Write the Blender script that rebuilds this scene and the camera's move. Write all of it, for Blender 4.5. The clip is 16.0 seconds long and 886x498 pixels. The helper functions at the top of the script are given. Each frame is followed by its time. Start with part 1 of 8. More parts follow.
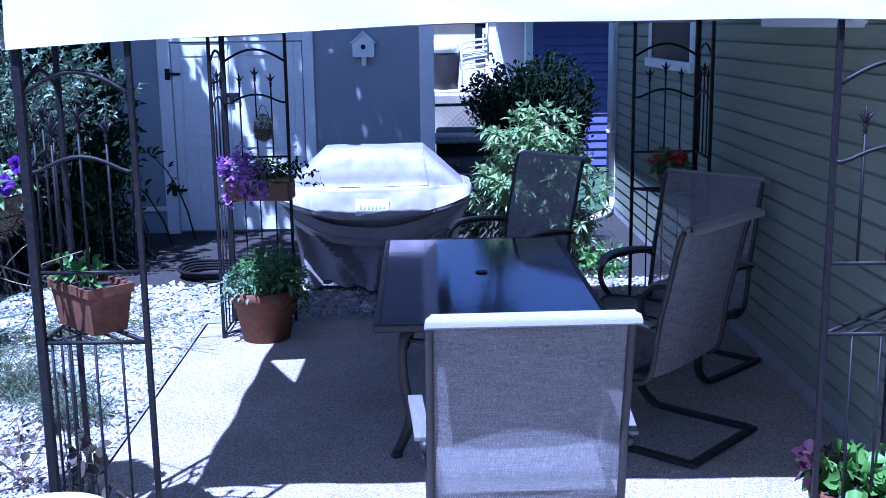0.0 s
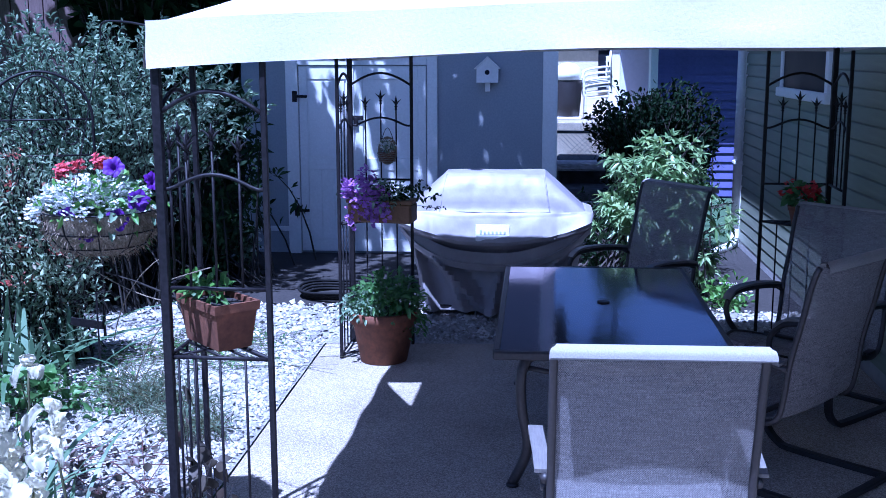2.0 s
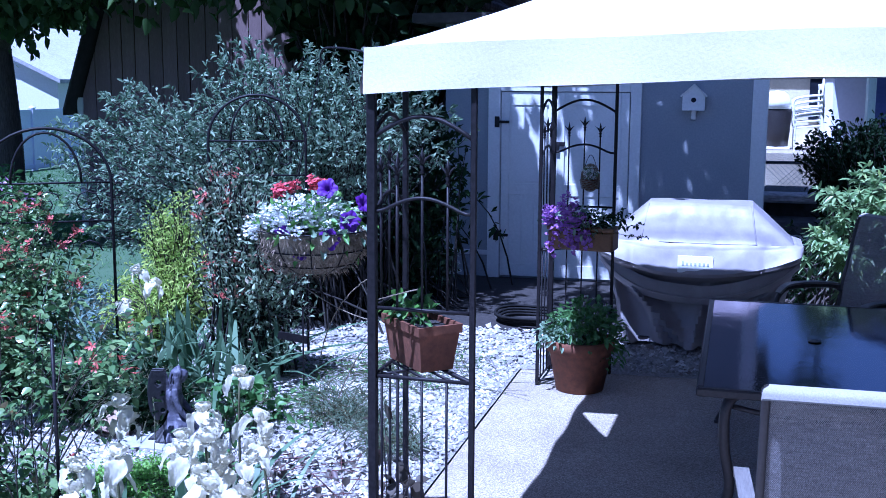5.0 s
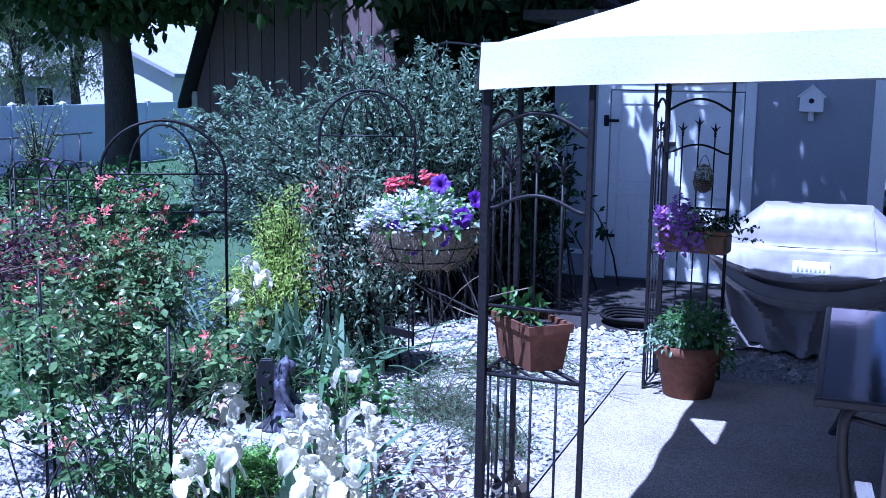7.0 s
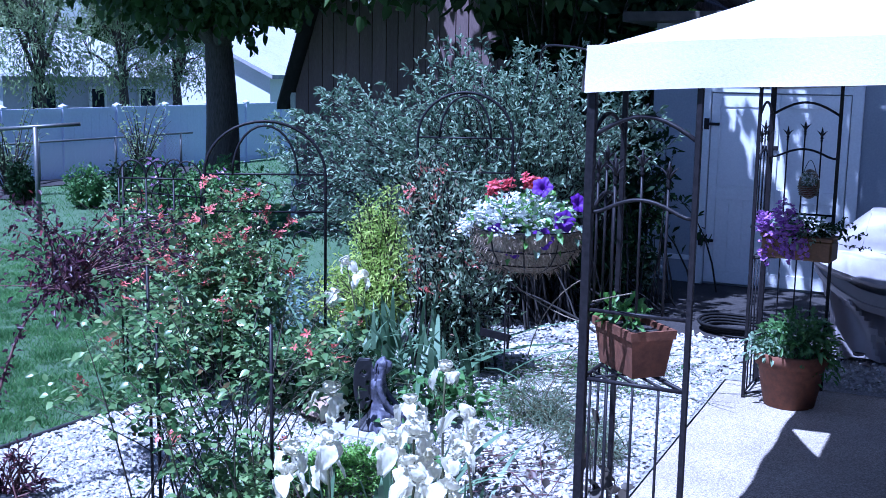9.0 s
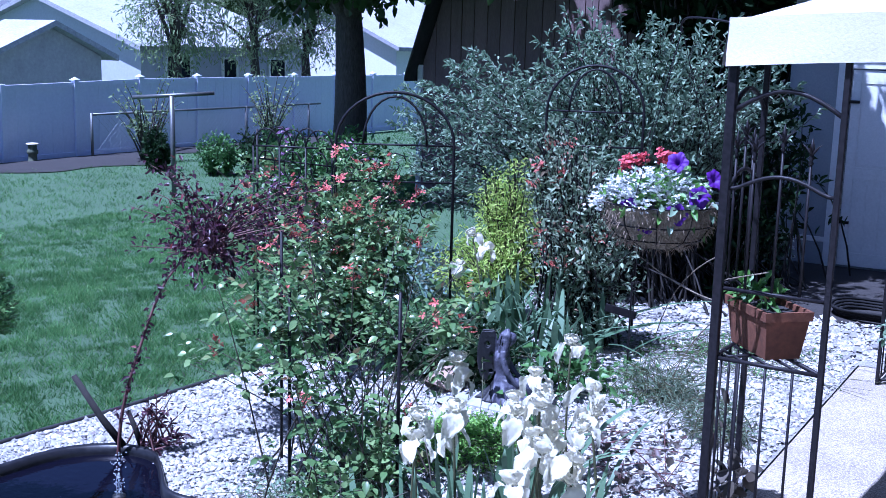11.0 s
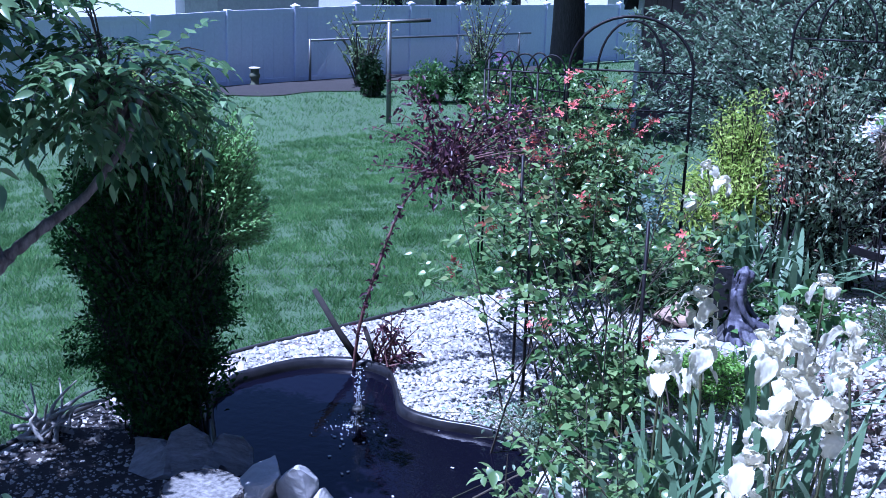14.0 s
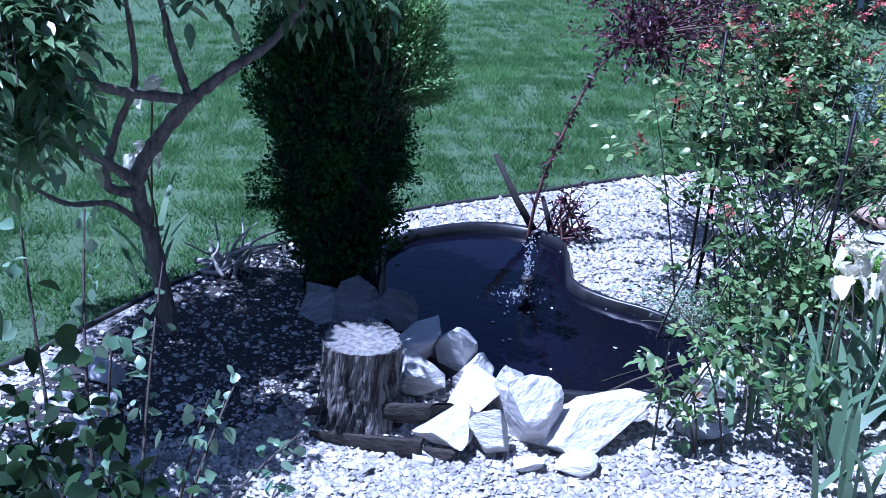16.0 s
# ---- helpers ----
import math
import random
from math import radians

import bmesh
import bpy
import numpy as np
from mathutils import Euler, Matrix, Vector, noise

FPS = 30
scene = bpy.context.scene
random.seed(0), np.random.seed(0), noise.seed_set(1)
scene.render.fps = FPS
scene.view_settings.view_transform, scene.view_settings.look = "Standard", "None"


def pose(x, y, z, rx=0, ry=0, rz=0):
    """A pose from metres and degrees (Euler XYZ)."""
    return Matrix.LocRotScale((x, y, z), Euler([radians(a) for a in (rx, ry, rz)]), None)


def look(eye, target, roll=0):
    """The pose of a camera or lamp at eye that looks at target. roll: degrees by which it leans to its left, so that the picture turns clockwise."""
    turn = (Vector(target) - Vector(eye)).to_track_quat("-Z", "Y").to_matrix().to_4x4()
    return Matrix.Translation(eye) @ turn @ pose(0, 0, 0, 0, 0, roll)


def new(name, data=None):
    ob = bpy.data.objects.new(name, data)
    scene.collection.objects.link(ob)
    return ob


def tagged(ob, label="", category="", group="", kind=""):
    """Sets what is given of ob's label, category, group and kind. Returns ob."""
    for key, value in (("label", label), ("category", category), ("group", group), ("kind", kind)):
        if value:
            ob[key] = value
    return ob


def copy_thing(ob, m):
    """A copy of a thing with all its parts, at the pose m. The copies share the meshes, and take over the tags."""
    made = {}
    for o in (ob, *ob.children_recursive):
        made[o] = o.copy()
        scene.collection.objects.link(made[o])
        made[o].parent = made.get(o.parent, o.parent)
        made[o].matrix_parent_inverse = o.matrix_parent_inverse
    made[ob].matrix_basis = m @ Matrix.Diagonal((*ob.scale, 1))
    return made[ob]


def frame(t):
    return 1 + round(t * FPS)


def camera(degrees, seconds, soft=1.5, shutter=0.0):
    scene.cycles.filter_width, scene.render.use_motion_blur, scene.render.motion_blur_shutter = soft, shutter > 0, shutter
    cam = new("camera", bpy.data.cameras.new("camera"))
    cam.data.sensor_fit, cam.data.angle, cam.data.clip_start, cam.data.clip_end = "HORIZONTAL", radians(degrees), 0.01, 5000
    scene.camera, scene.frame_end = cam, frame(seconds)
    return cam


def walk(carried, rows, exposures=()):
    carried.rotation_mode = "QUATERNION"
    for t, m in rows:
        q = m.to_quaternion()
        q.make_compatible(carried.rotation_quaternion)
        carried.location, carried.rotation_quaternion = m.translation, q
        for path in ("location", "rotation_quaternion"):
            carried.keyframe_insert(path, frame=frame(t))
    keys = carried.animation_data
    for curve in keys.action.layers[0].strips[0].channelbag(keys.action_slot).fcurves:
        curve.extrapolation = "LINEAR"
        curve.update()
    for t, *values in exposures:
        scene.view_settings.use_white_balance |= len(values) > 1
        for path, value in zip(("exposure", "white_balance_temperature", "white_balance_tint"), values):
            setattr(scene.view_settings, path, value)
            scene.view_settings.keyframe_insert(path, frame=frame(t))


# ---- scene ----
cam = camera(44.0, 16.0, soft=0.7)
# seconds, eye, yaw, pitch, roll
PATH = [
    (0.0, -0.063, -0.068, 2.060, -1.31, -11.55, 0.81),
    (0.5, -0.072, -0.060, 2.057, 0.33, -11.03, 0.26),
    (1.0, -0.084, -0.045, 2.052, 1.86, -10.55, 0.48),
    (1.5, -0.096, -0.029, 2.051, 3.51, -10.32, 0.10),
    (2.0, -0.106, -0.018, 2.051, 4.87, -10.15, 0.12),
    (2.5, -0.117, -0.018, 2.054, 6.66, -9.88, -0.14),
    (3.0, -0.125, -0.016, 2.054, 8.42, -9.54, -0.50),
    (3.5, -0.131, -0.016, 2.056, 10.19, -9.26, -0.30),
    (4.0, -0.140, -0.011, 2.056, 11.94, -8.94, -0.31),
    (4.5, -0.147, -0.009, 2.056, 13.55, -8.86, -0.26),
    (7.0, -0.209, 0.014, 2.047, 20.51, -9.02, -0.87),
    (7.5, -0.221, 0.013, 2.047, 21.49, -9.05, -0.84),
    (8.0, -0.229, 0.020, 2.049, 22.45, -9.03, -0.85),
    (8.5, -0.240, 0.010, 2.049, 23.87, -8.92, -1.16),
    (9.0, -0.250, 0.000, 2.050, 25.31, -9.01, -0.98),
    (11.5, -0.307, -0.036, 2.033, 33.60, -11.18, -1.66),
    (12.0, -0.336, -0.042, 2.027, 35.45, -11.93, -1.59),
    (12.5, -0.357, -0.055, 2.027, 36.76, -12.38, -1.39),
    (13.0, -0.405, -0.073, 2.012, 38.06, -12.43, -1.72),
    (13.5, -0.461, -0.086, 1.995, 39.92, -12.93, -1.51),
    (14.0, -0.507, -0.081, 1.978, 42.19, -14.26, -1.74),
    (14.5, -0.530, -0.066, 1.963, 44.67, -15.62, -1.77),
    (15.0, -0.531, -0.033, 1.952, 47.92, -17.53, -2.84),
    (15.5, -0.522, 0.005, 1.957, 51.08, -19.98, -3.23),
    (16.0, -0.521, 0.027, 1.958, 53.40, -21.68, -3.71),
]
EXPO = [(0.0, 1.34, 4120, 30), (1.5, 1.23, 4130, 30), (3.0, 1.08, 4145, 30), (4.5, 1.07, 4160, 30), (7.0, 1.16, 4190, 29), (9.0, 1.18, 4220, 28), (12.0, 1.08, 4420, 30), (14.0, 1.12, 4400, 28), (16.0, 1.08, 4420, 26)]
walk(cam, [(t, pose(x, y, z, 90 + pitch, roll, yaw)) for t, x, y, z, yaw, pitch, roll in PATH], EXPO)

# ---- light: clear midday sun, high, from behind the camera on the garden side ----
SUN = Vector((-0.20, -0.39, 1.0)).normalized()
world = bpy.data.worlds.new("sky")
scene.world = world
world.use_nodes = True
wn = world.node_tree.nodes
sky = wn.new("ShaderNodeTexSky")
sky.sky_type, sky.sun_disc = "NISHITA", False
sky.sun_elevation = math.asin(SUN.z)
sky.sun_rotation = math.atan2(SUN.x, SUN.y)
wn["Background"].inputs["Strength"].default_value = 0.042
world.node_tree.links.new(sky.outputs["Color"], wn["Background"].inputs["Color"])
sun_data = bpy.data.lights.new("sun", "SUN")
sun_data.energy, sun_data.angle, sun_data.color = 5.0, radians(0.55), (1.0, 0.96, 0.9)
sun = new("sun", sun_data)
sun.matrix_world = look(SUN * 30, (0, 0, 0))

# ---- materials ----
def ramp(nt, fac, c1, c2, lo=0.3, hi=0.7):
    n = nt.nodes.new("ShaderNodeValToRGB")
    n.color_ramp.elements[0].position, n.color_ramp.elements[1].position = lo, hi
    n.color_ramp.elements[0].color, n.color_ramp.elements[1].color = (*c1, 1), (*c2, 1)
    nt.links.new(fac, n.inputs[0])
    return n.outputs[0]


def mixc(nt, fac, a, b, mode="MIX"):
    n = nt.nodes.new("ShaderNodeMix")
    n.data_type, n.blend_type = "RGBA", mode
    for sock, val in ((n.inputs[0], fac), (n.inputs[6], a), (n.inputs[7], b)):
        if isinstance(val, (int, float)):
            sock.default_value = val
        elif isinstance(val, tuple):
            sock.default_value = (*val, 1)
        else:
            nt.links.new(val, sock)
    return n.outputs[2]


def noise_tex(nt, scale, detail=4, stretch=(1, 1, 1), rough=0.6):
    tc, mp, n = (nt.nodes.new("ShaderNode" + k) for k in ("TexCoord", "Mapping", "TexNoise"))
    mp.inputs["Scale"].default_value = stretch
    n.inputs["Scale"].default_value, n.inputs["Detail"].default_value, n.inputs["Roughness"].default_value = scale, detail, rough
    nt.links.new(tc.outputs["Object"], mp.inputs[0])
    nt.links.new(mp.outputs[0], n.inputs[0])
    return n.outputs[0]


def bumped(nt, bsdf, height, strength, dist=0.01):
    b = nt.nodes.new("ShaderNodeBump")
    b.inputs["Strength"].default_value, b.inputs["Distance"].default_value = strength, dist
    nt.links.new(height, b.inputs["Height"])
    nt.links.new(b.outputs[0], bsdf.inputs["Normal"])


def surface(name, c1, c2, scale=30, rough=0.7, metal=0.0, bump=0.3, coarse=3, blotch=0.35, stretch=(1, 1, 1), vary=0.0, spec=0.5, dist=0.006):
    """Two-scale noise surface: fine grain from c1 to c2, coarse blotches, bump, variation from piece to piece."""
    m = bpy.data.materials.new(name)
    m.use_nodes = True
    nt = m.node_tree
    p = nt.nodes["Principled BSDF"]
    fine = noise_tex(nt, scale, 5, stretch)
    col = ramp(nt, fine, c1, c2)
    big = noise_tex(nt, coarse, 3, stretch)
    dark = tuple(0.55 * c for c in c1)
    f = nt.nodes.new("ShaderNodeMath")
    f.operation, f.use_clamp = "MULTIPLY_ADD", True
    nt.links.new(big, f.inputs[0])
    f.inputs[1].default_value, f.inputs[2].default_value = 2.4 * blotch, -0.95 * blotch
    col = mixc(nt, f.outputs[0], col, dark)
    if vary:
        oi = nt.nodes.new("ShaderNodeObjectInfo")
        hs = nt.nodes.new("ShaderNodeHueSaturation")
        mr = nt.nodes.new("ShaderNodeMapRange")
        mr.inputs[3].default_value, mr.inputs[4].default_value = 1 - vary, 1 + vary
        nt.links.new(oi.outputs["Random"], mr.inputs[0])
        nt.links.new(mr.outputs[0], hs.inputs["Value"])
        nt.links.new(col, hs.inputs["Color"])
        col = hs.outputs[0]
    nt.links.new(col, p.inputs["Base Color"])
    rr = nt.nodes.new("ShaderNodeMapRange")
    rr.inputs[3].default_value, rr.inputs[4].default_value = max(0.02, rough - 0.12), min(1, rough + 0.12)
    nt.links.new(fine, rr.inputs[0])
    nt.links.new(rr.outputs[0], p.inputs["Roughness"])
    p.inputs["Metallic"].default_value = metal
    p.inputs["Specular IOR Level"].default_value = spec
    if bump:
        bumped(nt, p, fine, bump, dist)
    return m


def leafy(name, c1, c2, c3=None, rough=0.45, through_light=0.3, spec=0.4, patch=4, depth=0.5):
    """Leaf or petal: colour varies from leaf to leaf, light passes through."""
    m = bpy.data.materials.new(name)
    m.use_nodes = True
    nt = m.node_tree
    p = nt.nodes["Principled BSDF"]
    g = nt.nodes.new("ShaderNodeNewGeometry")
    r = nt.nodes.new("ShaderNodeValToRGB")
    els = r.color_ramp.elements
    els[0].color, els[1].color = (*c1, 1), (*c2, 1)
    if c3:
        e = els.new(0.93)
        e.color = (*c2, 1)
        els[-1].color = (*c3, 1)
    nt.links.new(g.outputs["Random Per Island"], r.inputs[0])
    big = noise_tex(nt, patch, 3)
    col = mixc(nt, ramp(nt, big, (0, 0, 0), (depth, depth, depth)), r.outputs[0], tuple(0.6 * c for c in c1))
    nt.links.new(col, p.inputs["Base Color"])
    p.inputs["Roughness"].default_value, p.inputs["Specular IOR Level"].default_value = rough, spec
    t = nt.nodes.new("ShaderNodeBsdfTranslucent")
    nt.links.new(col, t.inputs[0])
    mix = nt.nodes.new("ShaderNodeMixShader")
    mix.inputs[0].default_value = through_light
    nt.links.new(p.outputs[0], mix.inputs[1])
    nt.links.new(t.outputs[0], mix.inputs[2])
    nt.links.new(mix.outputs[0], nt.nodes["Material Output"].inputs[0])
    return m


M = {}
def aggregate(name, dark, light, size, rough=0.85):
    """Exposed-pebble concrete: every pebble its own grey, sunk in mortar, with broad stains."""
    m = surface(name, dark, light, 110, rough, bump=0, coarse=1.6, blotch=0.45)
    nt = m.node_tree
    p = nt.nodes["Principled BSDF"]
    tc, vor = nt.nodes.new("ShaderNodeTexCoord"), nt.nodes.new("ShaderNodeTexVoronoi")
    vor.inputs["Scale"].default_value = 1.0 / size
    nt.links.new(tc.outputs["Object"], vor.inputs["Vector"])
    grey = nt.nodes.new("ShaderNodeSeparateColor")
    nt.links.new(vor.outputs["Color"], grey.inputs[0])
    peb = ramp(nt, grey.outputs[0], (0.6, 0.58, 0.55), (1.26, 1.24, 1.21), 0.08, 0.92)
    old = p.inputs["Base Color"].links[0].from_socket
    nt.links.new(mixc(nt, 1.0, old, peb, "MULTIPLY"), p.inputs["Base Color"])
    inv = nt.nodes.new("ShaderNodeMath")
    inv.operation = "SUBTRACT"
    inv.inputs[0].default_value = 1.0
    nt.links.new(vor.outputs["Distance"], inv.inputs[1])
    bumped(nt, p, inv.outputs[0], 0.45, 0.004)
    return m


M["concrete"] = aggregate("concrete", (0.245, 0.212, 0.178), (0.47, 0.43, 0.375), 0.0065)
# dark soil, darkened further in place of tree shade on the beds
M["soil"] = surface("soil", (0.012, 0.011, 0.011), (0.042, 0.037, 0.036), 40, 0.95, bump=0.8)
M["lawn"] = surface("lawn", (0.04, 0.08, 0.034), (0.085, 0.145, 0.065), 60, 0.9, bump=0.8, coarse=0.7, blotch=0.45, dist=0.03)
M["gravel_base"] = surface("gravel_base", (0.16, 0.15, 0.14), (0.48, 0.46, 0.44), 70, 0.85, bump=1.0, coarse=1.2, blotch=0.3, dist=0.02)
M["black_metal"] = surface("black_metal", (0.006, 0.0055, 0.007), (0.018, 0.016, 0.019), 60, 0.5, 0.0, bump=0.15, blotch=0.2, spec=0.22)
M["canvas"] = surface("canvas", (0.53, 0.495, 0.465), (0.61, 0.575, 0.54), 90, 0.85, bump=0.25, coarse=2, blotch=0.06)
M["siding"] = surface("siding", (0.21, 0.235, 0.175), (0.28, 0.305, 0.235), 25, 0.6, bump=0.15, coarse=1.5, blotch=0.2, stretch=(1, 0.1, 1), vary=0.05)
M["white_paint"] = surface("white_paint", (0.70, 0.70, 0.69), (0.80, 0.80, 0.79), 40, 0.55, bump=0.15, coarse=3, blotch=0.12)
M["shed_paint"] = surface("shed_paint", (0.27, 0.29, 0.32), (0.33, 0.35, 0.38), 60, 0.75, bump=0.25, coarse=1.2, blotch=0.18)
# white vinyl, with the blue of sky-lit shade put into its colour
M["vinyl"] = surface("vinyl", (0.62, 0.63, 0.79), (0.70, 0.71, 0.87), 15, 0.4, bump=0.05, coarse=0.6, blotch=0.08, vary=0.012)
M["house_white"] = surface("house_white", (0.66, 0.65, 0.65), (0.74, 0.73, 0.73), 15, 0.5, bump=0.1, coarse=0.5, blotch=0.1)
M["house_blue"] = surface("house_blue", (0.42, 0.43, 0.5), (0.5, 0.51, 0.58), 15, 0.5, bump=0.1, coarse=0.5, blotch=0.1)
M["barn_wood"] = surface("barn_wood", (0.115, 0.078, 0.082), (0.22, 0.16, 0.16), 30, 0.85, bump=0.5, stretch=(6, 6, 0.4), vary=0.15)
M["blue_siding"] = surface("blue_siding", (0.085, 0.08, 0.25), (0.12, 0.115, 0.31), 25, 0.6, bump=0.15, vary=0.06)
M["cream_wall"] = surface("cream_wall", (0.62, 0.56, 0.42), (0.72, 0.66, 0.52), 20, 0.7, bump=0.1)
M["roof_grey"] = surface("roof_grey", (0.27, 0.27, 0.29), (0.42, 0.42, 0.45), 12, 0.85, bump=0.4, coarse=1)
M["roof_dark"] = surface("roof_dark", (0.03, 0.03, 0.03), (0.07, 0.065, 0.06), 12, 0.85, bump=0.4)
M["grey_wall"] = surface("grey_wall", (0.34, 0.33, 0.33), (0.44, 0.43, 0.42), 10, 0.8, bump=0.1)
M["window_dark"] = surface("window_dark", (0.012, 0.014, 0.022), (0.026, 0.03, 0.042), 3, 0.4, bump=0.0, spec=0.02)
M["terracotta"] = surface("terracotta", (0.085, 0.031, 0.015), (0.18, 0.069, 0.034), 25, 0.85, bump=0.35, coarse=7, blotch=0.5)
M["cover_vinyl"] = surface("cover_vinyl", (0.235, 0.216, 0.226), (0.31, 0.288, 0.298), 7, 0.5, bump=0.18, coarse=3, blotch=0.12, stretch=(1, 1, 0.7), dist=0.02)
M["label_white"] = surface("label_white", (0.7, 0.7, 0.7), (0.78, 0.78, 0.78), 60, 0.5, bump=0.05, blotch=0.05)
M["sling"] = surface("sling", (0.125, 0.118, 0.124), (0.26, 0.25, 0.255), 190, 0.75, bump=0.5, coarse=8, blotch=0.12, dist=0.002)


def open_weave(m, clear_part=0.13):
    """Mesh cloth: uneven up-and-down and crosswise threads with light passing between them."""
    nt = m.node_tree
    p = nt.nodes["Principled BSDF"]
    warp = ramp(nt, noise_tex(nt, 1.0, 2, (330, 330, 14)), (0.74, 0.74, 0.76), (1.28, 1.28, 1.27), 0.35, 0.65)
    weft = ramp(nt, noise_tex(nt, 1.0, 2, (14, 60, 260)), (0.82, 0.82, 0.83), (1.2, 1.2, 1.19), 0.35, 0.65)
    old = p.inputs["Base Color"].links[0].from_socket
    nt.links.new(mixc(nt, 1.0, mixc(nt, 1.0, old, warp, "MULTIPLY"), weft, "MULTIPLY"), p.inputs["Base Color"])
    at = nt.nodes.new("ShaderNodeTexCoord")
    axes = nt.nodes.new("ShaderNodeSeparateXYZ")
    nt.links.new(at.outputs["Object"], axes.inputs[0])

    def calc(kind, a, b=0.0):
        n = nt.nodes.new("ShaderNodeMath")
        n.operation = kind
        for sock, val in zip(n.inputs, (a, b)):
            if isinstance(val, float):
                sock.default_value = val
            else:
                nt.links.new(val, sock)
        return n.outputs[0]

    lengthwise = calc("ADD", axes.outputs[2], axes.outputs[1])
    grid = calc("MULTIPLY", calc("SINE", calc("MULTIPLY", axes.outputs[0], 1150.0)), calc("SINE", calc("MULTIPLY", lengthwise, 1000.0)))
    hole = nt.nodes.new("ShaderNodeMapRange")
    hole.inputs[1].default_value, hole.inputs[2].default_value = -0.5, 0.6
    hole.inputs[3].default_value, hole.inputs[4].default_value = 0.0, 2.2 * clear_part
    nt.links.new(grid, hole.inputs[0])
    clear = nt.nodes.new("ShaderNodeBsdfTransparent")
    mix = nt.nodes.new("ShaderNodeMixShader")
    nt.links.new(hole.outputs[0], mix.inputs[0])
    nt.links.new(p.outputs[0], mix.inputs[1])
    nt.links.new(clear.outputs[0], mix.inputs[2])
    nt.links.new(mix.outputs[0], nt.nodes["Material Output"].inputs[0])


open_weave(M["sling"], 0.2)
M["chair_frame"] = surface("chair_frame", (0.018, 0.016, 0.018), (0.036, 0.032, 0.034), 60, 0.5, 0.1, bump=0.1, blotch=0.2)
M["arm_grey"] = surface("arm_grey", (0.12, 0.112, 0.11), (0.19, 0.18, 0.175), 60, 0.5, bump=0.3, stretch=(4, 0.3, 1), blotch=0.2)
# paler than the sling: sun on the rolled edge is put into the colour
M["sling_band_sunlit"] = surface("sling_band_sunlit", (0.24, 0.225, 0.22), (0.36, 0.345, 0.335), 200, 0.8, bump=0.5, coarse=8, blotch=0.12, dist=0.002)
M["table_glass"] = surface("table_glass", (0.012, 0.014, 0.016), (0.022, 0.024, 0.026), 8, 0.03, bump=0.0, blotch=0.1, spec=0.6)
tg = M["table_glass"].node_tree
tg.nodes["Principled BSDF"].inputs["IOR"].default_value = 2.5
# violet cast of the mirrored sky, put into the glass's reflection colour
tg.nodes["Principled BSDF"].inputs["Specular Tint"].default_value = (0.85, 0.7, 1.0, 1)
bumped(tg, tg.nodes["Principled BSDF"], noise_tex(tg, 26, 3, (1, 0.6, 1)), 0.09, 0.004)
M["plastic_white"] = surface("plastic_white", (0.74, 0.73, 0.70), (0.82, 0.81, 0.78), 20, 0.35, bump=0.05, blotch=0.06)
M["coir"] = surface("coir", (0.14, 0.11, 0.075), (0.38, 0.32, 0.23), 35, 0.95, bump=1.0, stretch=(3, 3, 0.6), coarse=8, blotch=0.4, dist=0.02)
M["bark"] = surface("bark", (0.014, 0.013, 0.013), (0.2, 0.19, 0.185), 22, 0.9, bump=1.0, stretch=(2.6, 2.6, 0.3), coarse=5, dist=0.025)
for n in M["bark"].node_tree.nodes:
    if n.bl_idname == "ShaderNodeValToRGB":
        n.color_ramp.elements[0].position, n.color_ramp.elements[1].position = 0.42, 0.6
M["dark_bark"] = surface("dark_bark", (0.03, 0.025, 0.022), (0.10, 0.082, 0.072), 30, 0.9, bump=0.9, stretch=(2, 2, 0.4), coarse=5, dist=0.015)
M["cut_wood"] = surface("cut_wood", (0.07, 0.068, 0.066), (0.27, 0.262, 0.25), 60, 0.85, bump=0.7, coarse=14, blotch=0.5)
# near-black: shade inside the shrubs put into bark; also a dark stub
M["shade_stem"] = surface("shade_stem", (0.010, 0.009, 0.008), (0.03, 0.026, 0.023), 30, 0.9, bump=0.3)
M["stem"] = surface("stem", (0.05, 0.06, 0.025), (0.10, 0.10, 0.045), 30, 0.7, bump=0.1)
M["red_stem"] = surface("red_stem", (0.07, 0.03, 0.03), (0.14, 0.06, 0.055), 30, 0.7, bump=0.1)
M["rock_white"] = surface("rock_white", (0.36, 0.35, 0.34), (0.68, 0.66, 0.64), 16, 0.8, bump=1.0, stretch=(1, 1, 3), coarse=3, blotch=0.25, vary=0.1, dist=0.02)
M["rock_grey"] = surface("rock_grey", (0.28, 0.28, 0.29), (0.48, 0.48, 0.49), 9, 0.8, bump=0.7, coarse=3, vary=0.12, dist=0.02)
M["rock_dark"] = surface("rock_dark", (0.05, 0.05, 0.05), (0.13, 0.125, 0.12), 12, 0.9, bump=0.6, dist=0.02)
M["liner"] = surface("liner", (0.006, 0.006, 0.008), (0.02, 0.019, 0.022), 20, 0.35, bump=0.15, blotch=0.3)
M["statue"] = surface("statue", (0.03, 0.03, 0.048), (0.11, 0.108, 0.15), 45, 0.55, bump=0.7)
M["galv"] = surface("galv", (0.10, 0.105, 0.11), (0.19, 0.195, 0.20), 40, 0.45, 0.6, bump=0.05)
M["copper_green"] = surface("copper_green", (0.05, 0.065, 0.045), (0.12, 0.13, 0.08), 25, 0.7, bump=0.2)
M["edging"] = surface("edging", (0.012, 0.012, 0.012), (0.03, 0.03, 0.03), 40, 0.6, bump=0.2)

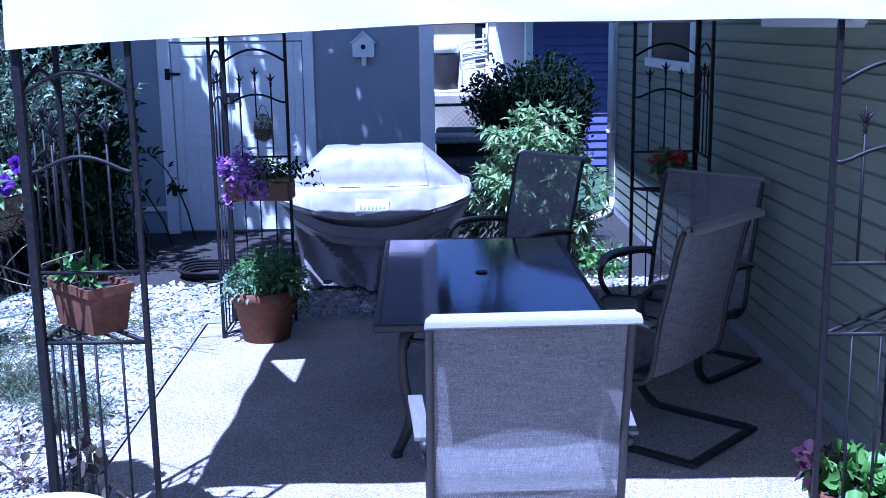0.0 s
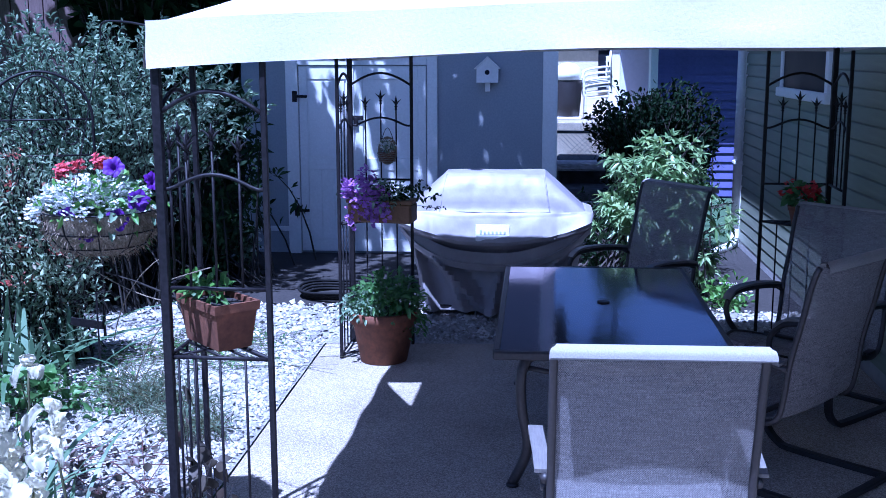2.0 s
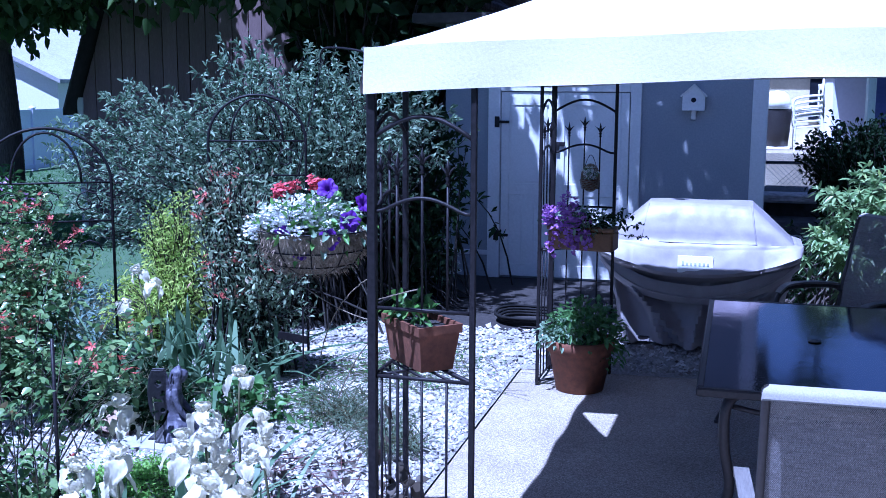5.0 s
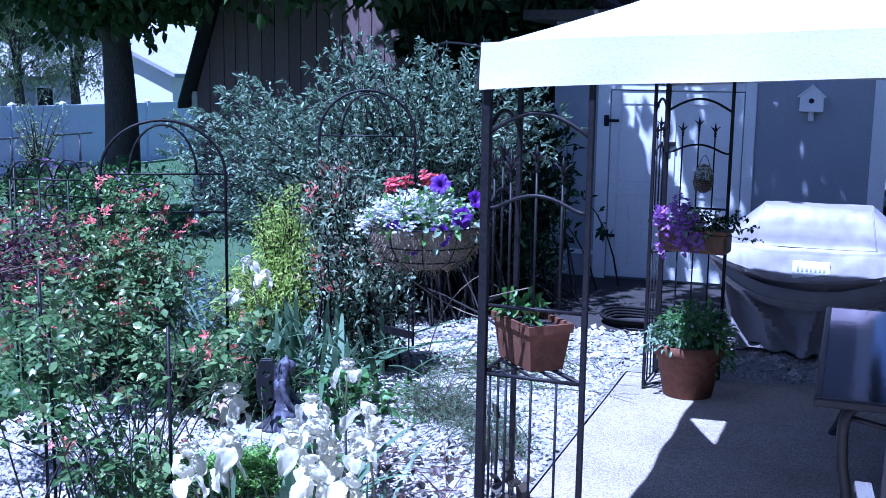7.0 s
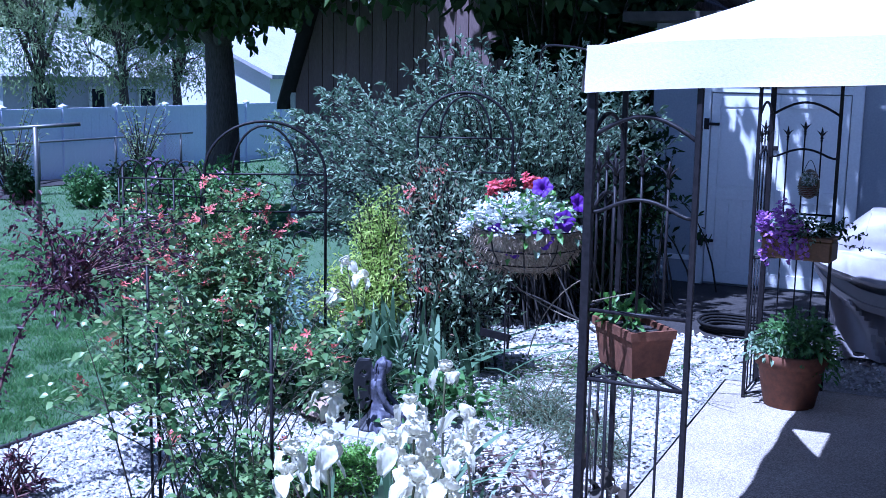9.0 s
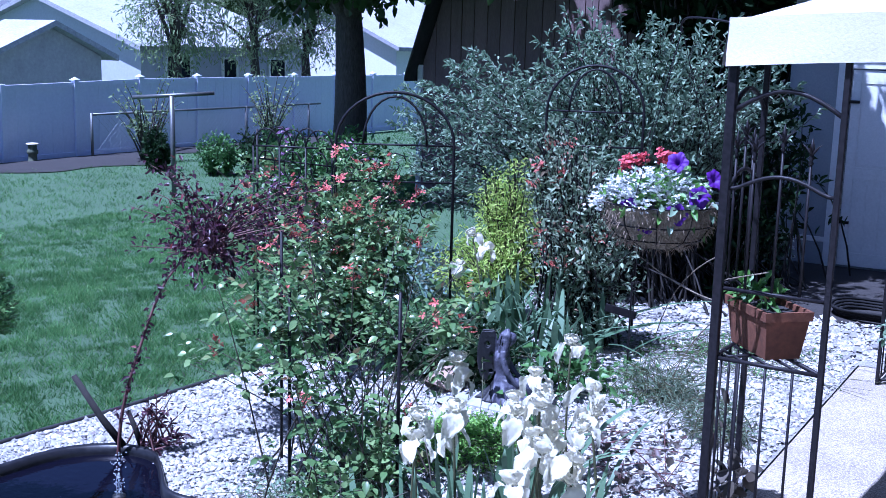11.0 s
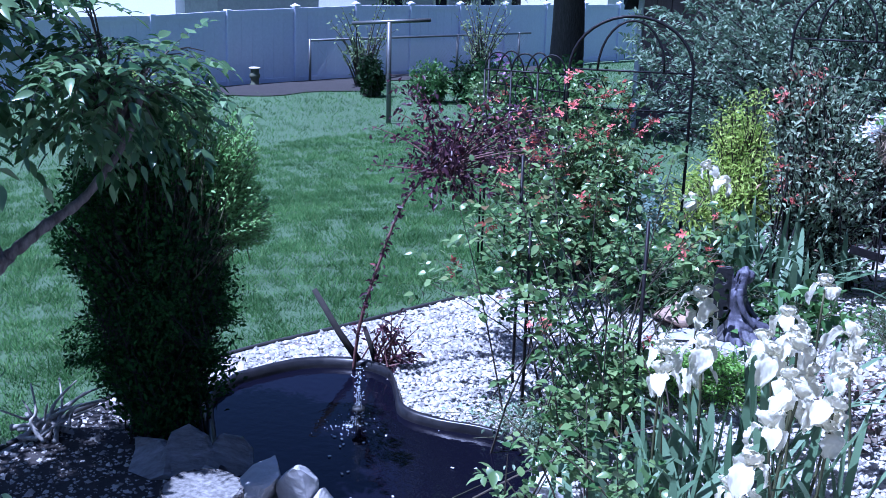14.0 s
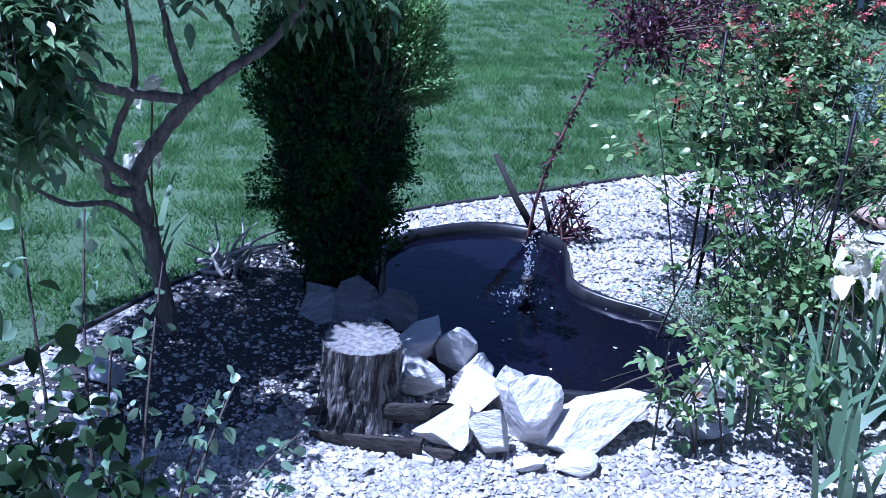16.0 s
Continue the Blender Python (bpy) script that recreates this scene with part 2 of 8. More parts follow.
# ---- geometry helpers: a geo is (vertices, faces) ----
def join_geo(*geos):
    vs, fs, n = [], [], 0
    for v, f in geos:
        vs.append(np.asarray(v, float).reshape(-1, 3))
        fs += [tuple(i + n for i in q) for q in f]
        n += len(vs[-1])
    return np.concatenate(vs), fs


def moved(geo, m):
    v = np.asarray(geo[0], float)
    a = np.array(m)
    return v @ a[:3, :3].T + a[:3, 3], geo[1]


def box_geo(x0, y0, z0, x1, y1, z1, b=0.0):
    """A box between two corners, its edges chamfered by b."""
    c = np.array([(x0 + x1) / 2, (y0 + y1) / 2, (z0 + z1) / 2])
    h = np.abs(np.array([x1 - x0, y1 - y0, z1 - z0])) / 2
    sg = [(sx, sy, sz) for sx in (-1, 1) for sy in (-1, 1) for sz in (-1, 1)]
    if b <= 0:
        return c + np.array(sg) * h, [(0, 1, 3, 2), (4, 6, 7, 5), (0, 4, 5, 1), (2, 3, 7, 6), (0, 2, 6, 4), (1, 5, 7, 3)]
    b = min(b, 0.45 * h.min())
    v, idx = [], {}
    for s in sg:
        for a in range(3):
            hh = h - b
            hh[a] = h[a]
            idx[s, a] = len(v)
            v.append(c + np.array(s) * hh)
    f = []
    for a in range(3):
        o = [k for k in range(3) if k != a]
        for s in (-1, 1):
            loop = []
            for p, q in ((-1, -1), (1, -1), (1, 1), (-1, 1)):
                t = [0, 0, 0]
                t[a], t[o[0]], t[o[1]] = s, p, q
                loop.append(idx[tuple(t), a])
            f.append(tuple(loop))
        for p in (-1, 1):
            for q in (-1, 1):
                t0, t1 = [0, 0, 0], [0, 0, 0]
                t0[a], t1[a] = -1, 1
                t0[o[0]] = t1[o[0]] = p
                t0[o[1]] = t1[o[1]] = q
                f.append((idx[tuple(t0), o[0]], idx[tuple(t1), o[0]], idx[tuple(t1), o[1]], idx[tuple(t0), o[1]]))
    for s in sg:
        f.append((idx[s, 0], idx[s, 1], idx[s, 2]))
    return np.array(v), f


def tube_geo(pts, r, n=6, cap=True):
    """A tube along points, its radius one number or one for each point."""
    p = np.array([tuple(q) for q in pts], float)
    k = len(p)
    rr = np.full(k, r) if isinstance(r, (int, float)) else np.array(r, float)
    tg = np.gradient(p, axis=0)
    tg /= np.maximum(np.linalg.norm(tg, axis=1, keepdims=True), 1e-9)
    ref = np.array([0.0, 0, 1]) if abs(tg[0, 2]) < 0.9 else np.array([1.0, 0, 0])
    v = []
    u = np.cross(tg[0], ref)
    for i in range(k):
        u = u - tg[i] * (u @ tg[i])
        u /= max(np.linalg.norm(u), 1e-9)
        w = np.cross(tg[i], u)
        for j in range(n):
            a = 2 * math.pi * j / n
            v.append(p[i] + rr[i] * (math.cos(a) * u + math.sin(a) * w))
    f = [(i * n + j, i * n + (j + 1) % n, (i + 1) * n + (j + 1) % n, (i + 1) * n + j) for i in range(k - 1) for j in range(n)]
    if cap:
        f += [tuple(range(n))[::-1], tuple((k - 1) * n + j for j in range(n))]
    return np.array(v), f


def lathe_geo(profile, n=24, wob=0.0, seed=0):
    rng = np.random.default_rng(seed)
    v, f = [], []
    ph = rng.uniform(0, 6.28, 4)
    for r, z in profile:
        for j in range(n):
            a = 2 * math.pi * j / n
            q = r * (1 + wob * (math.sin(2 * a + ph[0]) + 0.6 * math.sin(5 * a + ph[1]) + 0.5 * math.sin(9 * a + ph[2] + 3 * z)))
            v.append((q * math.cos(a), q * math.sin(a), z))
    for i in range(len(profile) - 1):
        for j in range(n):
            f.append((i * n + j, i * n + (j + 1) % n, (i + 1) * n + (j + 1) % n, (i + 1) * n + j))
    f += [tuple(range(n))[::-1], tuple((len(profile) - 1) * n + j for j in range(n))]
    return np.array(v), f


def arc_points(a, b, rise, n=9, up=(0, 0, 1)):
    a, b, up = Vector(a), Vector(b), Vector(up)
    return [a.lerp(b, i / (n - 1)) + up * rise * math.sin(math.pi * i / (n - 1)) for i in range(n)]


def bez(p0, p1, p2, n=8):
    p0, p1, p2 = Vector(p0), Vector(p1), Vector(p2)
    return [(1 - t) ** 2 * p0 + 2 * t * (1 - t) * p1 + t * t * p2 for t in [i / (n - 1) for i in range(n)]]


def smooth_line(pts, n=6):
    """A smooth curve through points."""
    p = [Vector(q) for q in pts]
    out = []
    for i in range(len(p) - 1):
        a, b = p[i], p[i + 1]
        ta = (p[i + 1] - p[max(i - 1, 0)]) * 0.5
        tb = (p[min(i + 2, len(p) - 1)] - p[i]) * 0.5
        for j in range(n):
            t = j / n
            out.append((2 * t ** 3 - 3 * t * t + 1) * a + (t ** 3 - 2 * t * t + t) * ta + (3 * t * t - 2 * t ** 3) * b + (t ** 3 - t * t) * tb)
    return out + [p[-1]]


def mesh_data(name, geo, mat, smooth=False, fix=True):
    me = bpy.data.meshes.new(name)
    me.from_pydata([tuple(map(float, q)) for q in geo[0]], [], geo[1])
    if fix:
        bm = bmesh.new()
        bm.from_mesh(me)
        bmesh.ops.recalc_face_normals(bm, faces=bm.faces)
        bm.to_mesh(me)
        bm.free()
    if smooth:
        me.polygons.foreach_set("use_smooth", [True] * len(me.polygons))
    if mat:
        me.materials.append(M[mat])
    return me


def part(name, geo, mat, parent, label="", smooth=False, fix=True, m=None):
    ob = new(name, geo if isinstance(geo, bpy.types.Mesh) else mesh_data(name, geo, mat, smooth, fix))
    if parent:
        ob.parent = parent
    if m is not None:
        ob.matrix_basis = m
    if label:
        ob["label"] = label
    return ob


def thing(name, label, category, m=None, group="", kind="", geo=None, mat=None, smooth=False):
    ob = new(name, mesh_data(name, geo, mat, smooth) if geo else None)
    if m is not None:
        ob.matrix_basis = m
    return tagged(ob, label, category, group, kind)


def tri_mesh(name, verts, tris, mat, smooth=False):
    """A large triangle mesh from arrays."""
    me = bpy.data.meshes.new(name)
    nv, nf = len(verts), len(tris)
    me.vertices.add(nv)
    me.vertices.foreach_set("co", np.asarray(verts, np.float32).ravel())
    me.loops.add(3 * nf)
    me.loops.foreach_set("vertex_index", np.asarray(tris, np.int32).ravel())
    me.polygons.add(nf)
    me.polygons.foreach_set("loop_start", np.arange(0, 3 * nf, 3, dtype=np.int32))
    me.polygons.foreach_set("loop_total", np.full(nf, 3, dtype=np.int32))
    if smooth:
        me.polygons.foreach_set("use_smooth", np.ones(nf, dtype=bool))
    me.update()
    me.validate()
    me.materials.append(M[mat])
    return me


def unit(a):
    return a / np.maximum(np.linalg.norm(a, axis=1, keepdims=True), 1e-9)


def leaf_mesh(name, pos, way, length, width, mat, rng, fold=0.25, droop=0.2, up=0.6, wide_at=0.45):
    """Folded leaves: each has a base, two sides and a drooping tip (or a rounder six-point outline)."""
    n = len(pos)
    way = unit(way)
    L = length * rng.uniform(0.65, 1.25, (n, 1))
    Wd = width * L * rng.uniform(0.8, 1.2, (n, 1))
    nor = unit(rng.normal(0, 1, (n, 3)) * (1 - up) + np.array([0, 0, up]))
    side = unit(np.cross(way, nor))
    nor = np.cross(side, way)
    mid = pos + way * L * wide_at
    tip = pos + way * L - np.array([0, 0, 1.0]) * L * droop
    m2 = mid + (tip - mid) * 0.5
    v = np.stack([pos, mid + side * Wd / 2 + nor * Wd * fold, m2 + side * Wd * 0.38 + nor * Wd * fold * 0.6, tip, m2 - side * Wd * 0.38 + nor * Wd * fold * 0.6, mid - side * Wd / 2 + nor * Wd * fold], 1).reshape(-1, 3)
    k = np.arange(n)[:, None] * 6
    t = np.concatenate([k + np.array([0, 1, 2]), k + np.array([0, 2, 3]), k + np.array([0, 3, 4]), k + np.array([0, 4, 5])], 1).reshape(-1, 3)
    return tri_mesh(name, v, t, mat)


def round_leaves(name, pos, way, length, width, mat, rng, fold=0.15, droop=0.2, up=0.6):
    """Larger leaves with a rounded outline, a pointed tip and a soft fold along the rib."""
    n = len(pos)
    way = unit(way)
    L = length * rng.uniform(0.6, 1.2, (n, 1))
    Wd = width * L * rng.uniform(0.8, 1.2, (n, 1))
    nor = unit(rng.normal(0, 1, (n, 3)) * (1 - up) + np.array([0, 0, up]))
    side = unit(np.cross(way, nor))
    nor = np.cross(side, way)
    z = np.array([0, 0, 1.0])
    cup = rng.uniform(0.2, 1.6, (n, 1)) * fold
    at = (0.1, 0.3, 0.52, 0.75, 0.9)
    rib = lambda a: pos + way * L * a - z * L * droop * a * a
    v = [pos]
    for a, w in zip(at, (0.25, 0.48, 0.47, 0.28, 0.11)):
        v += [rib(a) - side * Wd * w + nor * Wd * w * cup, rib(a), rib(a) + side * Wd * w + nor * Wd * w * cup]
    v.append(rib(1.0))
    v = np.stack(v, 1)
    k = len(at)
    tri = [(0, 2, 1), (0, 3, 2)]
    for i in range(k - 1):
        q = 1 + 3 * i
        tri += [(q, q + 1, q + 4), (q, q + 4, q + 3), (q + 1, q + 2, q + 5), (q + 1, q + 5, q + 4)]
    q = 1 + 3 * (k - 1)
    tri += [(q, q + 1, q + 3), (q + 1, q + 2, q + 3)]
    t = (np.arange(n)[:, None, None] * (3 * k + 2) + np.array(tri)[None]).reshape(-1, 3)
    return tri_mesh(name, v.reshape(-1, 3), t, mat, True)


def shoots_to(base, spread, tips, rng, bow=0.25, k=6):
    """Bowed stems from round the base to each tip: (n, k, 3)."""
    n = len(tips)
    b = np.array(base) + np.concatenate([rng.normal(0, spread, (n, 2)), np.zeros((n, 1))], 1)
    ctl = (b + tips) / 2 + np.concatenate([-(tips - b)[:, :2] * bow, np.abs(tips - b)[:, 2:] * bow], 1) + rng.normal(0, 0.04, (n, 3)) * np.linalg.norm(tips - b, axis=1, keepdims=True)
    t = np.linspace(0, 1, k)[None, :, None]
    return (1 - t) ** 2 * b[:, None] + 2 * t * (1 - t) * ctl[:, None] + t * t * tips[:, None]


def stems_mesh(name, lines, r0, r1, mat):
    """Three-sided tapered stems, all lines at once."""
    n, k, _ = lines.shape
    tg = np.gradient(lines, axis=1)
    tg /= np.maximum(np.linalg.norm(tg, axis=2, keepdims=True), 1e-9)
    u = np.cross(tg, np.array([0.3, 0.9, 0.1]))
    u /= np.maximum(np.linalg.norm(u, axis=2, keepdims=True), 1e-9)
    w = np.cross(tg, u)
    r = np.linspace(r0, r1, k)[None, :, None]
    ring = [lines + r * (math.cos(a) * u + math.sin(a) * w) for a in (0, 2.094, 4.189)]
    v = np.stack(ring, 2).reshape(-1, 3)
    base = (np.arange(n)[:, None, None] * k + np.arange(k - 1)[None, :, None]) * 3
    j = np.arange(3)[None, None, :]
    a, b = base + j, base + (j + 1) % 3
    t = np.concatenate([np.stack([a, b, b + 3], -1).reshape(-1, 3), np.stack([a, b + 3, a + 3], -1).reshape(-1, 3)])
    return tri_mesh(name, v, t, mat, True)


def along(lines, per, rng, lo=0.35, hi=1.0):
    """Random places on the lines, and the way the line runs there."""
    n, k, _ = lines.shape
    t = rng.uniform(lo, hi, (n, per)) * (k - 1)
    i = np.minimum(t.astype(int), k - 2)
    f = (t - i)[..., None]
    idx = np.arange(n)[:, None]
    p = lines[idx, i] * (1 - f) + lines[idx, i + 1] * f
    w = lines[idx, i + 1] - lines[idx, i]
    return p.reshape(-1, 3), unit(w.reshape(-1, 3))


def in_blobs(blobs, n, rng, shell=0.5):
    """Random points in ellipsoids (cx, cy, cz, rx, ry, rz), denser towards the outside."""
    b = np.array(blobs, float)
    vol = b[:, 3] * b[:, 4] * b[:, 5]
    which = rng.choice(len(b), n, p=vol / vol.sum())
    d = unit(rng.normal(0, 1, (n, 3)))
    rad = rng.uniform(0, 1, (n, 1)) ** (1 / 3) * (1 - shell) + shell * rng.uniform(0.8, 1.05, (n, 1))
    return b[which, :3] + d * rad * b[which, 3:]


def shrub(name, label, base, blobs, shoots, per, length, width, leaf, stem="dark_bark", seed=1, category="shrub", spread=0.12, r0=0.012, lo=0.35, out=0.9, up=0.5, droop=0.15, fold=0.25, jit=0.03, bow=0.2, shell=0.35, group=""):
    """A shrub: bowed stems to tips inside the blobs, leaves along them."""
    rng = np.random.default_rng(seed)
    tips = in_blobs(blobs, shoots, rng, shell)
    lines = shoots_to(base, spread, tips, rng, bow)
    ob = thing(name, label, category, group=group)
    tagged(part("branching", stems_mesh("branching", lines, r0, 0.0025, stem), None, ob), kind="stuff")
    p, w = along(lines, per, rng, lo)
    w = w * 0.5 + rng.normal(0, 0.75, w.shape) * out + np.array([0, 0, 0.15])
    tagged(part("foliage", leaf_mesh("foliage", p + rng.normal(0, jit, p.shape), w, length, width, leaf, rng, fold, droop, up), None, ob), kind="stuff")
    return ob, lines, rng


def ground_z(x):
    s = min(max((-5.2 - x) / 9.0, 0), 1)
    return -0.55 * s * s * (3 - 2 * s)


def ground_zs(x):
    s = np.clip((-5.2 - x) / 9.0, 0, 1)
    return -0.55 * s * s * (3 - 2 * s)

# ---- setting: ground, gravel bed, patio slab ----
def grid_ground():
    xs = np.unique(np.concatenate([np.linspace(-400, -40, 10), np.linspace(-40, -14, 14), np.linspace(-14, -4.5, 30), np.linspace(-4.5, 12, 12), np.linspace(12, 400, 10)]))
    ys = np.unique(np.concatenate([np.linspace(-400, -12, 8), np.linspace(-12, 30, 30), np.linspace(30, 500, 10)]))
    X, Y = np.meshgrid(xs, ys, indexing="ij")
    Z = ground_zs(X)
    nx, ny = X.shape
    f = [(i * ny + j, (i + 1) * ny + j, (i + 1) * ny + j + 1, i * ny + j + 1) for i in range(nx - 1) for j in range(ny - 1)]
    return np.stack([X, Y, Z - 0.03], -1).reshape(-1, 3), f


ground = part("ground", grid_ground(), "lawn", None, smooth=True)
tagged(ground, "mown green lawn sloping gently away from the garden bed", "lawn", kind="structure")

# edge of the lawn against the white gravel, from the near end to the back shrubs
EDGE = [(-3.8, -1.5), (-4.0, 0.3), (-4.24, 1.02), (-4.62, 1.8), (-4.82, 2.5), (-4.92, 3.2), (-4.85, 4.0), (-4.76, 5.0), (-4.5, 5.75), (-4.2, 6.28), (-4.15, 6.9), (-4.7, 7.8), (-5.2, 8.8), (-5.2, 12.0), (-4.6, 12.0)]
edge_pts = smooth_line([(x, y, 0) for x, y in EDGE], 5)
edge_y = np.array([p.y for p in edge_pts])
edge_x = np.array([p.x for p in edge_pts])


def edge_at(y):
    return np.interp(y, edge_y, edge_x)


SLAB_X, SLAB_END = -1.6, 7.62


def bed_geo():
    ys = np.linspace(-1.5, 11.8, 66)
    us = np.linspace(0, 1, 26)
    v = []
    for y in ys:
        x0 = edge_at(y)
        x1 = SLAB_X if y < SLAB_END else 2.05
        for u in us:
            x = x0 + (x1 - x0) * u
            z = 0.006 * noise.noise((x * 2, y * 2, 0)) + ground_z(x) + 0.004
            v.append((x, y, z))
    n = len(us)
    f = [(i * n + j, (i + 1) * n + j, (i + 1) * n + j + 1, i * n + j + 1) for i in range(len(ys) - 1) for j in range(n - 1)]
    return v, f


bed = part("gravel_bed", bed_geo(), "gravel_base", None, smooth=True)
tagged(bed, "pale crushed stone bed beside the patio", "gravel", kind="structure")

slab = part("patio_slab", box_geo(SLAB_X, -4.0, -0.12, 2.05, SLAB_END, 0.0, 0.012), "concrete", None)
tagged(slab, "worn pale concrete patio slab, half in shade", "patio", kind="structure")

edging = part("lawn_edging", tube_geo([(p.x, p.y, ground_z(p.x) + 0.008) for p in edge_pts], 0.013, 6), "edging", None, smooth=True)
tagged(edging, "black plastic edging strip between lawn and gravel", "edging", kind="structure")

rng = np.random.default_rng(11)


POND = [(-4.57, 3.0), (-4.52, 3.34), (-4.34, 3.55), (-4.12, 3.58), (-3.92, 3.44), (-3.72, 3.29), (-3.5, 3.30), (-3.28, 3.38), (-3.05, 3.36), (-2.86, 3.16), (-2.82, 2.84), (-2.98, 2.56), (-3.22, 2.36), (-3.55, 2.26), (-3.88, 2.36), (-4.2, 2.56), (-4.46, 2.76)]
pond_pts = [Vector((p.x, p.y, 0)) for p in smooth_line([(x, y, 0) for x, y in POND] + [(*POND[0], 0)], 5)][:-1]
pond_px, pond_py = np.array([p.x for p in pond_pts]), np.array([p.y for p in pond_pts])


def in_pond(x, y):
    inside = np.zeros(len(x), bool)
    for i in range(len(pond_px)):
        x0, y0, x1, y1 = pond_px[i - 1], pond_py[i - 1], pond_px[i], pond_py[i]
        cross = ((y0 > y) != (y1 > y)) & (x < (x1 - x0) * (y - y0) / (y1 - y0 + 1e-12) + x0)
        inside ^= cross
    return inside


def stones(name, n, region, size, mat, seed, lift=0.006):
    """Loose angular stones in one mesh; region maps unit squares to the ground."""
    g = np.random.default_rng(seed)
    x, y = region(g, n)
    n = len(x)
    s = size * g.lognormal(0, 0.35, (n, 1, 1))
    octa = np.array([(1, 0, 0), (-1, 0, 0), (0, 1, 0), (0, -1, 0), (0, 0, 1), (0, 0, -1)], float)
    v = octa[None] * g.uniform(0.55, 1.15, (n, 6, 1)) * np.array([1, 0.8, 0.75])
    a = g.uniform(0, 6.28, n)
    b = g.normal(0, 0.55, n)
    ca, sa, cb, sb = np.cos(a), np.sin(a), np.cos(b), np.sin(b)
    R = np.zeros((n, 3, 3))
    R[:, 0, 0], R[:, 0, 1], R[:, 0, 2] = ca, -sa * cb, sa * sb
    R[:, 1, 0], R[:, 1, 1], R[:, 1, 2] = sa, ca * cb, -ca * sb
    R[:, 2, 1], R[:, 2, 2] = sb, cb
    v = np.einsum("nij,nkj->nki", R, v) * s
    v += np.stack([x, y, ground_zs(x) + lift + 0.2 * s[:, 0, 0]], 1)[:, None]
    v = v[:, :5]
    t = np.array([(0, 2, 4), (2, 1, 4), (1, 3, 4), (3, 0, 4)])
    t = (np.arange(n)[:, None, None] * 5 + t[None]).reshape(-1, 3)
    return tri_mesh(name, v.reshape(-1, 3), t, mat)


def bed_region(y0, y1, keep=None):
    def f(g, n):
        y = g.uniform(y0, y1, n)
        x0 = edge_at(y) + 0.03
        x = x0 + (np.where(y < SLAB_END, SLAB_X, 2.0) - 0.02 - x0) * g.uniform(0, 1, n)
        bare = (x < -3.5 - 0.25 * np.sin(y * 5)) & (y > 0.8) & (y < 2.75) & (g.uniform(0, 1, n) < 0.55)
        patch = ((x - 1.42) / 0.34) ** 2 + ((y - 9.45) / 0.38) ** 2 < 1 + 0.3 * np.sin(9 * x + 7 * y)
        ok = ~in_pond(x, y) & ((y < 8.7) | patch) & ~bare
        return x[ok], y[ok]
    return f


M["stone_chip"] = leafy("stone_chip", (0.22, 0.21, 0.195), (0.64, 0.615, 0.575), (0.14, 0.105, 0.09), rough=0.75, through_light=0.0)
for y0, y1, n, s in ((0.4, 3.0, 54000, 0.0102), (3.0, 5.0, 34000, 0.0118), (5.0, 7.6, 34000, 0.0125), (7.6, 10.6, 16000, 0.02)):
    ob = part("gravel", stones("gravel", n, bed_region(y0, y1), s, "stone_chip", 5 + n), None, None)
    tagged(ob, "loose white and grey crushed stone chips", "gravel", kind="stuff")

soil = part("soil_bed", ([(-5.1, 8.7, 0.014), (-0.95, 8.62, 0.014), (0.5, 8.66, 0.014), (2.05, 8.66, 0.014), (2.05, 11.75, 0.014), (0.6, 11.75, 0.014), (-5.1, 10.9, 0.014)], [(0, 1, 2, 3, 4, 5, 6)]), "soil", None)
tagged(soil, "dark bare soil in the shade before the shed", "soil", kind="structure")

# dark sheet: mulch, and shade over gravel put into the ground colour
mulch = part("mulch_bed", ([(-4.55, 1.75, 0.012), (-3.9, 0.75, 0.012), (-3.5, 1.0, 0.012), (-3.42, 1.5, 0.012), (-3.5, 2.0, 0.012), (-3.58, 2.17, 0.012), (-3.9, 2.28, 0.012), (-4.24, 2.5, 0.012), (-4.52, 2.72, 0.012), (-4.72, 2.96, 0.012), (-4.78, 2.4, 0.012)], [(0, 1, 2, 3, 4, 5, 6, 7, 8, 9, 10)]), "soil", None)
tagged(mulch, "dark soil sheet under the small tree and conifer, standing partly for their shade", "soil", kind="structure")

# lawn blades
M["grass"] = leafy("grass", (0.05, 0.135, 0.04), (0.175, 0.325, 0.105), (0.34, 0.43, 0.2), rough=0.65, through_light=0.45, spec=0.15, patch=1.6, depth=0.75)


def blades(name, n, xr, yr, h, seed):
    """Grass blades in tufts: height and number follow a soft uneven pattern."""
    g = np.random.default_rng(seed)
    x, y = g.uniform(*xr, n), g.uniform(*yr, n)
    tuft = np.sin(x * 7.1 + 2 * np.sin(y * 3.3)) * np.sin(y * 6.3 + 2 * np.sin(x * 2.9 + 1)) + 0.6 * np.sin(x * 17 + y * 5) * np.sin(y * 19 - x * 4)
    ok = (x < edge_at(y) - 0.02) & (g.uniform(-1.6, 1.0, n) < tuft)
    x, y, tuft = x[ok], y[ok], tuft[ok]
    n = len(x)
    p = np.stack([x, y, ground_zs(x) - 0.035], 1)
    a = g.uniform(0, 6.28, n)
    side = np.stack([np.cos(a), np.sin(a), 0 * a], 1)
    hh = h * g.uniform(0.5, 1.2, (n, 1)) * (1 + 0.3 * tuft[:, None])
    lean = g.normal(0, 0.75, (n, 3)) * hh
    lean[:, 2] = 0
    w = h * 0.1
    tip = p + np.array([0, 0, 1.0]) * hh + lean
    v = np.stack([p - side * w, p + side * w, tip], 1).reshape(-1, 3)
    return tri_mesh(name, v, np.arange(3 * n).reshape(-1, 3), "grass")


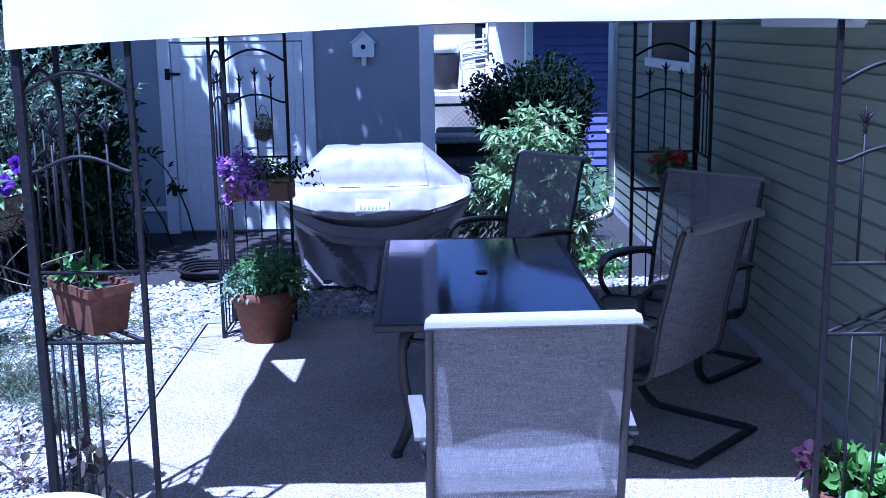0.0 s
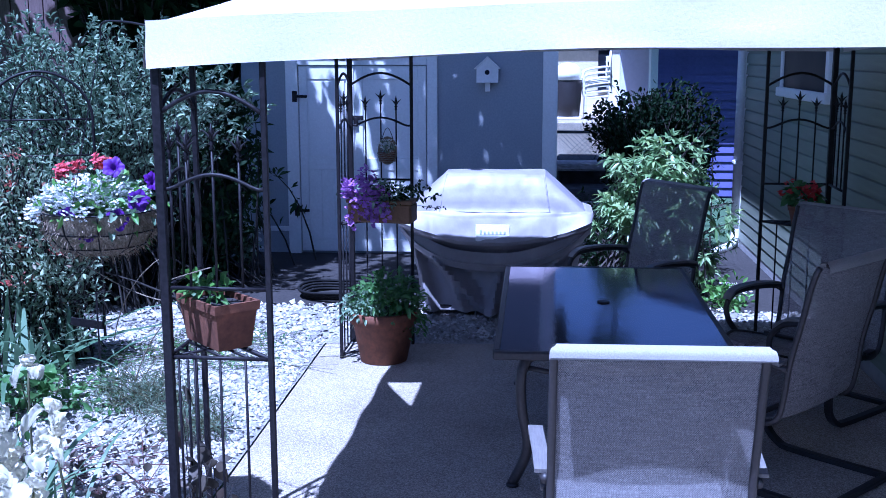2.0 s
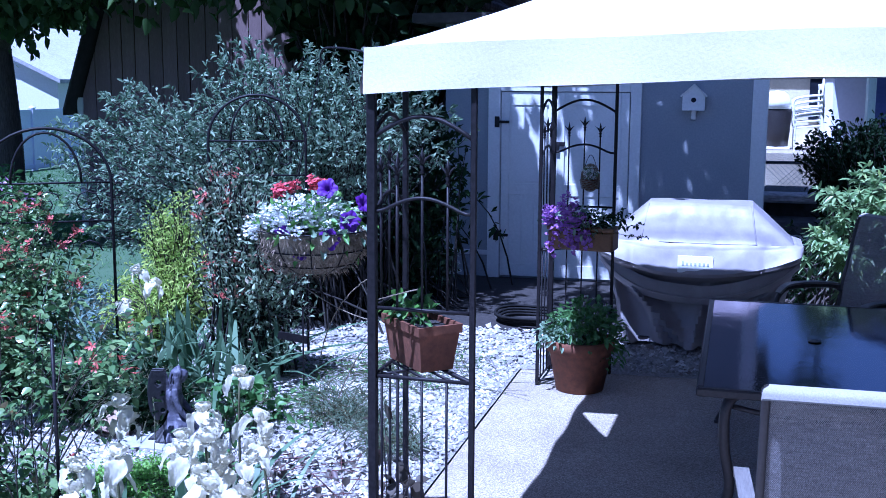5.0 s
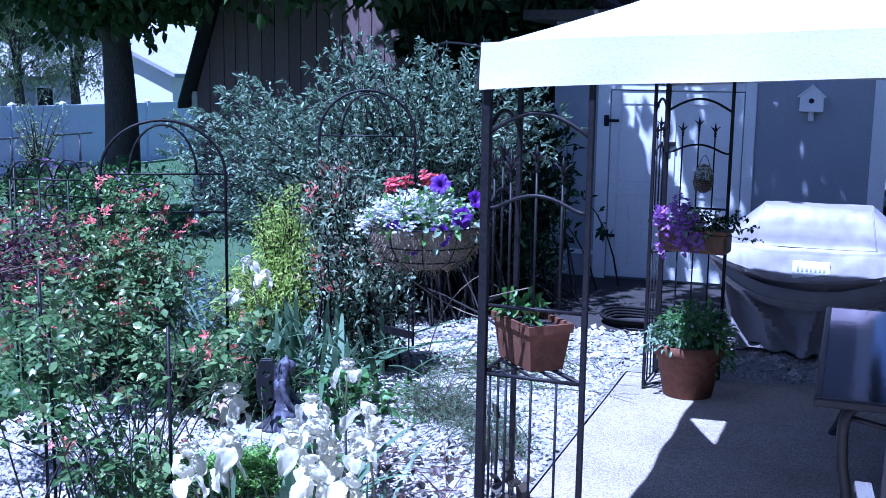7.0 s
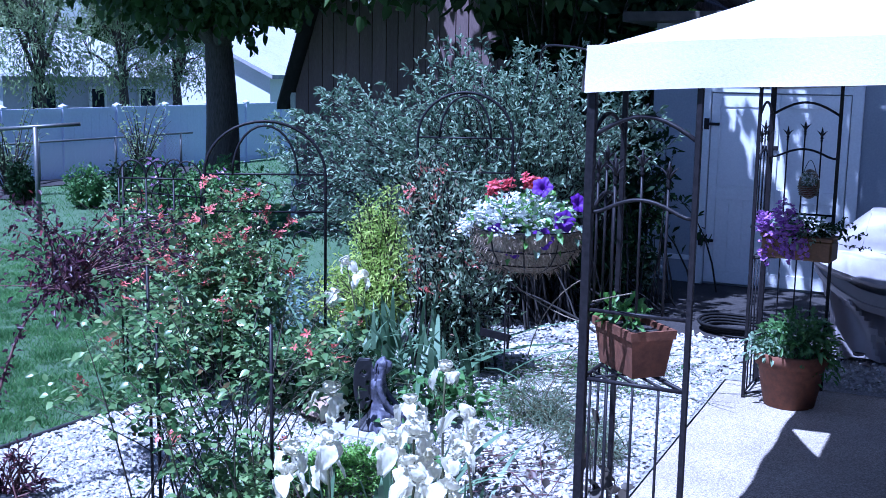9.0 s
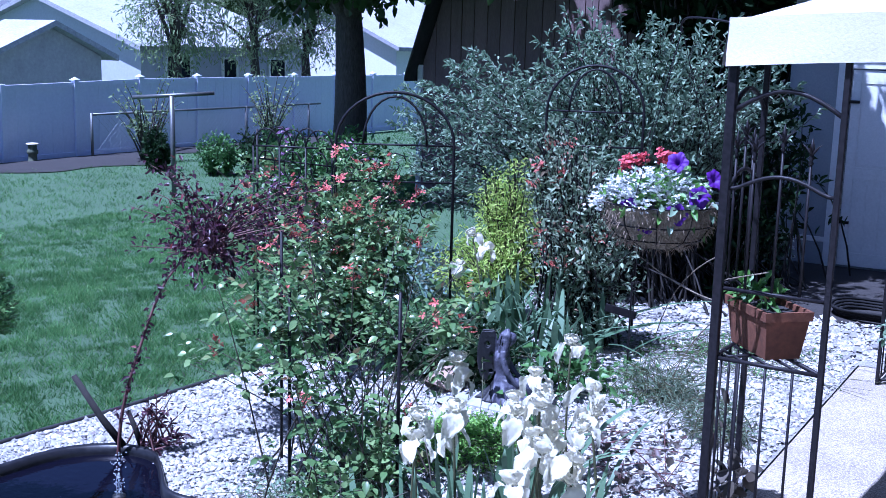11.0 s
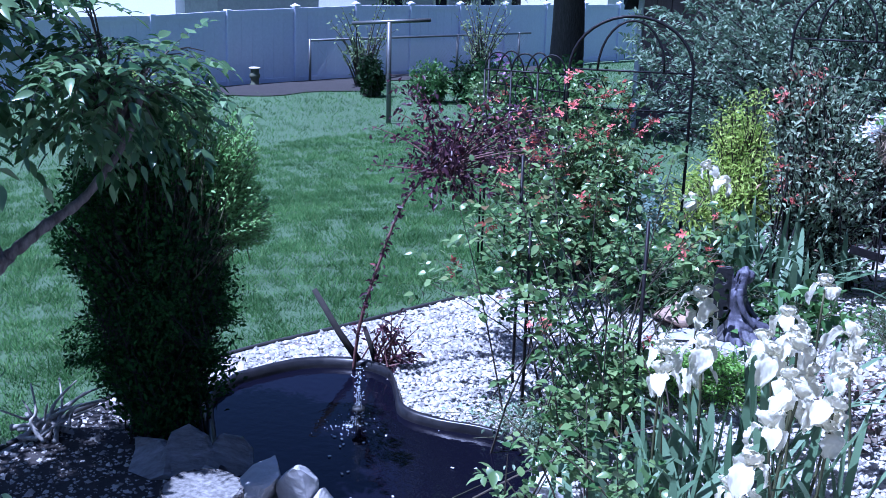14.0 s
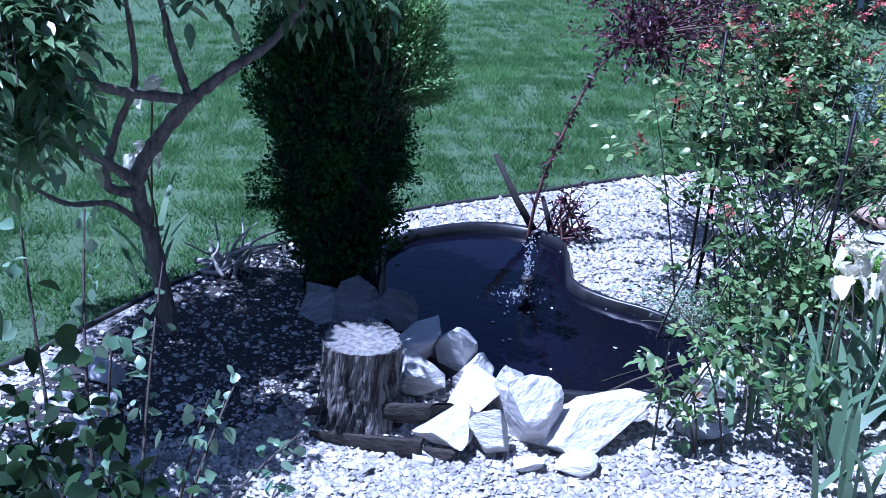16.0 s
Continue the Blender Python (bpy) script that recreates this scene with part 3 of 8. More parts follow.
for n, xr, yr, h, sd in ((330000, (-9.0, -4.0), (0.3, 9.0), 0.042, 1), (200000, (-13.0, -9.0), (1.5, 18), 0.045, 2), (70000, (-19.2, -13.0), (3, 31), 0.06, 3), (20000, (-13.0, -5.4), (9, 30), 0.06, 4)):
    ob = part("grass", blades("grass", n, xr, yr, h, sd), None, None)
    tagged(ob, "short green lawn grass", "grass", kind="stuff")

# ---- house with clapboard siding along the patio ----
HX = 2.05
house = thing("wall_house", "sage grey clapboard house wall beside the patio", "wall", kind="structure", geo=box_geo(HX + 0.03, -4.0, -0.1, HX + 0.25, 11.75, 3.0), mat="siding")
sill_board = part("foundation", box_geo(HX - 0.005, -4.0, -0.1, HX + 0.03, 11.75, 0.1), "grey_wall", house)
lap = [(0.03, 0.0), (-0.010, 0.0), (-0.004, 0.092), (0.008, 0.102), (0.008, 0.117), (0.03, 0.117)]
board = mesh_data("siding_board", ([(a, -4.0, c) for a, c in lap] + [(a, 11.75, c) for a, c in lap], [tuple(range(6)), tuple(range(11, 5, -1))] + [(i, i + 6, (i + 1) % 6 + 6, (i + 1) % 6) for i in range(6)]), "siding")
for i in range(26):
    part("siding_board", board, None, house, m=pose(HX, 0, 0.1 + i * 0.115))
# eave above the view, added so the wall below stays in shade
part("eave", box_geo(HX - 0.45, -4.2, 2.75, HX + 0.3, 12.0, 2.9, 0.01), "white_paint", house)
part("corner_trim", box_geo(HX - 0.02, 11.67, 0, HX + 0.06, 11.77, 2.75, 0.006), "white_paint", house)
tagged(thing("roof_house", "low grey shingle roof of the house", "roof", kind="structure", geo=(np.array([(HX - 0.45, -4.2, 2.9), (HX - 0.45, 12.0, 2.9), (HX + 5, 12.0, 4.6), (HX + 5, -4.2, 4.6), (HX - 0.45, -4.2, 2.98), (HX - 0.45, 12.0, 2.98), (HX + 5, 12.0, 4.68), (HX + 5, -4.2, 4.68)]), [(0, 1, 2, 3), (7, 6, 5, 4), (0, 4, 5, 1), (1, 5, 6, 2), (2, 6, 7, 3), (3, 7, 4, 0)]), mat="roof_grey"))
endwall = thing("wall_house_end", "sage grey end wall of the house", "wall", kind="structure", geo=box_geo(HX + 0.25, 11.47, -0.1, HX + 5, 11.75, 3.0), mat="siding")


def house_window(y0, y1, z0, z1, name):
    w = thing(name, "white framed house window with dark glass", "window", kind="structure")
    part("pane", box_geo(HX - 0.02, y0, z0, HX - 0.012, y1, z1), "window_dark", w)
    for a, b, c, d in ((y0 - 0.09, y0, z0 - 0.02, z1 + 0.1), (y1, y1 + 0.09, z0 - 0.02, z1 + 0.1), (y0, y1, z1, z1 + 0.1)):
        part("window_frame", box_geo(HX - 0.035, a, c, HX + 0.02, b, d, 0.006), "white_paint", w)
    part("window_sill", box_geo(HX - 0.06, y0 - 0.12, z0 - 0.08, HX + 0.02, y1 + 0.12, z0, 0.008), "white_paint", w)
    return w


house_window(8.42, 9.86, 1.75, 2.55, "window_1")
house_window(5.28, 6.46, 2.1, 2.65, "window_2")
spout = thing("downspout", "white metal downspout with an elbow at the house corner", "downspout")
part("pipe", tube_geo([(HX - 0.05, 11.7, 2.75), (HX - 0.05, 11.7, 0.2)], 0.045, 8), "white_paint", spout, smooth=True)
part("elbow", tube_geo(smooth_line([(HX - 0.05, 11.7, 0.2), (HX - 0.06, 11.66, 0.1), (HX - 0.14, 11.5, 0.05), (HX - 0.34, 11.2, 0.045)], 5), 0.045, 8), "white_paint", spout, smooth=True)
for z in (0.9, 2.2):
    part("strap", box_geo(HX - 0.1, 11.64, z, HX - 0.001, 11.76, z + 0.03, 0.003), "white_paint", spout)

# ---- shed ----
SY = 11.02
shed = thing("shed", "grey painted garden shed with white door and trim", "shed")
part("front_wall", box_geo(-3.1, SY, -0.05, 0.07, SY + 0.12, 2.6), "shed_paint", shed)
part("side_wall", box_geo(-0.05, SY + 0.12, -0.05, 0.07, SY + 2.6, 2.6), "shed_paint", shed)
part("side_wall", box_geo(-3.1, SY + 0.12, -0.05, -2.98, SY + 2.6, 2.6), "shed_paint", shed)
part("roof", box_geo(-3.377, SY - 0.3, 2.6, 0.281, SY + 2.8, 2.7, 0.01), "roof_dark", shed)
part("corner_board", box_geo(-0.052, SY - 0.022, -0.03, 0.088, SY, 2.6, 0.006), "white_paint", shed)
part("corner_board", box_geo(0.073, SY - 0.02, -0.03, 0.096, SY + 0.1, 2.6, 0.006), "white_paint", shed)
door = part("door", box_geo(-2.504, SY - 0.02, 0.04, -1.216, SY, 1.92, 0.005), "white_paint", shed, "white painted panelled door")
for a, b, c, d in ((-2.504, -2.42, 0.04, 1.92), (-2.02, -1.945, 0.04, 1.92), (-1.93, -1.855, 0.04, 1.92), (-1.30, -1.216, 0.04, 1.92)):
    part("stile", box_geo(a, SY - 0.036, c, b, SY - 0.02, d, 0.004), "white_paint", door)
for a, b in ((-2.42, -2.02), (-1.855, -1.30)):
    for c, d in ((0.04, 0.17), (0.88, 1.0), (1.79, 1.92)):
        part("rail", box_geo(a, SY - 0.036, c, b, SY - 0.02, d, 0.004), "white_paint", door)
    for i in range(3):
        w = (b - a) / 3
        part("plank", box_geo(a + i * w + 0.003, SY - 0.027, 0.17, a + (i + 1) * w - 0.003, SY - 0.018, 0.88, 0.003), "white_paint", door)
# no window: a white panel set where a patch of sun lies
part("door_sun_patch", box_geo(-2.40, SY - 0.03, 1.02, -2.04, SY - 0.022, 1.77, 0.002), "label_white", door, "plain white door panel standing in for a patch of sun")
part("latch", join_geo(box_geo(-2.0, SY - 0.06, 1.385, -1.85, SY - 0.037, 1.43, 0.004), box_geo(-1.945, SY - 0.062, 1.32, -1.905, SY - 0.038, 1.41, 0.004)), "black_metal", door)
for z in (0.46, 1.62):
    part("hinge", join_geo(box_geo(-2.57, SY - 0.062, z - 0.055, -2.52, SY - 0.051, z + 0.055, 0.003), box_geo(-2.53, SY - 0.06, z - 0.014, -2.42, SY - 0.037, z + 0.014, 0.003)), "black_metal", door)
for a, b, c, d in ((-2.639, -2.514, -0.02, 2.05), (-1.205, -1.101, -0.02, 2.05), (-2.514, -1.205, 1.93, 2.05)):
    part("door_trim", box_geo(a, SY - 0.05, c, b, SY, d, 0.005), "white_paint", shed)
part("low_trim", box_geo(-3.221, SY - 0.02, 0.24, -2.639, SY, 0.29, 0.004), "white_paint", shed)

BX, BZ = -0.6, 1.76
bird = thing("birdhouse", "small white wooden birdhouse on the shed wall", "birdhouse")
outline = [(-0.105, 0.0), (0.105, 0.0), (0.105, 0.14), (0.0, 0.235), (-0.105, 0.14)]
part("body", (np.array([(BX + a, SY - 0.14, BZ + c) for a, c in outline] + [(BX + a, SY - 0.002, BZ + c) for a, c in outline]), [(0, 1, 2, 3, 4), (9, 8, 7, 6, 5)] + [(i, i + 5, (i + 1) % 5 + 5, (i + 1) % 5) for i in range(5)]), "white_paint", bird)
for s in (-1, 1):
    part("roof", moved(box_geo(-0.088, -0.085, -0.007, 0.088, 0.085, 0.007, 0.003), pose(BX + s * 0.058, SY - 0.085, BZ + 0.192, 0, s * 42, 0)), "white_paint", bird)
part("entrance", moved(lathe_geo([(0.024, 0), (0.024, 0.006)], 14), pose(BX, SY - 0.14, BZ + 0.1, 90, 0, 0)), "window_dark", bird)
part("bracket", box_geo(BX - 0.025, SY - 0.06, BZ - 0.09, BX + 0.025, SY - 0.003, BZ, 0.004), "white_paint", bird)

# ---- gazebo: four openwork corner legs under a pale canvas canopy ----
FL, BL, FR, BR = (Vector(p) for p in ((-1.495, 3.93, 0), (-1.40, 7.56, 0), (1.86, 3.83, 0), (1.84, 7.46, 0)))
gazebo = thing("gazebo", "garden gazebo with black metal trellis legs and pale canvas canopy", "gazebo")
PW, ZT = 0.43, 2.06


def bar(parent, a, b, r=0.008, name="bar", n=6):
    return part(name, tube_geo([a, b], r, n), "black_metal", parent, smooth=True)


def finial_geo(p, s=1.0):
    x, y, z = p
    g = [moved(lathe_geo([(0.004, 0), (0.011, 0.008), (0.005, 0.016), (0.012, 0.026), (0.004, 0.036), (0.010, 0.055), (0.001, 0.1)], 8), pose(x, y, z))]
    for k in range(4):
        a = k * math.pi / 2
        d = Vector((math.cos(a), math.sin(a), 0))
        g.append(tube_geo(bez(Vector((x, y, z + 0.035)), Vector((x, y, z + 0.06)) + d * 0.012, Vector((x, y, z + 0.075)) + d * 0.035, 5), [0.006, 0.006, 0.005, 0.003, 0.001], 5))
    return join_geo(*g)


def leg(corner, da, db, shelf, pw):
    """A corner post with two panels of bars, arches and finials, and a slatted corner shelf."""
    def sq(p, w, z0, z1):
        return box_geo(p.x - w, p.y - w, z0, p.x + w, p.y + w, z1, 0.003)
    post = part("corner_post", sq(corner, 0.017, 0, 2.14), "black_metal", gazebo)
    for d in (da, db):
        end = corner + d * pw
        part("post", sq(end, 0.011, 0, ZT), "black_metal", post)
        zv = Vector((0, 0, 1))
        part("arch", tube_geo(arc_points(corner + zv * 1.83, end + zv * 1.83, 0.085, 11), 0.009, 6), "black_metal", post, smooth=True)
        wave = [corner + d * pw * t + zv * (1.555 + 0.055 * max(0.0, math.sin(math.pi * (t * 1.24 - 0.12)))) for t in [i / 14 for i in range(15)]]
        part("arch", tube_geo(wave, 0.008, 6), "black_metal", post, smooth=True)
        for z in (1.18, shelf, 0.03):
            bar(post, corner + zv * z, end + zv * z, 0.008, "rail")
        for t, top in ((0.25, 1.66), (0.5, 1.7), (0.75, 1.66)):
            p = corner + d * pw * t
            bar(post, p + zv * 1.18, p + zv * top, 0.0055)
            part("finial", finial_geo((p.x, p.y, top)), "black_metal", post, smooth=True)
            bar(post, p + zv * 0.03, p + zv * shelf, 0.0055)
    a, b = corner + da * pw, corner + db * pw
    zs = Vector((0, 0, shelf))
    bar(post, a + zs, b + zs, 0.009, "shelf_rail")
    bar(post, a + Vector((0, 0, 0.03)), b + Vector((0, 0, 0.03)), 0.009, "rail")
    for t in (0.3, 0.55, 0.8):
        bar(post, corner + da * pw * t + zs, corner + db * pw * t + zs, 0.006, "shelf_rail")
    bar(post, corner + zs, (a + b) / 2 + zs, 0.006, "shelf_rail")
    return post


fx, fy = (FR - FL).normalized(), (BL - FL).normalized()
leg(FL, fx, fy, 0.91, 0.4)
leg(BL, -fy, fx, 0.925, PW)
leg(FR, -fx, fy, 0.91, PW)
leg(BR, -fy, -fx, 0.925, PW)

# canopy: four sagging slopes, a small upper vent roof, a hanging valance on each side
ov = 0.02
C4 = [FL + (-fx - fy) * ov, FR + (fx - fy) * ov, BR + (fx + fy) * ov, BL + (-fx + fy) * ov]
ctr = (C4[0] + C4[1] + C4[2] + C4[3]) / 4
EZ, PZ = 2.15, 3.0
RISE = [0.0, 0.055, 0.055, 0.0]
n_c = 14
for k in range(4):
    a, b = C4[k], C4[(k + 1) % 4]
    v, f = [], []
    for i in range(n_c + 1):
        h = i / n_c * 0.86
        for j in range(n_c + 1):
            t = j / n_c
            base = a.lerp(b, t)
            p = base.lerp(ctr, h)
            z = EZ + (RISE[k] * (1 - t) + RISE[(k + 1) % 4] * t) * (1 - h) + 0.03 * math.sin(math.pi * t) * (1 - h) + (PZ - EZ) * h - 0.05 * math.sin(math.pi * h / 0.86) - 0.07 * math.sin(math.pi * t) * (1 - h) * h * 2.0
            z += 0.006 * math.sin(t * 21 + k) * (1 - h) + 0.004 * noise.noise((p.x * 5, p.y * 5, k))
            v.append((p.x, p.y, z))
    n1 = n_c + 1
    f = [(i * n1 + j, i * n1 + j + 1, (i + 1) * n1 + j + 1, (i + 1) * n1 + j) for i in range(n_c) for j in range(n_c)]
    if k == 3:  # faces left out near the eave, unseen, for a small wedge of sun
        f = [q for q in f if q[0] not in (7, n1 + 7, n1 + 8)] + [(7, 8, n1 + 8), (n1 + 8, n1 + 9, 2 * n1 + 9)]
    part("canopy_panel", (v, f), "canvas", gazebo, smooth=True)
    v, f = [], []
    m_c = 40
    nrm = Vector((b - a).yx).to_3d()
    nrm = Vector(((b - a).y, -(b - a).x, 0)).normalized()
    for i in range(5):
        for j in range(m_c + 1):
            t = j / m_c
            crease = 0.011 * math.sin(t * 150 + i * 0.8) * (math.exp(-t * 14) + math.exp((t - 1) * 14)) + 0.009 * noise.noise((t * 9, i * 1.3, k)) + 0.005 * noise.noise((t * 26, i * 0.9, k))
            p = a.lerp(b, t) + nrm * (0.004 + (0.007 * math.sin(t * 31 + k * 2) + crease) * i / 4 + 0.012 * i / 4)
            z = EZ + RISE[k] * (1 - t) + RISE[(k + 1) % 4] * t + 0.03 * math.sin(math.pi * t) - 0.155 * i / 4 + (0.016 if i == 0 else 0.0) + (0.003 * math.sin(t * 17 + k)) + 0.012 * math.sin(math.pi * t) * (i / 4)
            v.append((p.x, p.y, z))
    n1 = m_c + 1
    f = [(i * n1 + j, i * n1 + j + 1, (i + 1) * n1 + j + 1, (i + 1) * n1 + j) for i in range(4) for j in range(m_c)]
    part("valance", (v, f), "canvas", gazebo, "hanging pale canvas valance", smooth=True)
    bar(gazebo, a.lerp(ctr, 0.01) + Vector((0, 0, 2.1)), b.lerp(ctr, 0.01) + Vector((0, 0, 2.1)), 0.012, "eave_tube")
    part("rafter", tube_geo([a.lerp(ctr, 0.02) + Vector((0, 0, 2.08)), ctr + Vector((0, 0, PZ - 0.14))], 0.011, 6), "black_metal", gazebo, smooth=True)
v = [tuple(ctr + (c - ctr) * 0.19 + Vector((0, 0, 2.85))) for c in C4] + [tuple(ctr + Vector((0, 0, 3.08)))]
part("vent_roof", (v, [(0, 1, 4), (1, 2, 4), (2, 3, 4), (3, 0, 4), (3, 2, 1, 0)]), "canvas", gazebo)

# ---- patio things ----
def table():
    t = thing("patio_table", "dark glass-topped patio dining table with metal frame", "table")
    x0, x1, y0, y1, z = -0.292, 0.818, 4.78, 6.84, 0.72
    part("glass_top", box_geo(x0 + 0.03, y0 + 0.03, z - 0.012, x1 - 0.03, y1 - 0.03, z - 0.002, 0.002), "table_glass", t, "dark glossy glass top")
    for a, b, c, d in ((x0, x1, y0, y0 + 0.035), (x0, x1, y1 - 0.035, y1), (x0, x0 + 0.035, y0 + 0.035, y1 - 0.035), (x1 - 0.035, x1, y0 + 0.035, y1 - 0.035)):
        part("rim", box_geo(a, c, z - 0.04, b, d, z, 0.008), "chair_frame", t)
    part("umbrella_ring", moved(lathe_geo([(0.018, 0), (0.032, 0), (0.034, 0.004), (0.03, 0.007), (0.018, 0.006)], 20), pose(0.265, 5.83, z - 0.001)), "chair_frame", t, smooth=True)
    for sx, sy in ((0, 0), (1, 0), (0, 1), (1, 1)):
        xx, yy = (x1 - 0.14 if sx else x0 + 0.14), (y1 - 0.18 if sy else y0 + 0.16)
        ox, oy = (1 if sx else -1), (1 if sy else -1)
        pts = smooth_line([(xx - ox * 0.12, yy - oy * 0.1, z - 0.05), (xx, yy, z - 0.1), (xx + ox * 0.01, yy, 0.42), (xx - ox * 0.02, yy - oy * 0.02, 0.2), (xx + ox * 0.05, yy - oy * 0.04, 0.015)], 5)
        part("leg", tube_geo(pts, 0.025, 8), "chair_frame", t, smooth=True)
        part("foot", moved(lathe_geo([(0.02, 0), (0.03, 0.002), (0.03, 0.014), (0.022, 0.02)], 12), pose(xx + ox * 0.05, yy - oy * 0.04, 0)), "chair_frame", t, smooth=True)
    part("stretcher", tube_geo(arc_points((x0 + 0.14, y0 + 0.18, 0.6), (x1 - 0.14, y0 + 0.18, 0.6), -0.05), 0.013, 6), "chair_frame", t, smooth=True)
    part("stretcher", tube_geo(arc_points((x0 + 0.14, y1 - 0.18, 0.6), (x1 - 0.14, y1 - 0.18, 0.6), -0.05), 0.013, 6), "chair_frame", t, smooth=True)
    return t


table()


def ribbon(pts, hw, ht, side):
    """A flat bar swept along points: half width along side, half thickness across."""
    side = Vector(side)
    v, f = [], []
    for i, p in enumerate(pts):
        d = (Vector(pts[min(i + 1, len(pts) - 1)]) - Vector(pts[max(i - 1, 0)])).normalized()
        nn = d.cross(side).normalized()
        for a, b in ((-1, -1), (1, -1), (1, 1), (-1, 1)):
            v.append(tuple(Vector(p) + side * hw * a + nn * ht * b))
    for i in range(len(pts) - 1):
        f += [(i * 4 + j, i * 4 + (j + 1) % 4, i * 4 + 4 + (j + 1) % 4, i * 4 + 4 + j) for j in range(4)]
    k = 4 * len(pts) - 4
    return v, f + [(3, 2, 1, 0), (k, k + 1, k + 2, k + 3)]


def chair():
    """A sling chair that faces +y: one woven sling for seat and back, flat bowed rails, sled base."""
    c = thing("patio_chair", "high-backed woven sling patio chair with dark metal frame", "chair", group="chairs round the patio table")
    prof = smooth_line([(0, -0.452, 1.118), (0, -0.446, 1.142), (0, -0.418, 1.155), (0, -0.385, 1.132), (0, -0.352, 1.04), (0, -0.312, 0.86), (0, -0.268, 0.68), (0, -0.248, 0.52), (0, -0.215, 0.40), (0, -0.12, 0.37), (0, 0.05, 0.41), (0, 0.22, 0.445), (0, 0.30, 0.42)], 4)
    w, n = 0.33, 13
    rows_s = []
    for p in prof:
        # the back narrows to rounded shoulders at the top
        wide = w + (0.02 if p.z > 1.105 else 0.004) - 0.022 * max(0.0, (p.z - 1.11) / 0.045) ** 3 * (1 if p.y > -0.44 else 0.5)
        for t in np.linspace(-1, 1, n):
            sag = 0.02 * (1 - t * t)
            rows_s.append((t * wide, p.y - sag * (1 if 0.5 < p.z < 1.1 else 0), p.z - sag * (0 if p.z > 0.5 else 1)))
    face = lambda i0, i1: [(i * n + j, i * n + j + 1, (i + 1) * n + j + 1, (i + 1) * n + j) for i in range(i0, i1) for j in range(n - 1)]
    roll = 11
    part("sling", (rows_s, face(roll, len(prof) - 1)), "sling", c, "grey-brown woven mesh sling", smooth=True)
    band = moved((np.array(rows_s[:(roll + 1) * n]), face(0, roll)), Matrix())
    inner = (band[0] * np.array([1, 1, 1]) - np.array([0, -0.004, 0.006]), band[1])
    part("top_band", join_geo(band, inner), "sling_band_sunlit", c, "rolled double-thick top band of the sling", smooth=True)
    for s in (-1, 1):
        rail = [Vector((s * (w + 0.003) - s * 0.02 * max(0.0, (p.z - 1.11) / 0.045) ** 3, p.y - 0.004, p.z - 0.006)) for p in prof[12:]]
        part("side_frame", tube_geo(rail, 0.0145, 8), "chair_frame", c, smooth=True)
        arm = smooth_line([(s * (w + 0.02), -0.27, 0.645), (s * (w + 0.035), -0.1, 0.665), (s * (w + 0.045), 0.14, 0.66), (s * (w + 0.04), 0.235, 0.60), (s * (w + 0.02), 0.245, 0.52), (s * (w + 0.01), 0.17, 0.43)], 5)
        part("arm", tube_geo(arm, 0.0165, 8), "chair_frame", c, smooth=True)
        part("arm_pad", ribbon(smooth_line([(s * (w + 0.03), -0.25, 0.668), (s * (w + 0.037), -0.1, 0.686), (s * (w + 0.046), 0.06, 0.69), (s * (w + 0.048), 0.17, 0.676), (s * (w + 0.046), 0.23, 0.63)], 4), 0.027, 0.007, (1, 0, 0)), "arm_grey", c, "ribbed grey arm pad")
        base = smooth_line([(s * (w - 0.02), -0.2, 0.385), (s * (w - 0.02), 0.06, 0.345), (s * (w - 0.02), 0.2, 0.25), (s * (w - 0.02), 0.215, 0.12), (s * (w - 0.02), 0.14, 0.035), (s * (w - 0.02), 0.03, 0.016), (s * (w - 0.02), -0.44, 0.016)], 5)
        part("base_runner", ribbon(base, 0.019, 0.013, (1, 0, 0)), "chair_frame", c)
        part("rear_stay", tube_geo([(s * (w - 0.004), -0.262, 0.62), (s * (w + 0.012), -0.22, 0.645)], 0.01, 6), "chair_frame", c, smooth=True)
    part("base_bar", box_geo(-w + 0.002, -0.475, 0.003, w - 0.002, -0.43, 0.029, 0.006), "chair_frame", c)
    part("top_bar", tube_geo([(-w + 0.02, -0.418, 1.136), (w - 0.02, -0.418, 1.136)], 0.012, 8), "chair_frame", c, smooth=True)
    part("seat_bar", tube_geo([(-w, -0.1, 0.385), (w, -0.1, 0.385)], 0.013, 6), "chair_frame", c, smooth=True)
    return c


first_chair = chair()
first_chair.matrix_basis = pose(0.283, 3.745, 0, 0, 0, 1)
copy_thing(first_chair, pose(1.07, 5.29, 0, 0, 0, 47))
copy_thing(first_chair, pose(1.44, 6.25, 0, 0, 0, 134))
copy_thing(first_chair, pose(0.55, 7.46, 0, 0, 0, 126))


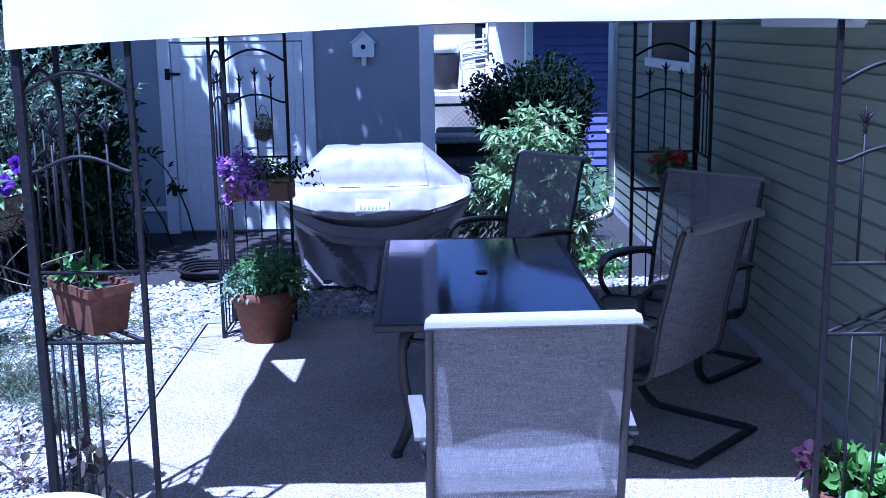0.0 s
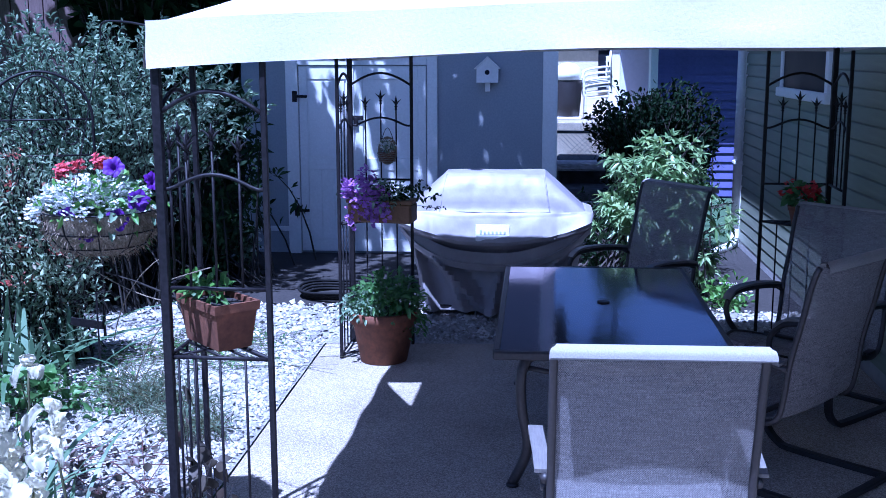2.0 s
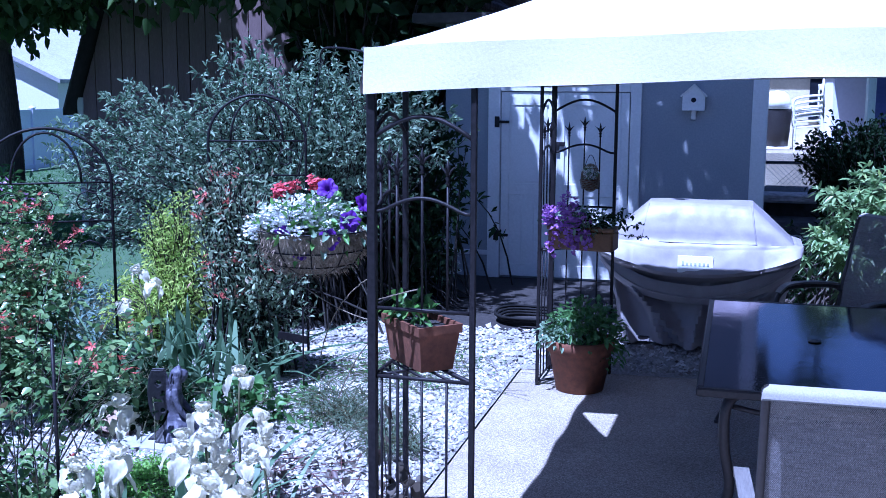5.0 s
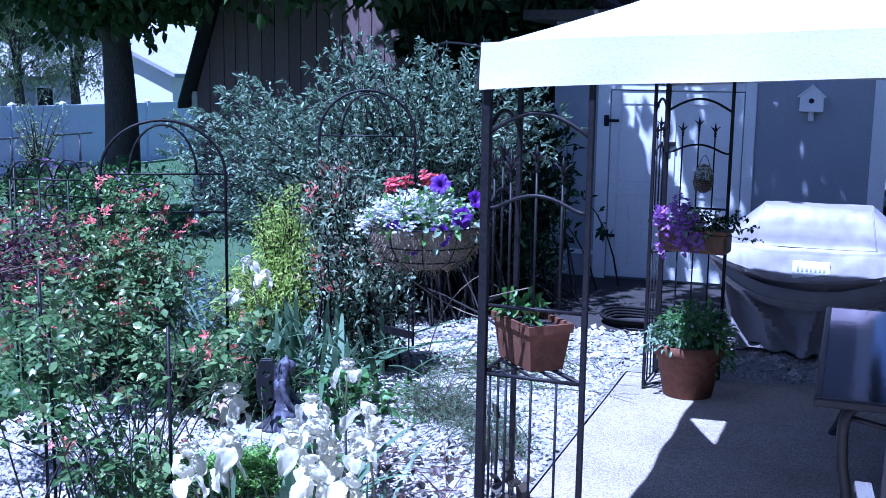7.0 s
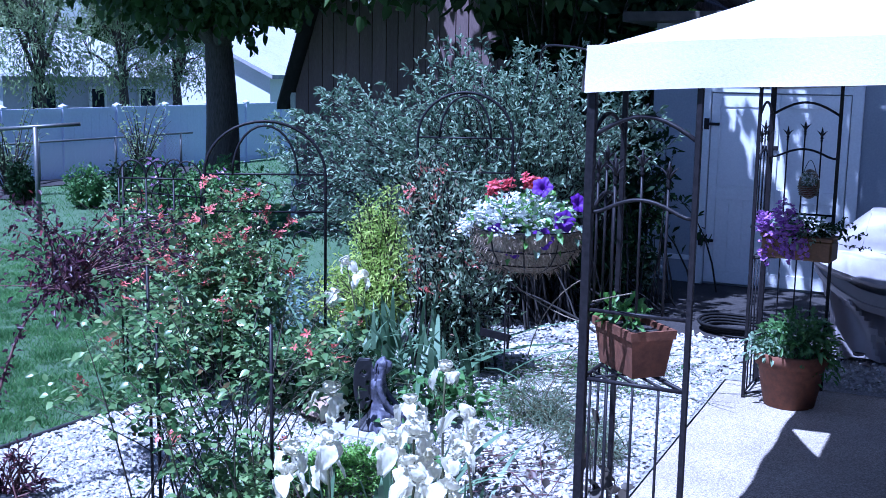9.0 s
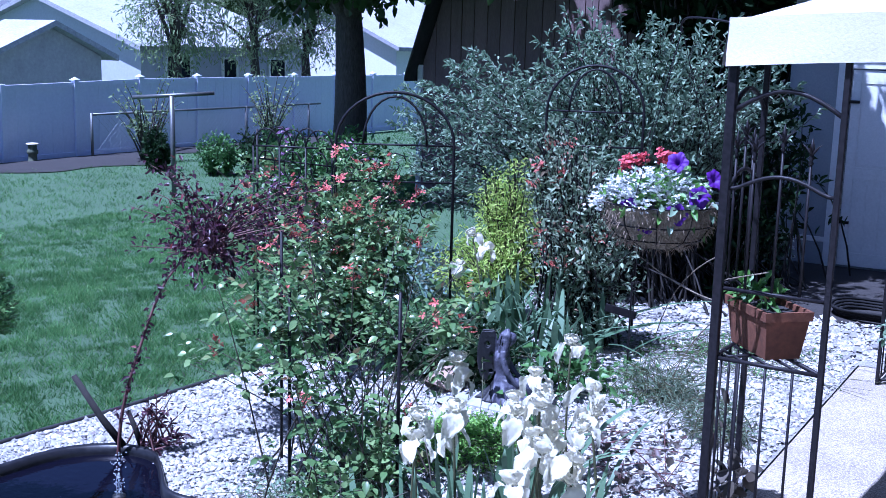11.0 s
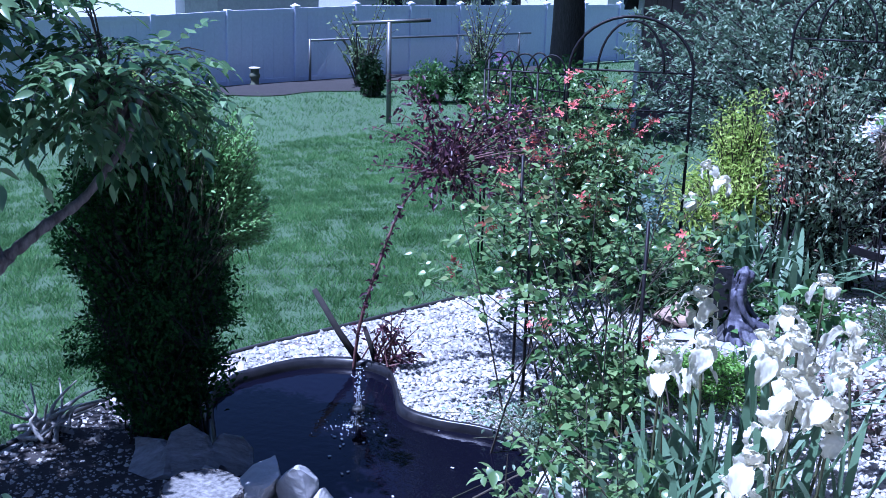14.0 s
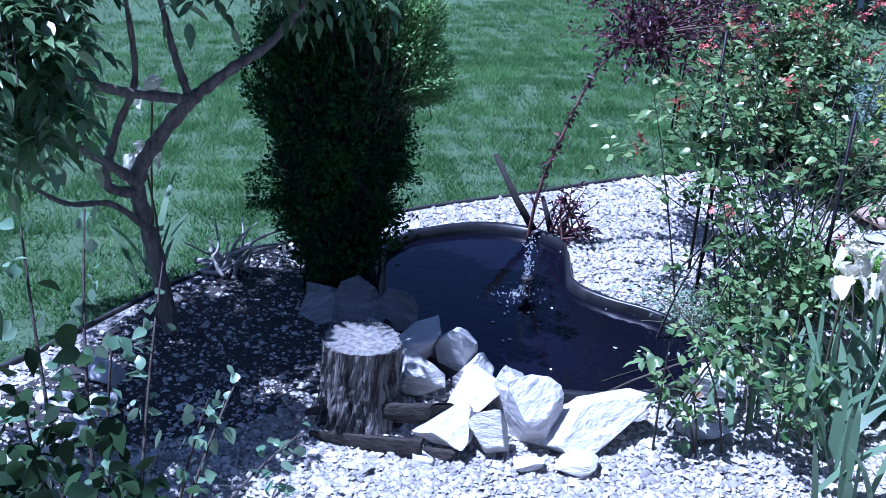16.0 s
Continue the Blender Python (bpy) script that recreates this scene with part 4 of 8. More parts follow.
def grill():
    g = thing("covered_grill", "barbecue grill under a grey-brown vinyl cover", "grill")
    cx, cy = -0.42, 8.56
    # rings of the cover from the ground up: height, half width, front, back
    rings = [(0.05, 0.60, -0.17, 0.26), (0.18, 0.61, -0.14, 0.26), (0.34, 0.63, -0.11, 0.26), (0.46, 0.66, -0.12, 0.27), (0.55, 0.70, -0.18, 0.28), (0.60, 0.725, -0.27, 0.28), (0.625, 0.74, -0.385, 0.28), (0.65, 0.748, -0.395, 0.28), (0.73, 0.755, -0.365, 0.28), (0.80, 0.752, -0.335, 0.28), (0.82, 0.735, -0.325, 0.28), (0.86, 0.69, -0.312, 0.28), (0.96, 0.575, -0.285, 0.27), (1.05, 0.475, -0.24, 0.25), (1.112, 0.405, -0.195, 0.22), (1.133, 0.385, -0.165, 0.19), (1.137, 0.33, -0.12, 0.15)]
    n, sub = 200, 3
    fine = []
    for r0, r1 in zip(rings, rings[1:]):
        fine += [tuple(a + (b - a) * q / sub for a, b in zip(r0, r1)) for q in range(sub)]
    fine.append(rings[-1])
    def outline(boxy):
        """Points evenly spaced round a rounded rectangle with half sides of one."""
        a = np.linspace(0, 2 * math.pi, 8001)
        q = np.stack([np.sign(np.cos(a)) * np.abs(np.cos(a)) ** boxy, np.sign(np.sin(a)) * np.abs(np.sin(a)) ** boxy], 1)
        way = np.concatenate([[0], np.cumsum(np.hypot(0.7 * np.diff(q[:, 0]), 0.32 * np.diff(q[:, 1])))])
        at = np.linspace(0, way[-1], n + 1)[:-1]
        return np.stack([np.interp(at, way, q[:, 0]), np.interp(at, way, q[:, 1])], 1)

    v = []
    upper_line, lower_line = outline(0.2), outline(0.3)
    for z, hw, fr, bk in fine:
        mid, hd = (fr + bk) / 2, (bk - fr) / 2
        for px, py in (upper_line if z > 0.6 else lower_line):
            x = hw * px
            y = mid + hd * py
            front = max(0.0, -py)
            u = x / 0.75
            zz = z
            # the hood's hem hangs lowest in the middle; its corners are pulled up over the side shelves
            if 0.5 < z < 0.85:
                zz += (0.16 * u * u - 0.015) * (1 - abs(z - 0.64) / 0.24 if abs(z - 0.64) < 0.24 else 0)
            # the front panel stands a little proud between two creases
            if 0.62 <= z <= 0.87:
                edge = abs(x) - 0.42
                y -= front * 0.026 * (1 / (1 + math.exp(edge * 34))) * min(1.0, (0.87 - z) / 0.03)
                y += front * 0.014 * math.exp(-((abs(x) - 0.48) / 0.03) ** 2) * (0.95 - z) / 0.3
            # swags: the skirt is drawn from the upper corners towards the middle of the foot
            if z < 0.6:
                k = min(1.0, (0.6 - z) / 0.14)
                sw = 0.0
                for c0, dx, depth, wid in ((-0.64, 0.62, 0.13, 0.05), (-0.56, 0.36, 0.08, 0.045), (-0.67, 0.2, 0.12, 0.04), (0.64, -0.52, 0.13, 0.06), (0.67, -0.2, 0.12, 0.045), (0.12, -0.14, 0.1, 0.045), (-0.08, 0.05, 0.04, 0.06)):
                    line = c0 + dx * ((0.6 - z) / 0.6) ** 0.8
                    sw += depth * math.exp(-((x - line) / wid) ** 2)
                y -= front * k * (sw - 0.02)
                x += 0.02 * k * noise.noise((y * 9, 1.0, z * 2.2))
            y += 0.012 * noise.noise((x * 4, z * 5, 1.7)) + 0.005 * noise.noise((x * 13, z * 11, 4.2))
            zz += 0.012 * noise.noise((x * 3.5, y * 3, z * 2)) * (1 if 0.1 < z < 1.15 else 0.3)
            v.append((cx + x, cy + y, zz))
    m1 = len(fine)
    f = [(i * n + j, i * n + (j + 1) % n, (i + 1) * n + (j + 1) % n, (i + 1) * n + j) for i in range(m1 - 1) for j in range(n)]
    f.append(tuple((m1 - 1) * n + j for j in range(n)))
    cover = part("cover", (v, f), "cover_vinyl", g, smooth=True)
    cover.data.set_sharp_from_angle(angle=radians(32))
    # piping across the panel, down the two creases, and round the second swag
    part("seam", tube_geo(smooth_line([(cx - 0.42, cy - 0.314, 0.862), (cx - 0.2, cy - 0.322, 0.858), (cx + 0.15, cy - 0.322, 0.858), (cx + 0.42, cy - 0.314, 0.862)], 5), 0.004, 6), "cover_vinyl", cover, smooth=True)
    for sx in (-1, 1):
        part("seam", tube_geo(smooth_line([(cx + sx * q, cy + y, z) for q, y, z in ((0.375, -0.168, 1.13), (0.388, -0.24, 1.05), (0.402, -0.285, 0.96), (0.42, -0.313, 0.862), (0.445, -0.345, 0.75), (0.46, -0.388, 0.66))], 5), 0.005, 6), "cover_vinyl", cover, smooth=True)
    hem = smooth_line([(cx - 0.735, cy - 0.24, 0.74), (cx - 0.6, cy - 0.272, 0.60), (cx - 0.38, cy - 0.285, 0.485), (cx - 0.1, cy - 0.275, 0.44), (cx + 0.15, cy - 0.275, 0.445), (cx + 0.42, cy - 0.285, 0.52), (cx + 0.6, cy - 0.272, 0.62), (cx + 0.735, cy - 0.24, 0.74)], 6)
    low = [(q.x, q.y + 0.05, q.z - 0.06) for q in hem]
    top = [(q.x, q.y + 0.03, q.z + 0.09) for q in hem]
    k = len(hem)
    part("swag", (np.array([tuple(q) for q in top] + [tuple(q) for q in hem] + low), [(r * k + i, r * k + i + 1, (r + 1) * k + i + 1, (r + 1) * k + i) for r in range(2) for i in range(k - 1)]), "cover_vinyl", cover, smooth=True)
    part("hem", tube_geo(hem, 0.009, 8), "cover_vinyl", cover, smooth=True)
    part("label_patch", moved(box_geo(-0.128, -0.004, -0.068, 0.128, 0.004, 0.068, 0.003), pose(cx - 0.01, cy - 0.402, 0.705, -8, 0, 0)), "label_white", g, "white label patch with a pale grey-blue mark")
    for k in range(7):
        part("mark", moved(box_geo(-0.007, -0.002, -0.012, 0.007, 0.002, 0.02 if k == 0 else 0.008, 0.001), pose(cx - 0.10 + k * 0.03, cy - 0.4075, 0.715, -8, 0, 0)), "mark_blue", g)
    for sx in (-0.5, 0.5):
        for sy in (-0.12, 0.18):
            part("caster", moved(lathe_geo([(0.01, -0.012), (0.028, -0.012), (0.03, 0), (0.028, 0.012), (0.01, 0.012)], 14), pose(cx + sx, cy + sy, 0.032, 0, 90, 0)), "black_metal", g, smooth=True)
    part("base_shelf", box_geo(cx - 0.53, cy - 0.15, 0.06, cx + 0.53, cy + 0.22, 0.09, 0.005), "black_metal", g)
    return g


M["mark_blue"] = surface("mark_blue", (0.42, 0.46, 0.5), (0.5, 0.54, 0.58), 30, 0.5, bump=0)
grill()


# ---- pots and flowers on the patio ----
M["leaf_green"] = leafy("leaf_green", (0.06, 0.14, 0.04), (0.14, 0.27, 0.08))
M["leaf_bright"] = leafy("leaf_bright", (0.10, 0.23, 0.04), (0.2, 0.36, 0.09))
M["leaf_thyme"] = leafy("leaf_thyme", (0.15, 0.33, 0.05), (0.3, 0.5, 0.1), depth=0.2, through_light=0.4)
M["leaf_lime"] = leafy("leaf_lime", (0.3, 0.45, 0.08), (0.72, 0.8, 0.24), depth=0.3, patch=7, through_light=0.4)
M["leaf_silver"] = leafy("leaf_silver", (0.13, 0.205, 0.125), (0.34, 0.44, 0.30), rough=0.48, depth=0.4)
M["leaf_honey"] = leafy("leaf_honey", (0.15, 0.22, 0.12), (0.42, 0.5, 0.35), (0.4, 0.2, 0.14), rough=0.5, depth=0.4)
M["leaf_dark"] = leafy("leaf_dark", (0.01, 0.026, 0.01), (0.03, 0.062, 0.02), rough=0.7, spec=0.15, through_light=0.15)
M["leaf_rose"] = leafy("leaf_rose", (0.045, 0.11, 0.03), (0.27, 0.385, 0.15), (0.22, 0.08, 0.05), rough=0.28, spec=0.7)
M["leaf_rhodo"] = leafy("leaf_rhodo", (0.13, 0.23, 0.08), (0.33, 0.44, 0.2), (0.4, 0.5, 0.14), rough=0.36, spec=0.6, depth=0.3)
M["leaf_blue"] = leafy("leaf_blue", (0.13, 0.21, 0.18), (0.24, 0.33, 0.28), rough=0.5)
M["leaf_lavender"] = leafy("leaf_lavender", (0.14, 0.2, 0.12), (0.3, 0.37, 0.25), rough=0.6)
# evergreen leaves taken near black: the shade on them is in the colour
M["leaf_yew_shaded"] = leafy("leaf_yew_shaded", (0.005, 0.014, 0.007), (0.018, 0.036, 0.014), rough=0.8, spec=0.08, through_light=0.08)
M["leaf_litter"] = leafy("leaf_litter", (0.05, 0.045, 0.035), (0.15, 0.125, 0.1), (0.08, 0.035, 0.04), through_light=0.1)
M["leaf_purple"] = leafy("leaf_purple", (0.025, 0.01, 0.02), (0.10, 0.036, 0.06), (0.22, 0.05, 0.05), rough=0.4)
M["leaf_maple"] = leafy("leaf_maple", (0.03, 0.06, 0.012), (0.07, 0.12, 0.03), rough=0.5)
M["leaf_wist"] = leafy("leaf_wist", (0.045, 0.105, 0.035), (0.24, 0.37, 0.17), rough=0.27, through_light=0.36, spec=0.8)
M["petal_purple"] = leafy("petal_purple", (0.3, 0.11, 0.44), (0.54, 0.3, 0.7), rough=0.6)
M["petal_lilac"] = leafy("petal_lilac", (0.42, 0.22, 0.45), (0.58, 0.38, 0.6), rough=0.6)
M["petal_violet"] = leafy("petal_violet", (0.07, 0.01, 0.22), (0.14, 0.03, 0.36), rough=0.6)
M["petal_white"] = leafy("petal_white", (0.72, 0.74, 0.72), (0.84, 0.85, 0.83), rough=0.6)
M["petal_iris"] = leafy("petal_iris", (0.76, 0.73, 0.56), (0.88, 0.86, 0.74), rough=0.6, through_light=0.5, depth=0.15)
M["petal_red"] = leafy("petal_red", (0.55, 0.03, 0.035), (0.72, 0.10, 0.09), rough=0.55)
M["petal_geranium"] = leafy("petal_geranium", (0.6, 0.09, 0.11), (0.78, 0.22, 0.25), rough=0.55)
M["petal_coral"] = leafy("petal_coral", (0.62, 0.13, 0.11), (0.8, 0.32, 0.26), rough=0.55)


def flower_mesh(name, mat, petals, length, width, seed, cup=0.5, n=1, spread=0.0):
    """One blossom (or a head of n) with petals round its centre."""
    g = np.random.default_rng(seed)
    c = g.normal(0, spread, (n, 3))
    pos = np.repeat(c, petals, 0)
    a = np.tile(np.arange(petals) * 6.283 / petals, n) + np.repeat(g.uniform(0, 6.28, n), petals)
    tilt = np.repeat(g.normal(0, 0.35, (n, 3)), petals, 0)
    way = np.stack([np.cos(a), np.sin(a), np.full(len(a), cup)], 1) + tilt
    return leaf_mesh(name, pos, way, length, width, mat, g, 0.15, 0.12, 0.8, 0.6)


def clump(parent, name, centre, radius, n, length, width, mat, seed, flat=0.7, up=0.5, droop=0.25, out=1.0):
    """A dome of leaves round a centre, as one part."""
    g = np.random.default_rng(seed)
    d = unit(g.normal(0, 1, (n, 3)) * np.array([1, 1, 0.8]) + np.array([0, 0, 0.35]))
    r = radius * g.uniform(0.25, 1.0, (n, 1))
    pos = np.array(centre) + d * r * np.array([1, 1, flat])
    return part(name, leaf_mesh(name, pos, d * out + g.normal(0, 0.5, (n, 3)), length, width, mat, g, 0.25, droop, up), None, parent)


def round_pot(name, label, x, y, z, r, h):
    p = thing(name, label, "plant pot", pose(x, y, z))
    part("pot", lathe_geo([(r * 0.66, 0), (r * 0.7, 0.005), (r * 0.93, h * 0.76), (r * 1.0, h * 0.77), (r * 1.04, h * 0.99), (r * 1.0, h), (r * 0.9, h), (r * 0.88, h * 0.9)], 36, 0.004, 3), "terracotta", p, smooth=True)
    part("earth", lathe_geo([(0.01, h * 0.9), (r * 0.88, h * 0.9), (r * 0.88, h * 0.93), (0.01, h * 0.95)], 20), "soil", p)
    return p


pot = round_pot("terracotta_pot", "large round terracotta pot with bushy green and white plant", -1.12, 7.12, 0, 0.225, 0.35)
clump(pot, "foliage", (0.02, 0, 0.42), 0.24, 800, 0.055, 0.4, "leaf_green", 21, 0.8)
clump(pot, "foliage", (-0.12, -0.08, 0.38), 0.16, 320, 0.05, 0.5, "leaf_silver", 22, 0.7)
clump(pot, "foliage", (0.17, 0.0, 0.32), 0.14, 260, 0.05, 0.35, "leaf_green", 23, 1.5)

pot2 = round_pot("terracotta_pot", "round terracotta pot of lettuce-like leaves by the wall", 1.66, 3.98, 0, 0.19, 0.24)
clump(pot2, "foliage", (0, 0, 0.28), 0.16, 130, 0.085, 0.75, "leaf_bright", 24, 0.6, 0.4)
clump(pot2, "foliage", (-0.14, 0.05, 0.3), 0.09, 30, 0.08, 0.7, "leaf_purple", 25, 0.8, 0.4)


def box_planter(x, y, z, rz):
    p = thing("box_planter", "rectangular terracotta planter of young leaves on the trellis shelf", "planter", pose(x, y, z, 0, 0, rz))
    h = 0.185
    ring = lambda u, w, zz: [(-u, -w, zz), (u, -w, zz), (u, w, zz), (-u, w, zz)]
    v = ring(0.07, 0.135, 0) + ring(0.088, 0.155, h * 0.8) + ring(0.096, 0.163, h * 0.81) + ring(0.098, 0.165, h) + ring(0.085, 0.152, h) + ring(0.083, 0.15, h * 0.85)
    f = [(3, 2, 1, 0)] + [(i * 4 + j, i * 4 + (j + 1) % 4, i * 4 + 4 + (j + 1) % 4, i * 4 + 4 + j) for i in range(5) for j in range(4)] + [(20, 21, 22, 23)]
    part("pot", (v, f), "terracotta", p)
    part("earth", box_geo(-0.082, -0.149, h * 0.8, 0.082, 0.149, h * 0.88), "soil", p)
    clump(p, "foliage", (0, 0.02, h + 0.01), 0.1, 46, 0.06, 0.5, "leaf_green", 31, 0.45, 0.4, 0.2)
    clump(p, "foliage", (-0.03, 0.08, h + 0.03), 0.09, 36, 0.06, 0.5, "leaf_bright", 33, 0.6, 0.4, 0.2)
    return p


box_planter(-1.353, 4.113, 0.922, 44)
M["box_brown"] = surface("box_brown", (0.10, 0.052, 0.022), (0.2, 0.11, 0.05), 25, 0.75, bump=0.3, coarse=6, blotch=0.4)
trough = thing("flower_box", "terracotta flower box of trailing purple blooms on the far trellis", "planter", pose(-1.13, 7.2, 0.937, 0, 0, -8))
part("box", join_geo(box_geo(-0.22, -0.085, 0, 0.22, 0.085, 0.13, 0.012), box_geo(-0.228, -0.093, 0.13, 0.228, 0.093, 0.155, 0.006)), "box_brown", trough)
clump(trough, "foliage", (0.0, 0, 0.17), 0.2, 420, 0.04, 0.5, "leaf_silver", 41, 0.55)
clump(trough, "foliage", (0.1, -0.02, 0.18), 0.15, 180, 0.035, 0.5, "leaf_dark", 44, 0.6)
gs = np.random.default_rng(45)
spr = shoots_to((0.12, -0.03, 0.14), 0.05, np.array([(0.42, -0.1, 0.2), (0.46, -0.12, 0.12), (0.36, -0.08, 0.26), (0.3, -0.1, 0.3), (-0.3, -0.08, 0.2)]), gs, 0.05)
for one in spr:
    part("trailing_stem", stems_mesh("trailing_stem", one[None], 0.003, 0.001, "stem"), None, trough)
pq, wq = along(spr, 16, gs, 0.5)
part("foliage", leaf_mesh("foliage", pq, gs.normal(0, 1, wq.shape), 0.032, 0.6, "leaf_dark", gs), None, trough)
bloom_p = flower_mesh("blossom", "petal_purple", 5, 0.024, 0.8, 42, 0.4, 6, 0.025)
g = np.random.default_rng(43)
for i in range(34):
    hx = g.uniform(-0.24, 0.04)
    q = (hx, -0.07 + g.normal(0, 0.045), 0.20 + g.normal(0, 0.045) + (0.1 if -0.14 < hx < -0.04 else 0) * g.uniform(0, 1))
    part("blossom", bloom_p, None, trough, m=pose(*q, *g.uniform(-40, 40, 3)))
for i in range(11):
    part("blossom", bloom_p, None, trough, m=pose(-0.06 + g.normal(0, 0.09), -0.115 + g.normal(0, 0.02), 0.07 + g.normal(0, 0.055), 60, 0, g.uniform(0, 90)))

wall_pot = thing("hanging_pot", "small woven wall basket of dried white flowers on the trellis", "wall basket", pose(-1.13, 7.46, 1.31) @ Matrix.Scale(0.78, 4))
part("basket", lathe_geo([(0.045, 0), (0.056, 0.006), (0.068, 0.05), (0.074, 0.085), (0.066, 0.088)], 20, 0.02, 5), "terracotta", wall_pot, smooth=True)
back_o = [(0.085 * math.cos(t), 0.035, 0.1 + 0.125 * math.sin(t)) for t in np.linspace(0, 6.2832, 25)[:-1]]
part("woven_back", (np.array(back_o + [(a, b - 0.012, c) for a, b, c in back_o]), [tuple(range(24)), tuple(range(47, 23, -1))] + [(i, (i + 1) % 24, 24 + (i + 1) % 24, 24 + i) for i in range(24)]), "coir", wall_pot, "oval woven wicker back")
for q in range(5):
    part("wicker_ring", tube_geo([((0.07 + 0.004 * q) * math.cos(t), (0.07 + 0.004 * q) * math.sin(t), 0.012 + 0.017 * q + 0.003 * math.sin(9 * t + q * 2)) for t in np.linspace(0, 6.2832, 30)], 0.005, 5), "coir", wall_pot, smooth=True)
clump(wall_pot, "flower_head", (0, -0.02, 0.13), 0.066, 90, 0.026, 0.7, "leaf_silver", 46, 1.0)
clump(wall_pot, "flower_head", (0, -0.03, 0.14), 0.075, 150, 0.022, 0.8, "petal_white", 56, 1.0)
part("hanger", tube_geo(arc_points((-0.05, 0.03, 0.2), (0.05, 0.03, 0.2), 0.1, 9), 0.003, 5), "black_metal", wall_pot, smooth=True)

ger = round_pot("flower_pot", "pot of dark red geraniums on the far trellis shelf", 1.62, 7.22, 0.937, 0.09, 0.13)
clump(ger, "foliage", (0, 0, 0.18), 0.12, 90, 0.06, 0.8, "leaf_green", 47, 0.7)
head_r = flower_mesh("blossom", "petal_red", 5, 0.03, 0.9, 48, 0.4, 10, 0.03)
for i in range(5):
    part("blossom", head_r, None, ger, m=pose(g.normal(-0.03, 0.05), g.normal(-0.05, 0.04), 0.22 + g.normal(0, 0.025), *g.uniform(-30, 30, 3)))


M["coir_strand"] = leafy("coir_strand", (0.16, 0.125, 0.085), (0.42, 0.34, 0.25), rough=0.9, through_light=0.05)


def hanging_basket():
    b = thing("hanging_basket", "coir-lined hanging basket of petunias, white blooms and red geraniums", "hanging basket", pose(-1.84, 4.2, 1.25))
    prof = [(0.02, 0), (0.1, 0.012), (0.17, 0.05), (0.21, 0.11), (0.225, 0.17), (0.228, 0.19), (0.2, 0.185), (0.19, 0.15)]
    part("liner", lathe_geo(prof, 60, 0.012, 7), "coir", b, "shaggy brown coir liner", smooth=True)
    gf = np.random.default_rng(58)
    zz = gf.uniform(0.005, 0.19, 1500)
    rr = np.interp(zz, [0, 0.012, 0.05, 0.11, 0.17, 0.19], [0.05, 0.1, 0.17, 0.21, 0.225, 0.228])
    aa = gf.uniform(0, 6.2832, 1500)
    fp = np.stack([rr * np.cos(aa), rr * np.sin(aa), zz], 1)
    fw = np.stack([0.35 * np.cos(aa), 0.35 * np.sin(aa), np.full(1500, -0.5)], 1) + gf.normal(0, 0.45, (1500, 3))
    tagged(part("coir_fibre", leaf_mesh("coir_fibre", fp, fw, 0.03, 0.1, "coir_strand", gf, 0.1, 0.2, 0.3), None, b, "loose brown coir strands"), kind="stuff")
    for z, r in ((0.19, 0.232), (0.11, 0.214), (0.05, 0.174)):
        part("wire_ring", tube_geo([(r * math.cos(a), r * math.sin(a), z) for a in np.linspace(0, 6.2832, 33)], 0.003, 5), "black_metal", b, smooth=True)
    for k in range(10):
        a = k * 0.6283
        part("wire_rib", tube_geo([(r * 1.02 * math.cos(a), r * 1.02 * math.sin(a), z) for r, z in prof[1:6]], 0.003, 5), "black_metal", b, smooth=True)
    for k in range(3):
        a = k * 2.094 + 0.4
        part("chain", tube_geo([(0.23 * math.cos(a), 0.23 * math.sin(a), 0.19), (0.07, -0.07, 0.88)], 0.0016, 5), "black_metal", b)
    part("earth", lathe_geo([(0.01, 0.15), (0.2, 0.15), (0.2, 0.165), (0.01, 0.18)], 20), "soil", b)
    clump(b, "foliage", (0, 0, 0.2), 0.24, 420, 0.05, 0.5, "leaf_bright", 51, 0.55)
    clump(b, "foliage", (0.03, -0.04, 0.21), 0.22, 150, 0.05, 0.5, "leaf_silver", 57, 0.55)
    gg = np.random.default_rng(52)
    white = flower_mesh("blossom", "petal_white", 4, 0.014, 0.9, 53, 0.5, 12, 0.022)
    for i in range(120):
        a, r = gg.uniform(0, 6.28), 0.22 * math.sqrt(gg.uniform(0, 1))
        part("blossom", white, None, b, m=pose(r * math.cos(a) - 0.03, r * math.sin(a) - 0.03, 0.275 - 0.4 * r * r / 0.22 + gg.normal(0, 0.015), *gg.uniform(-35, 35, 3)))
    red = flower_mesh("blossom", "petal_geranium", 5, 0.018, 0.9, 54, 0.5, 24, 0.018)
    for q in ((-0.15, 0.05, 0.335), (-0.12, 0.09, 0.34), (-0.165, 0.02, 0.32), (-0.03, 0.09, 0.36), (0.0, 0.08, 0.355)):
        part("blossom", red, None, b, "coral red geranium head", m=pose(*q, *gg.uniform(-30, 30, 3)))
    pv, seg = [], 30
    for r, z in ((0.004, -0.045), (0.008, -0.025), (0.018, -0.006), (0.036, 0.002), (0.05, 0.0)):
        for j in range(seg):
            a = 2 * math.pi * j / seg
            q = r * (1 + 0.12 * (r / 0.05) * math.cos(5 * a))
            pv.append((q * math.cos(a), q * math.sin(a), z + 0.006 * (r / 0.05) ** 2 * math.sin(10 * a)))
    pet = mesh_data("petunia", (pv, [(i * seg + j, i * seg + (j + 1) % seg, (i + 1) * seg + (j + 1) % seg, (i + 1) * seg + j) for i in range(4) for j in range(seg)]), "petal_violet", True)
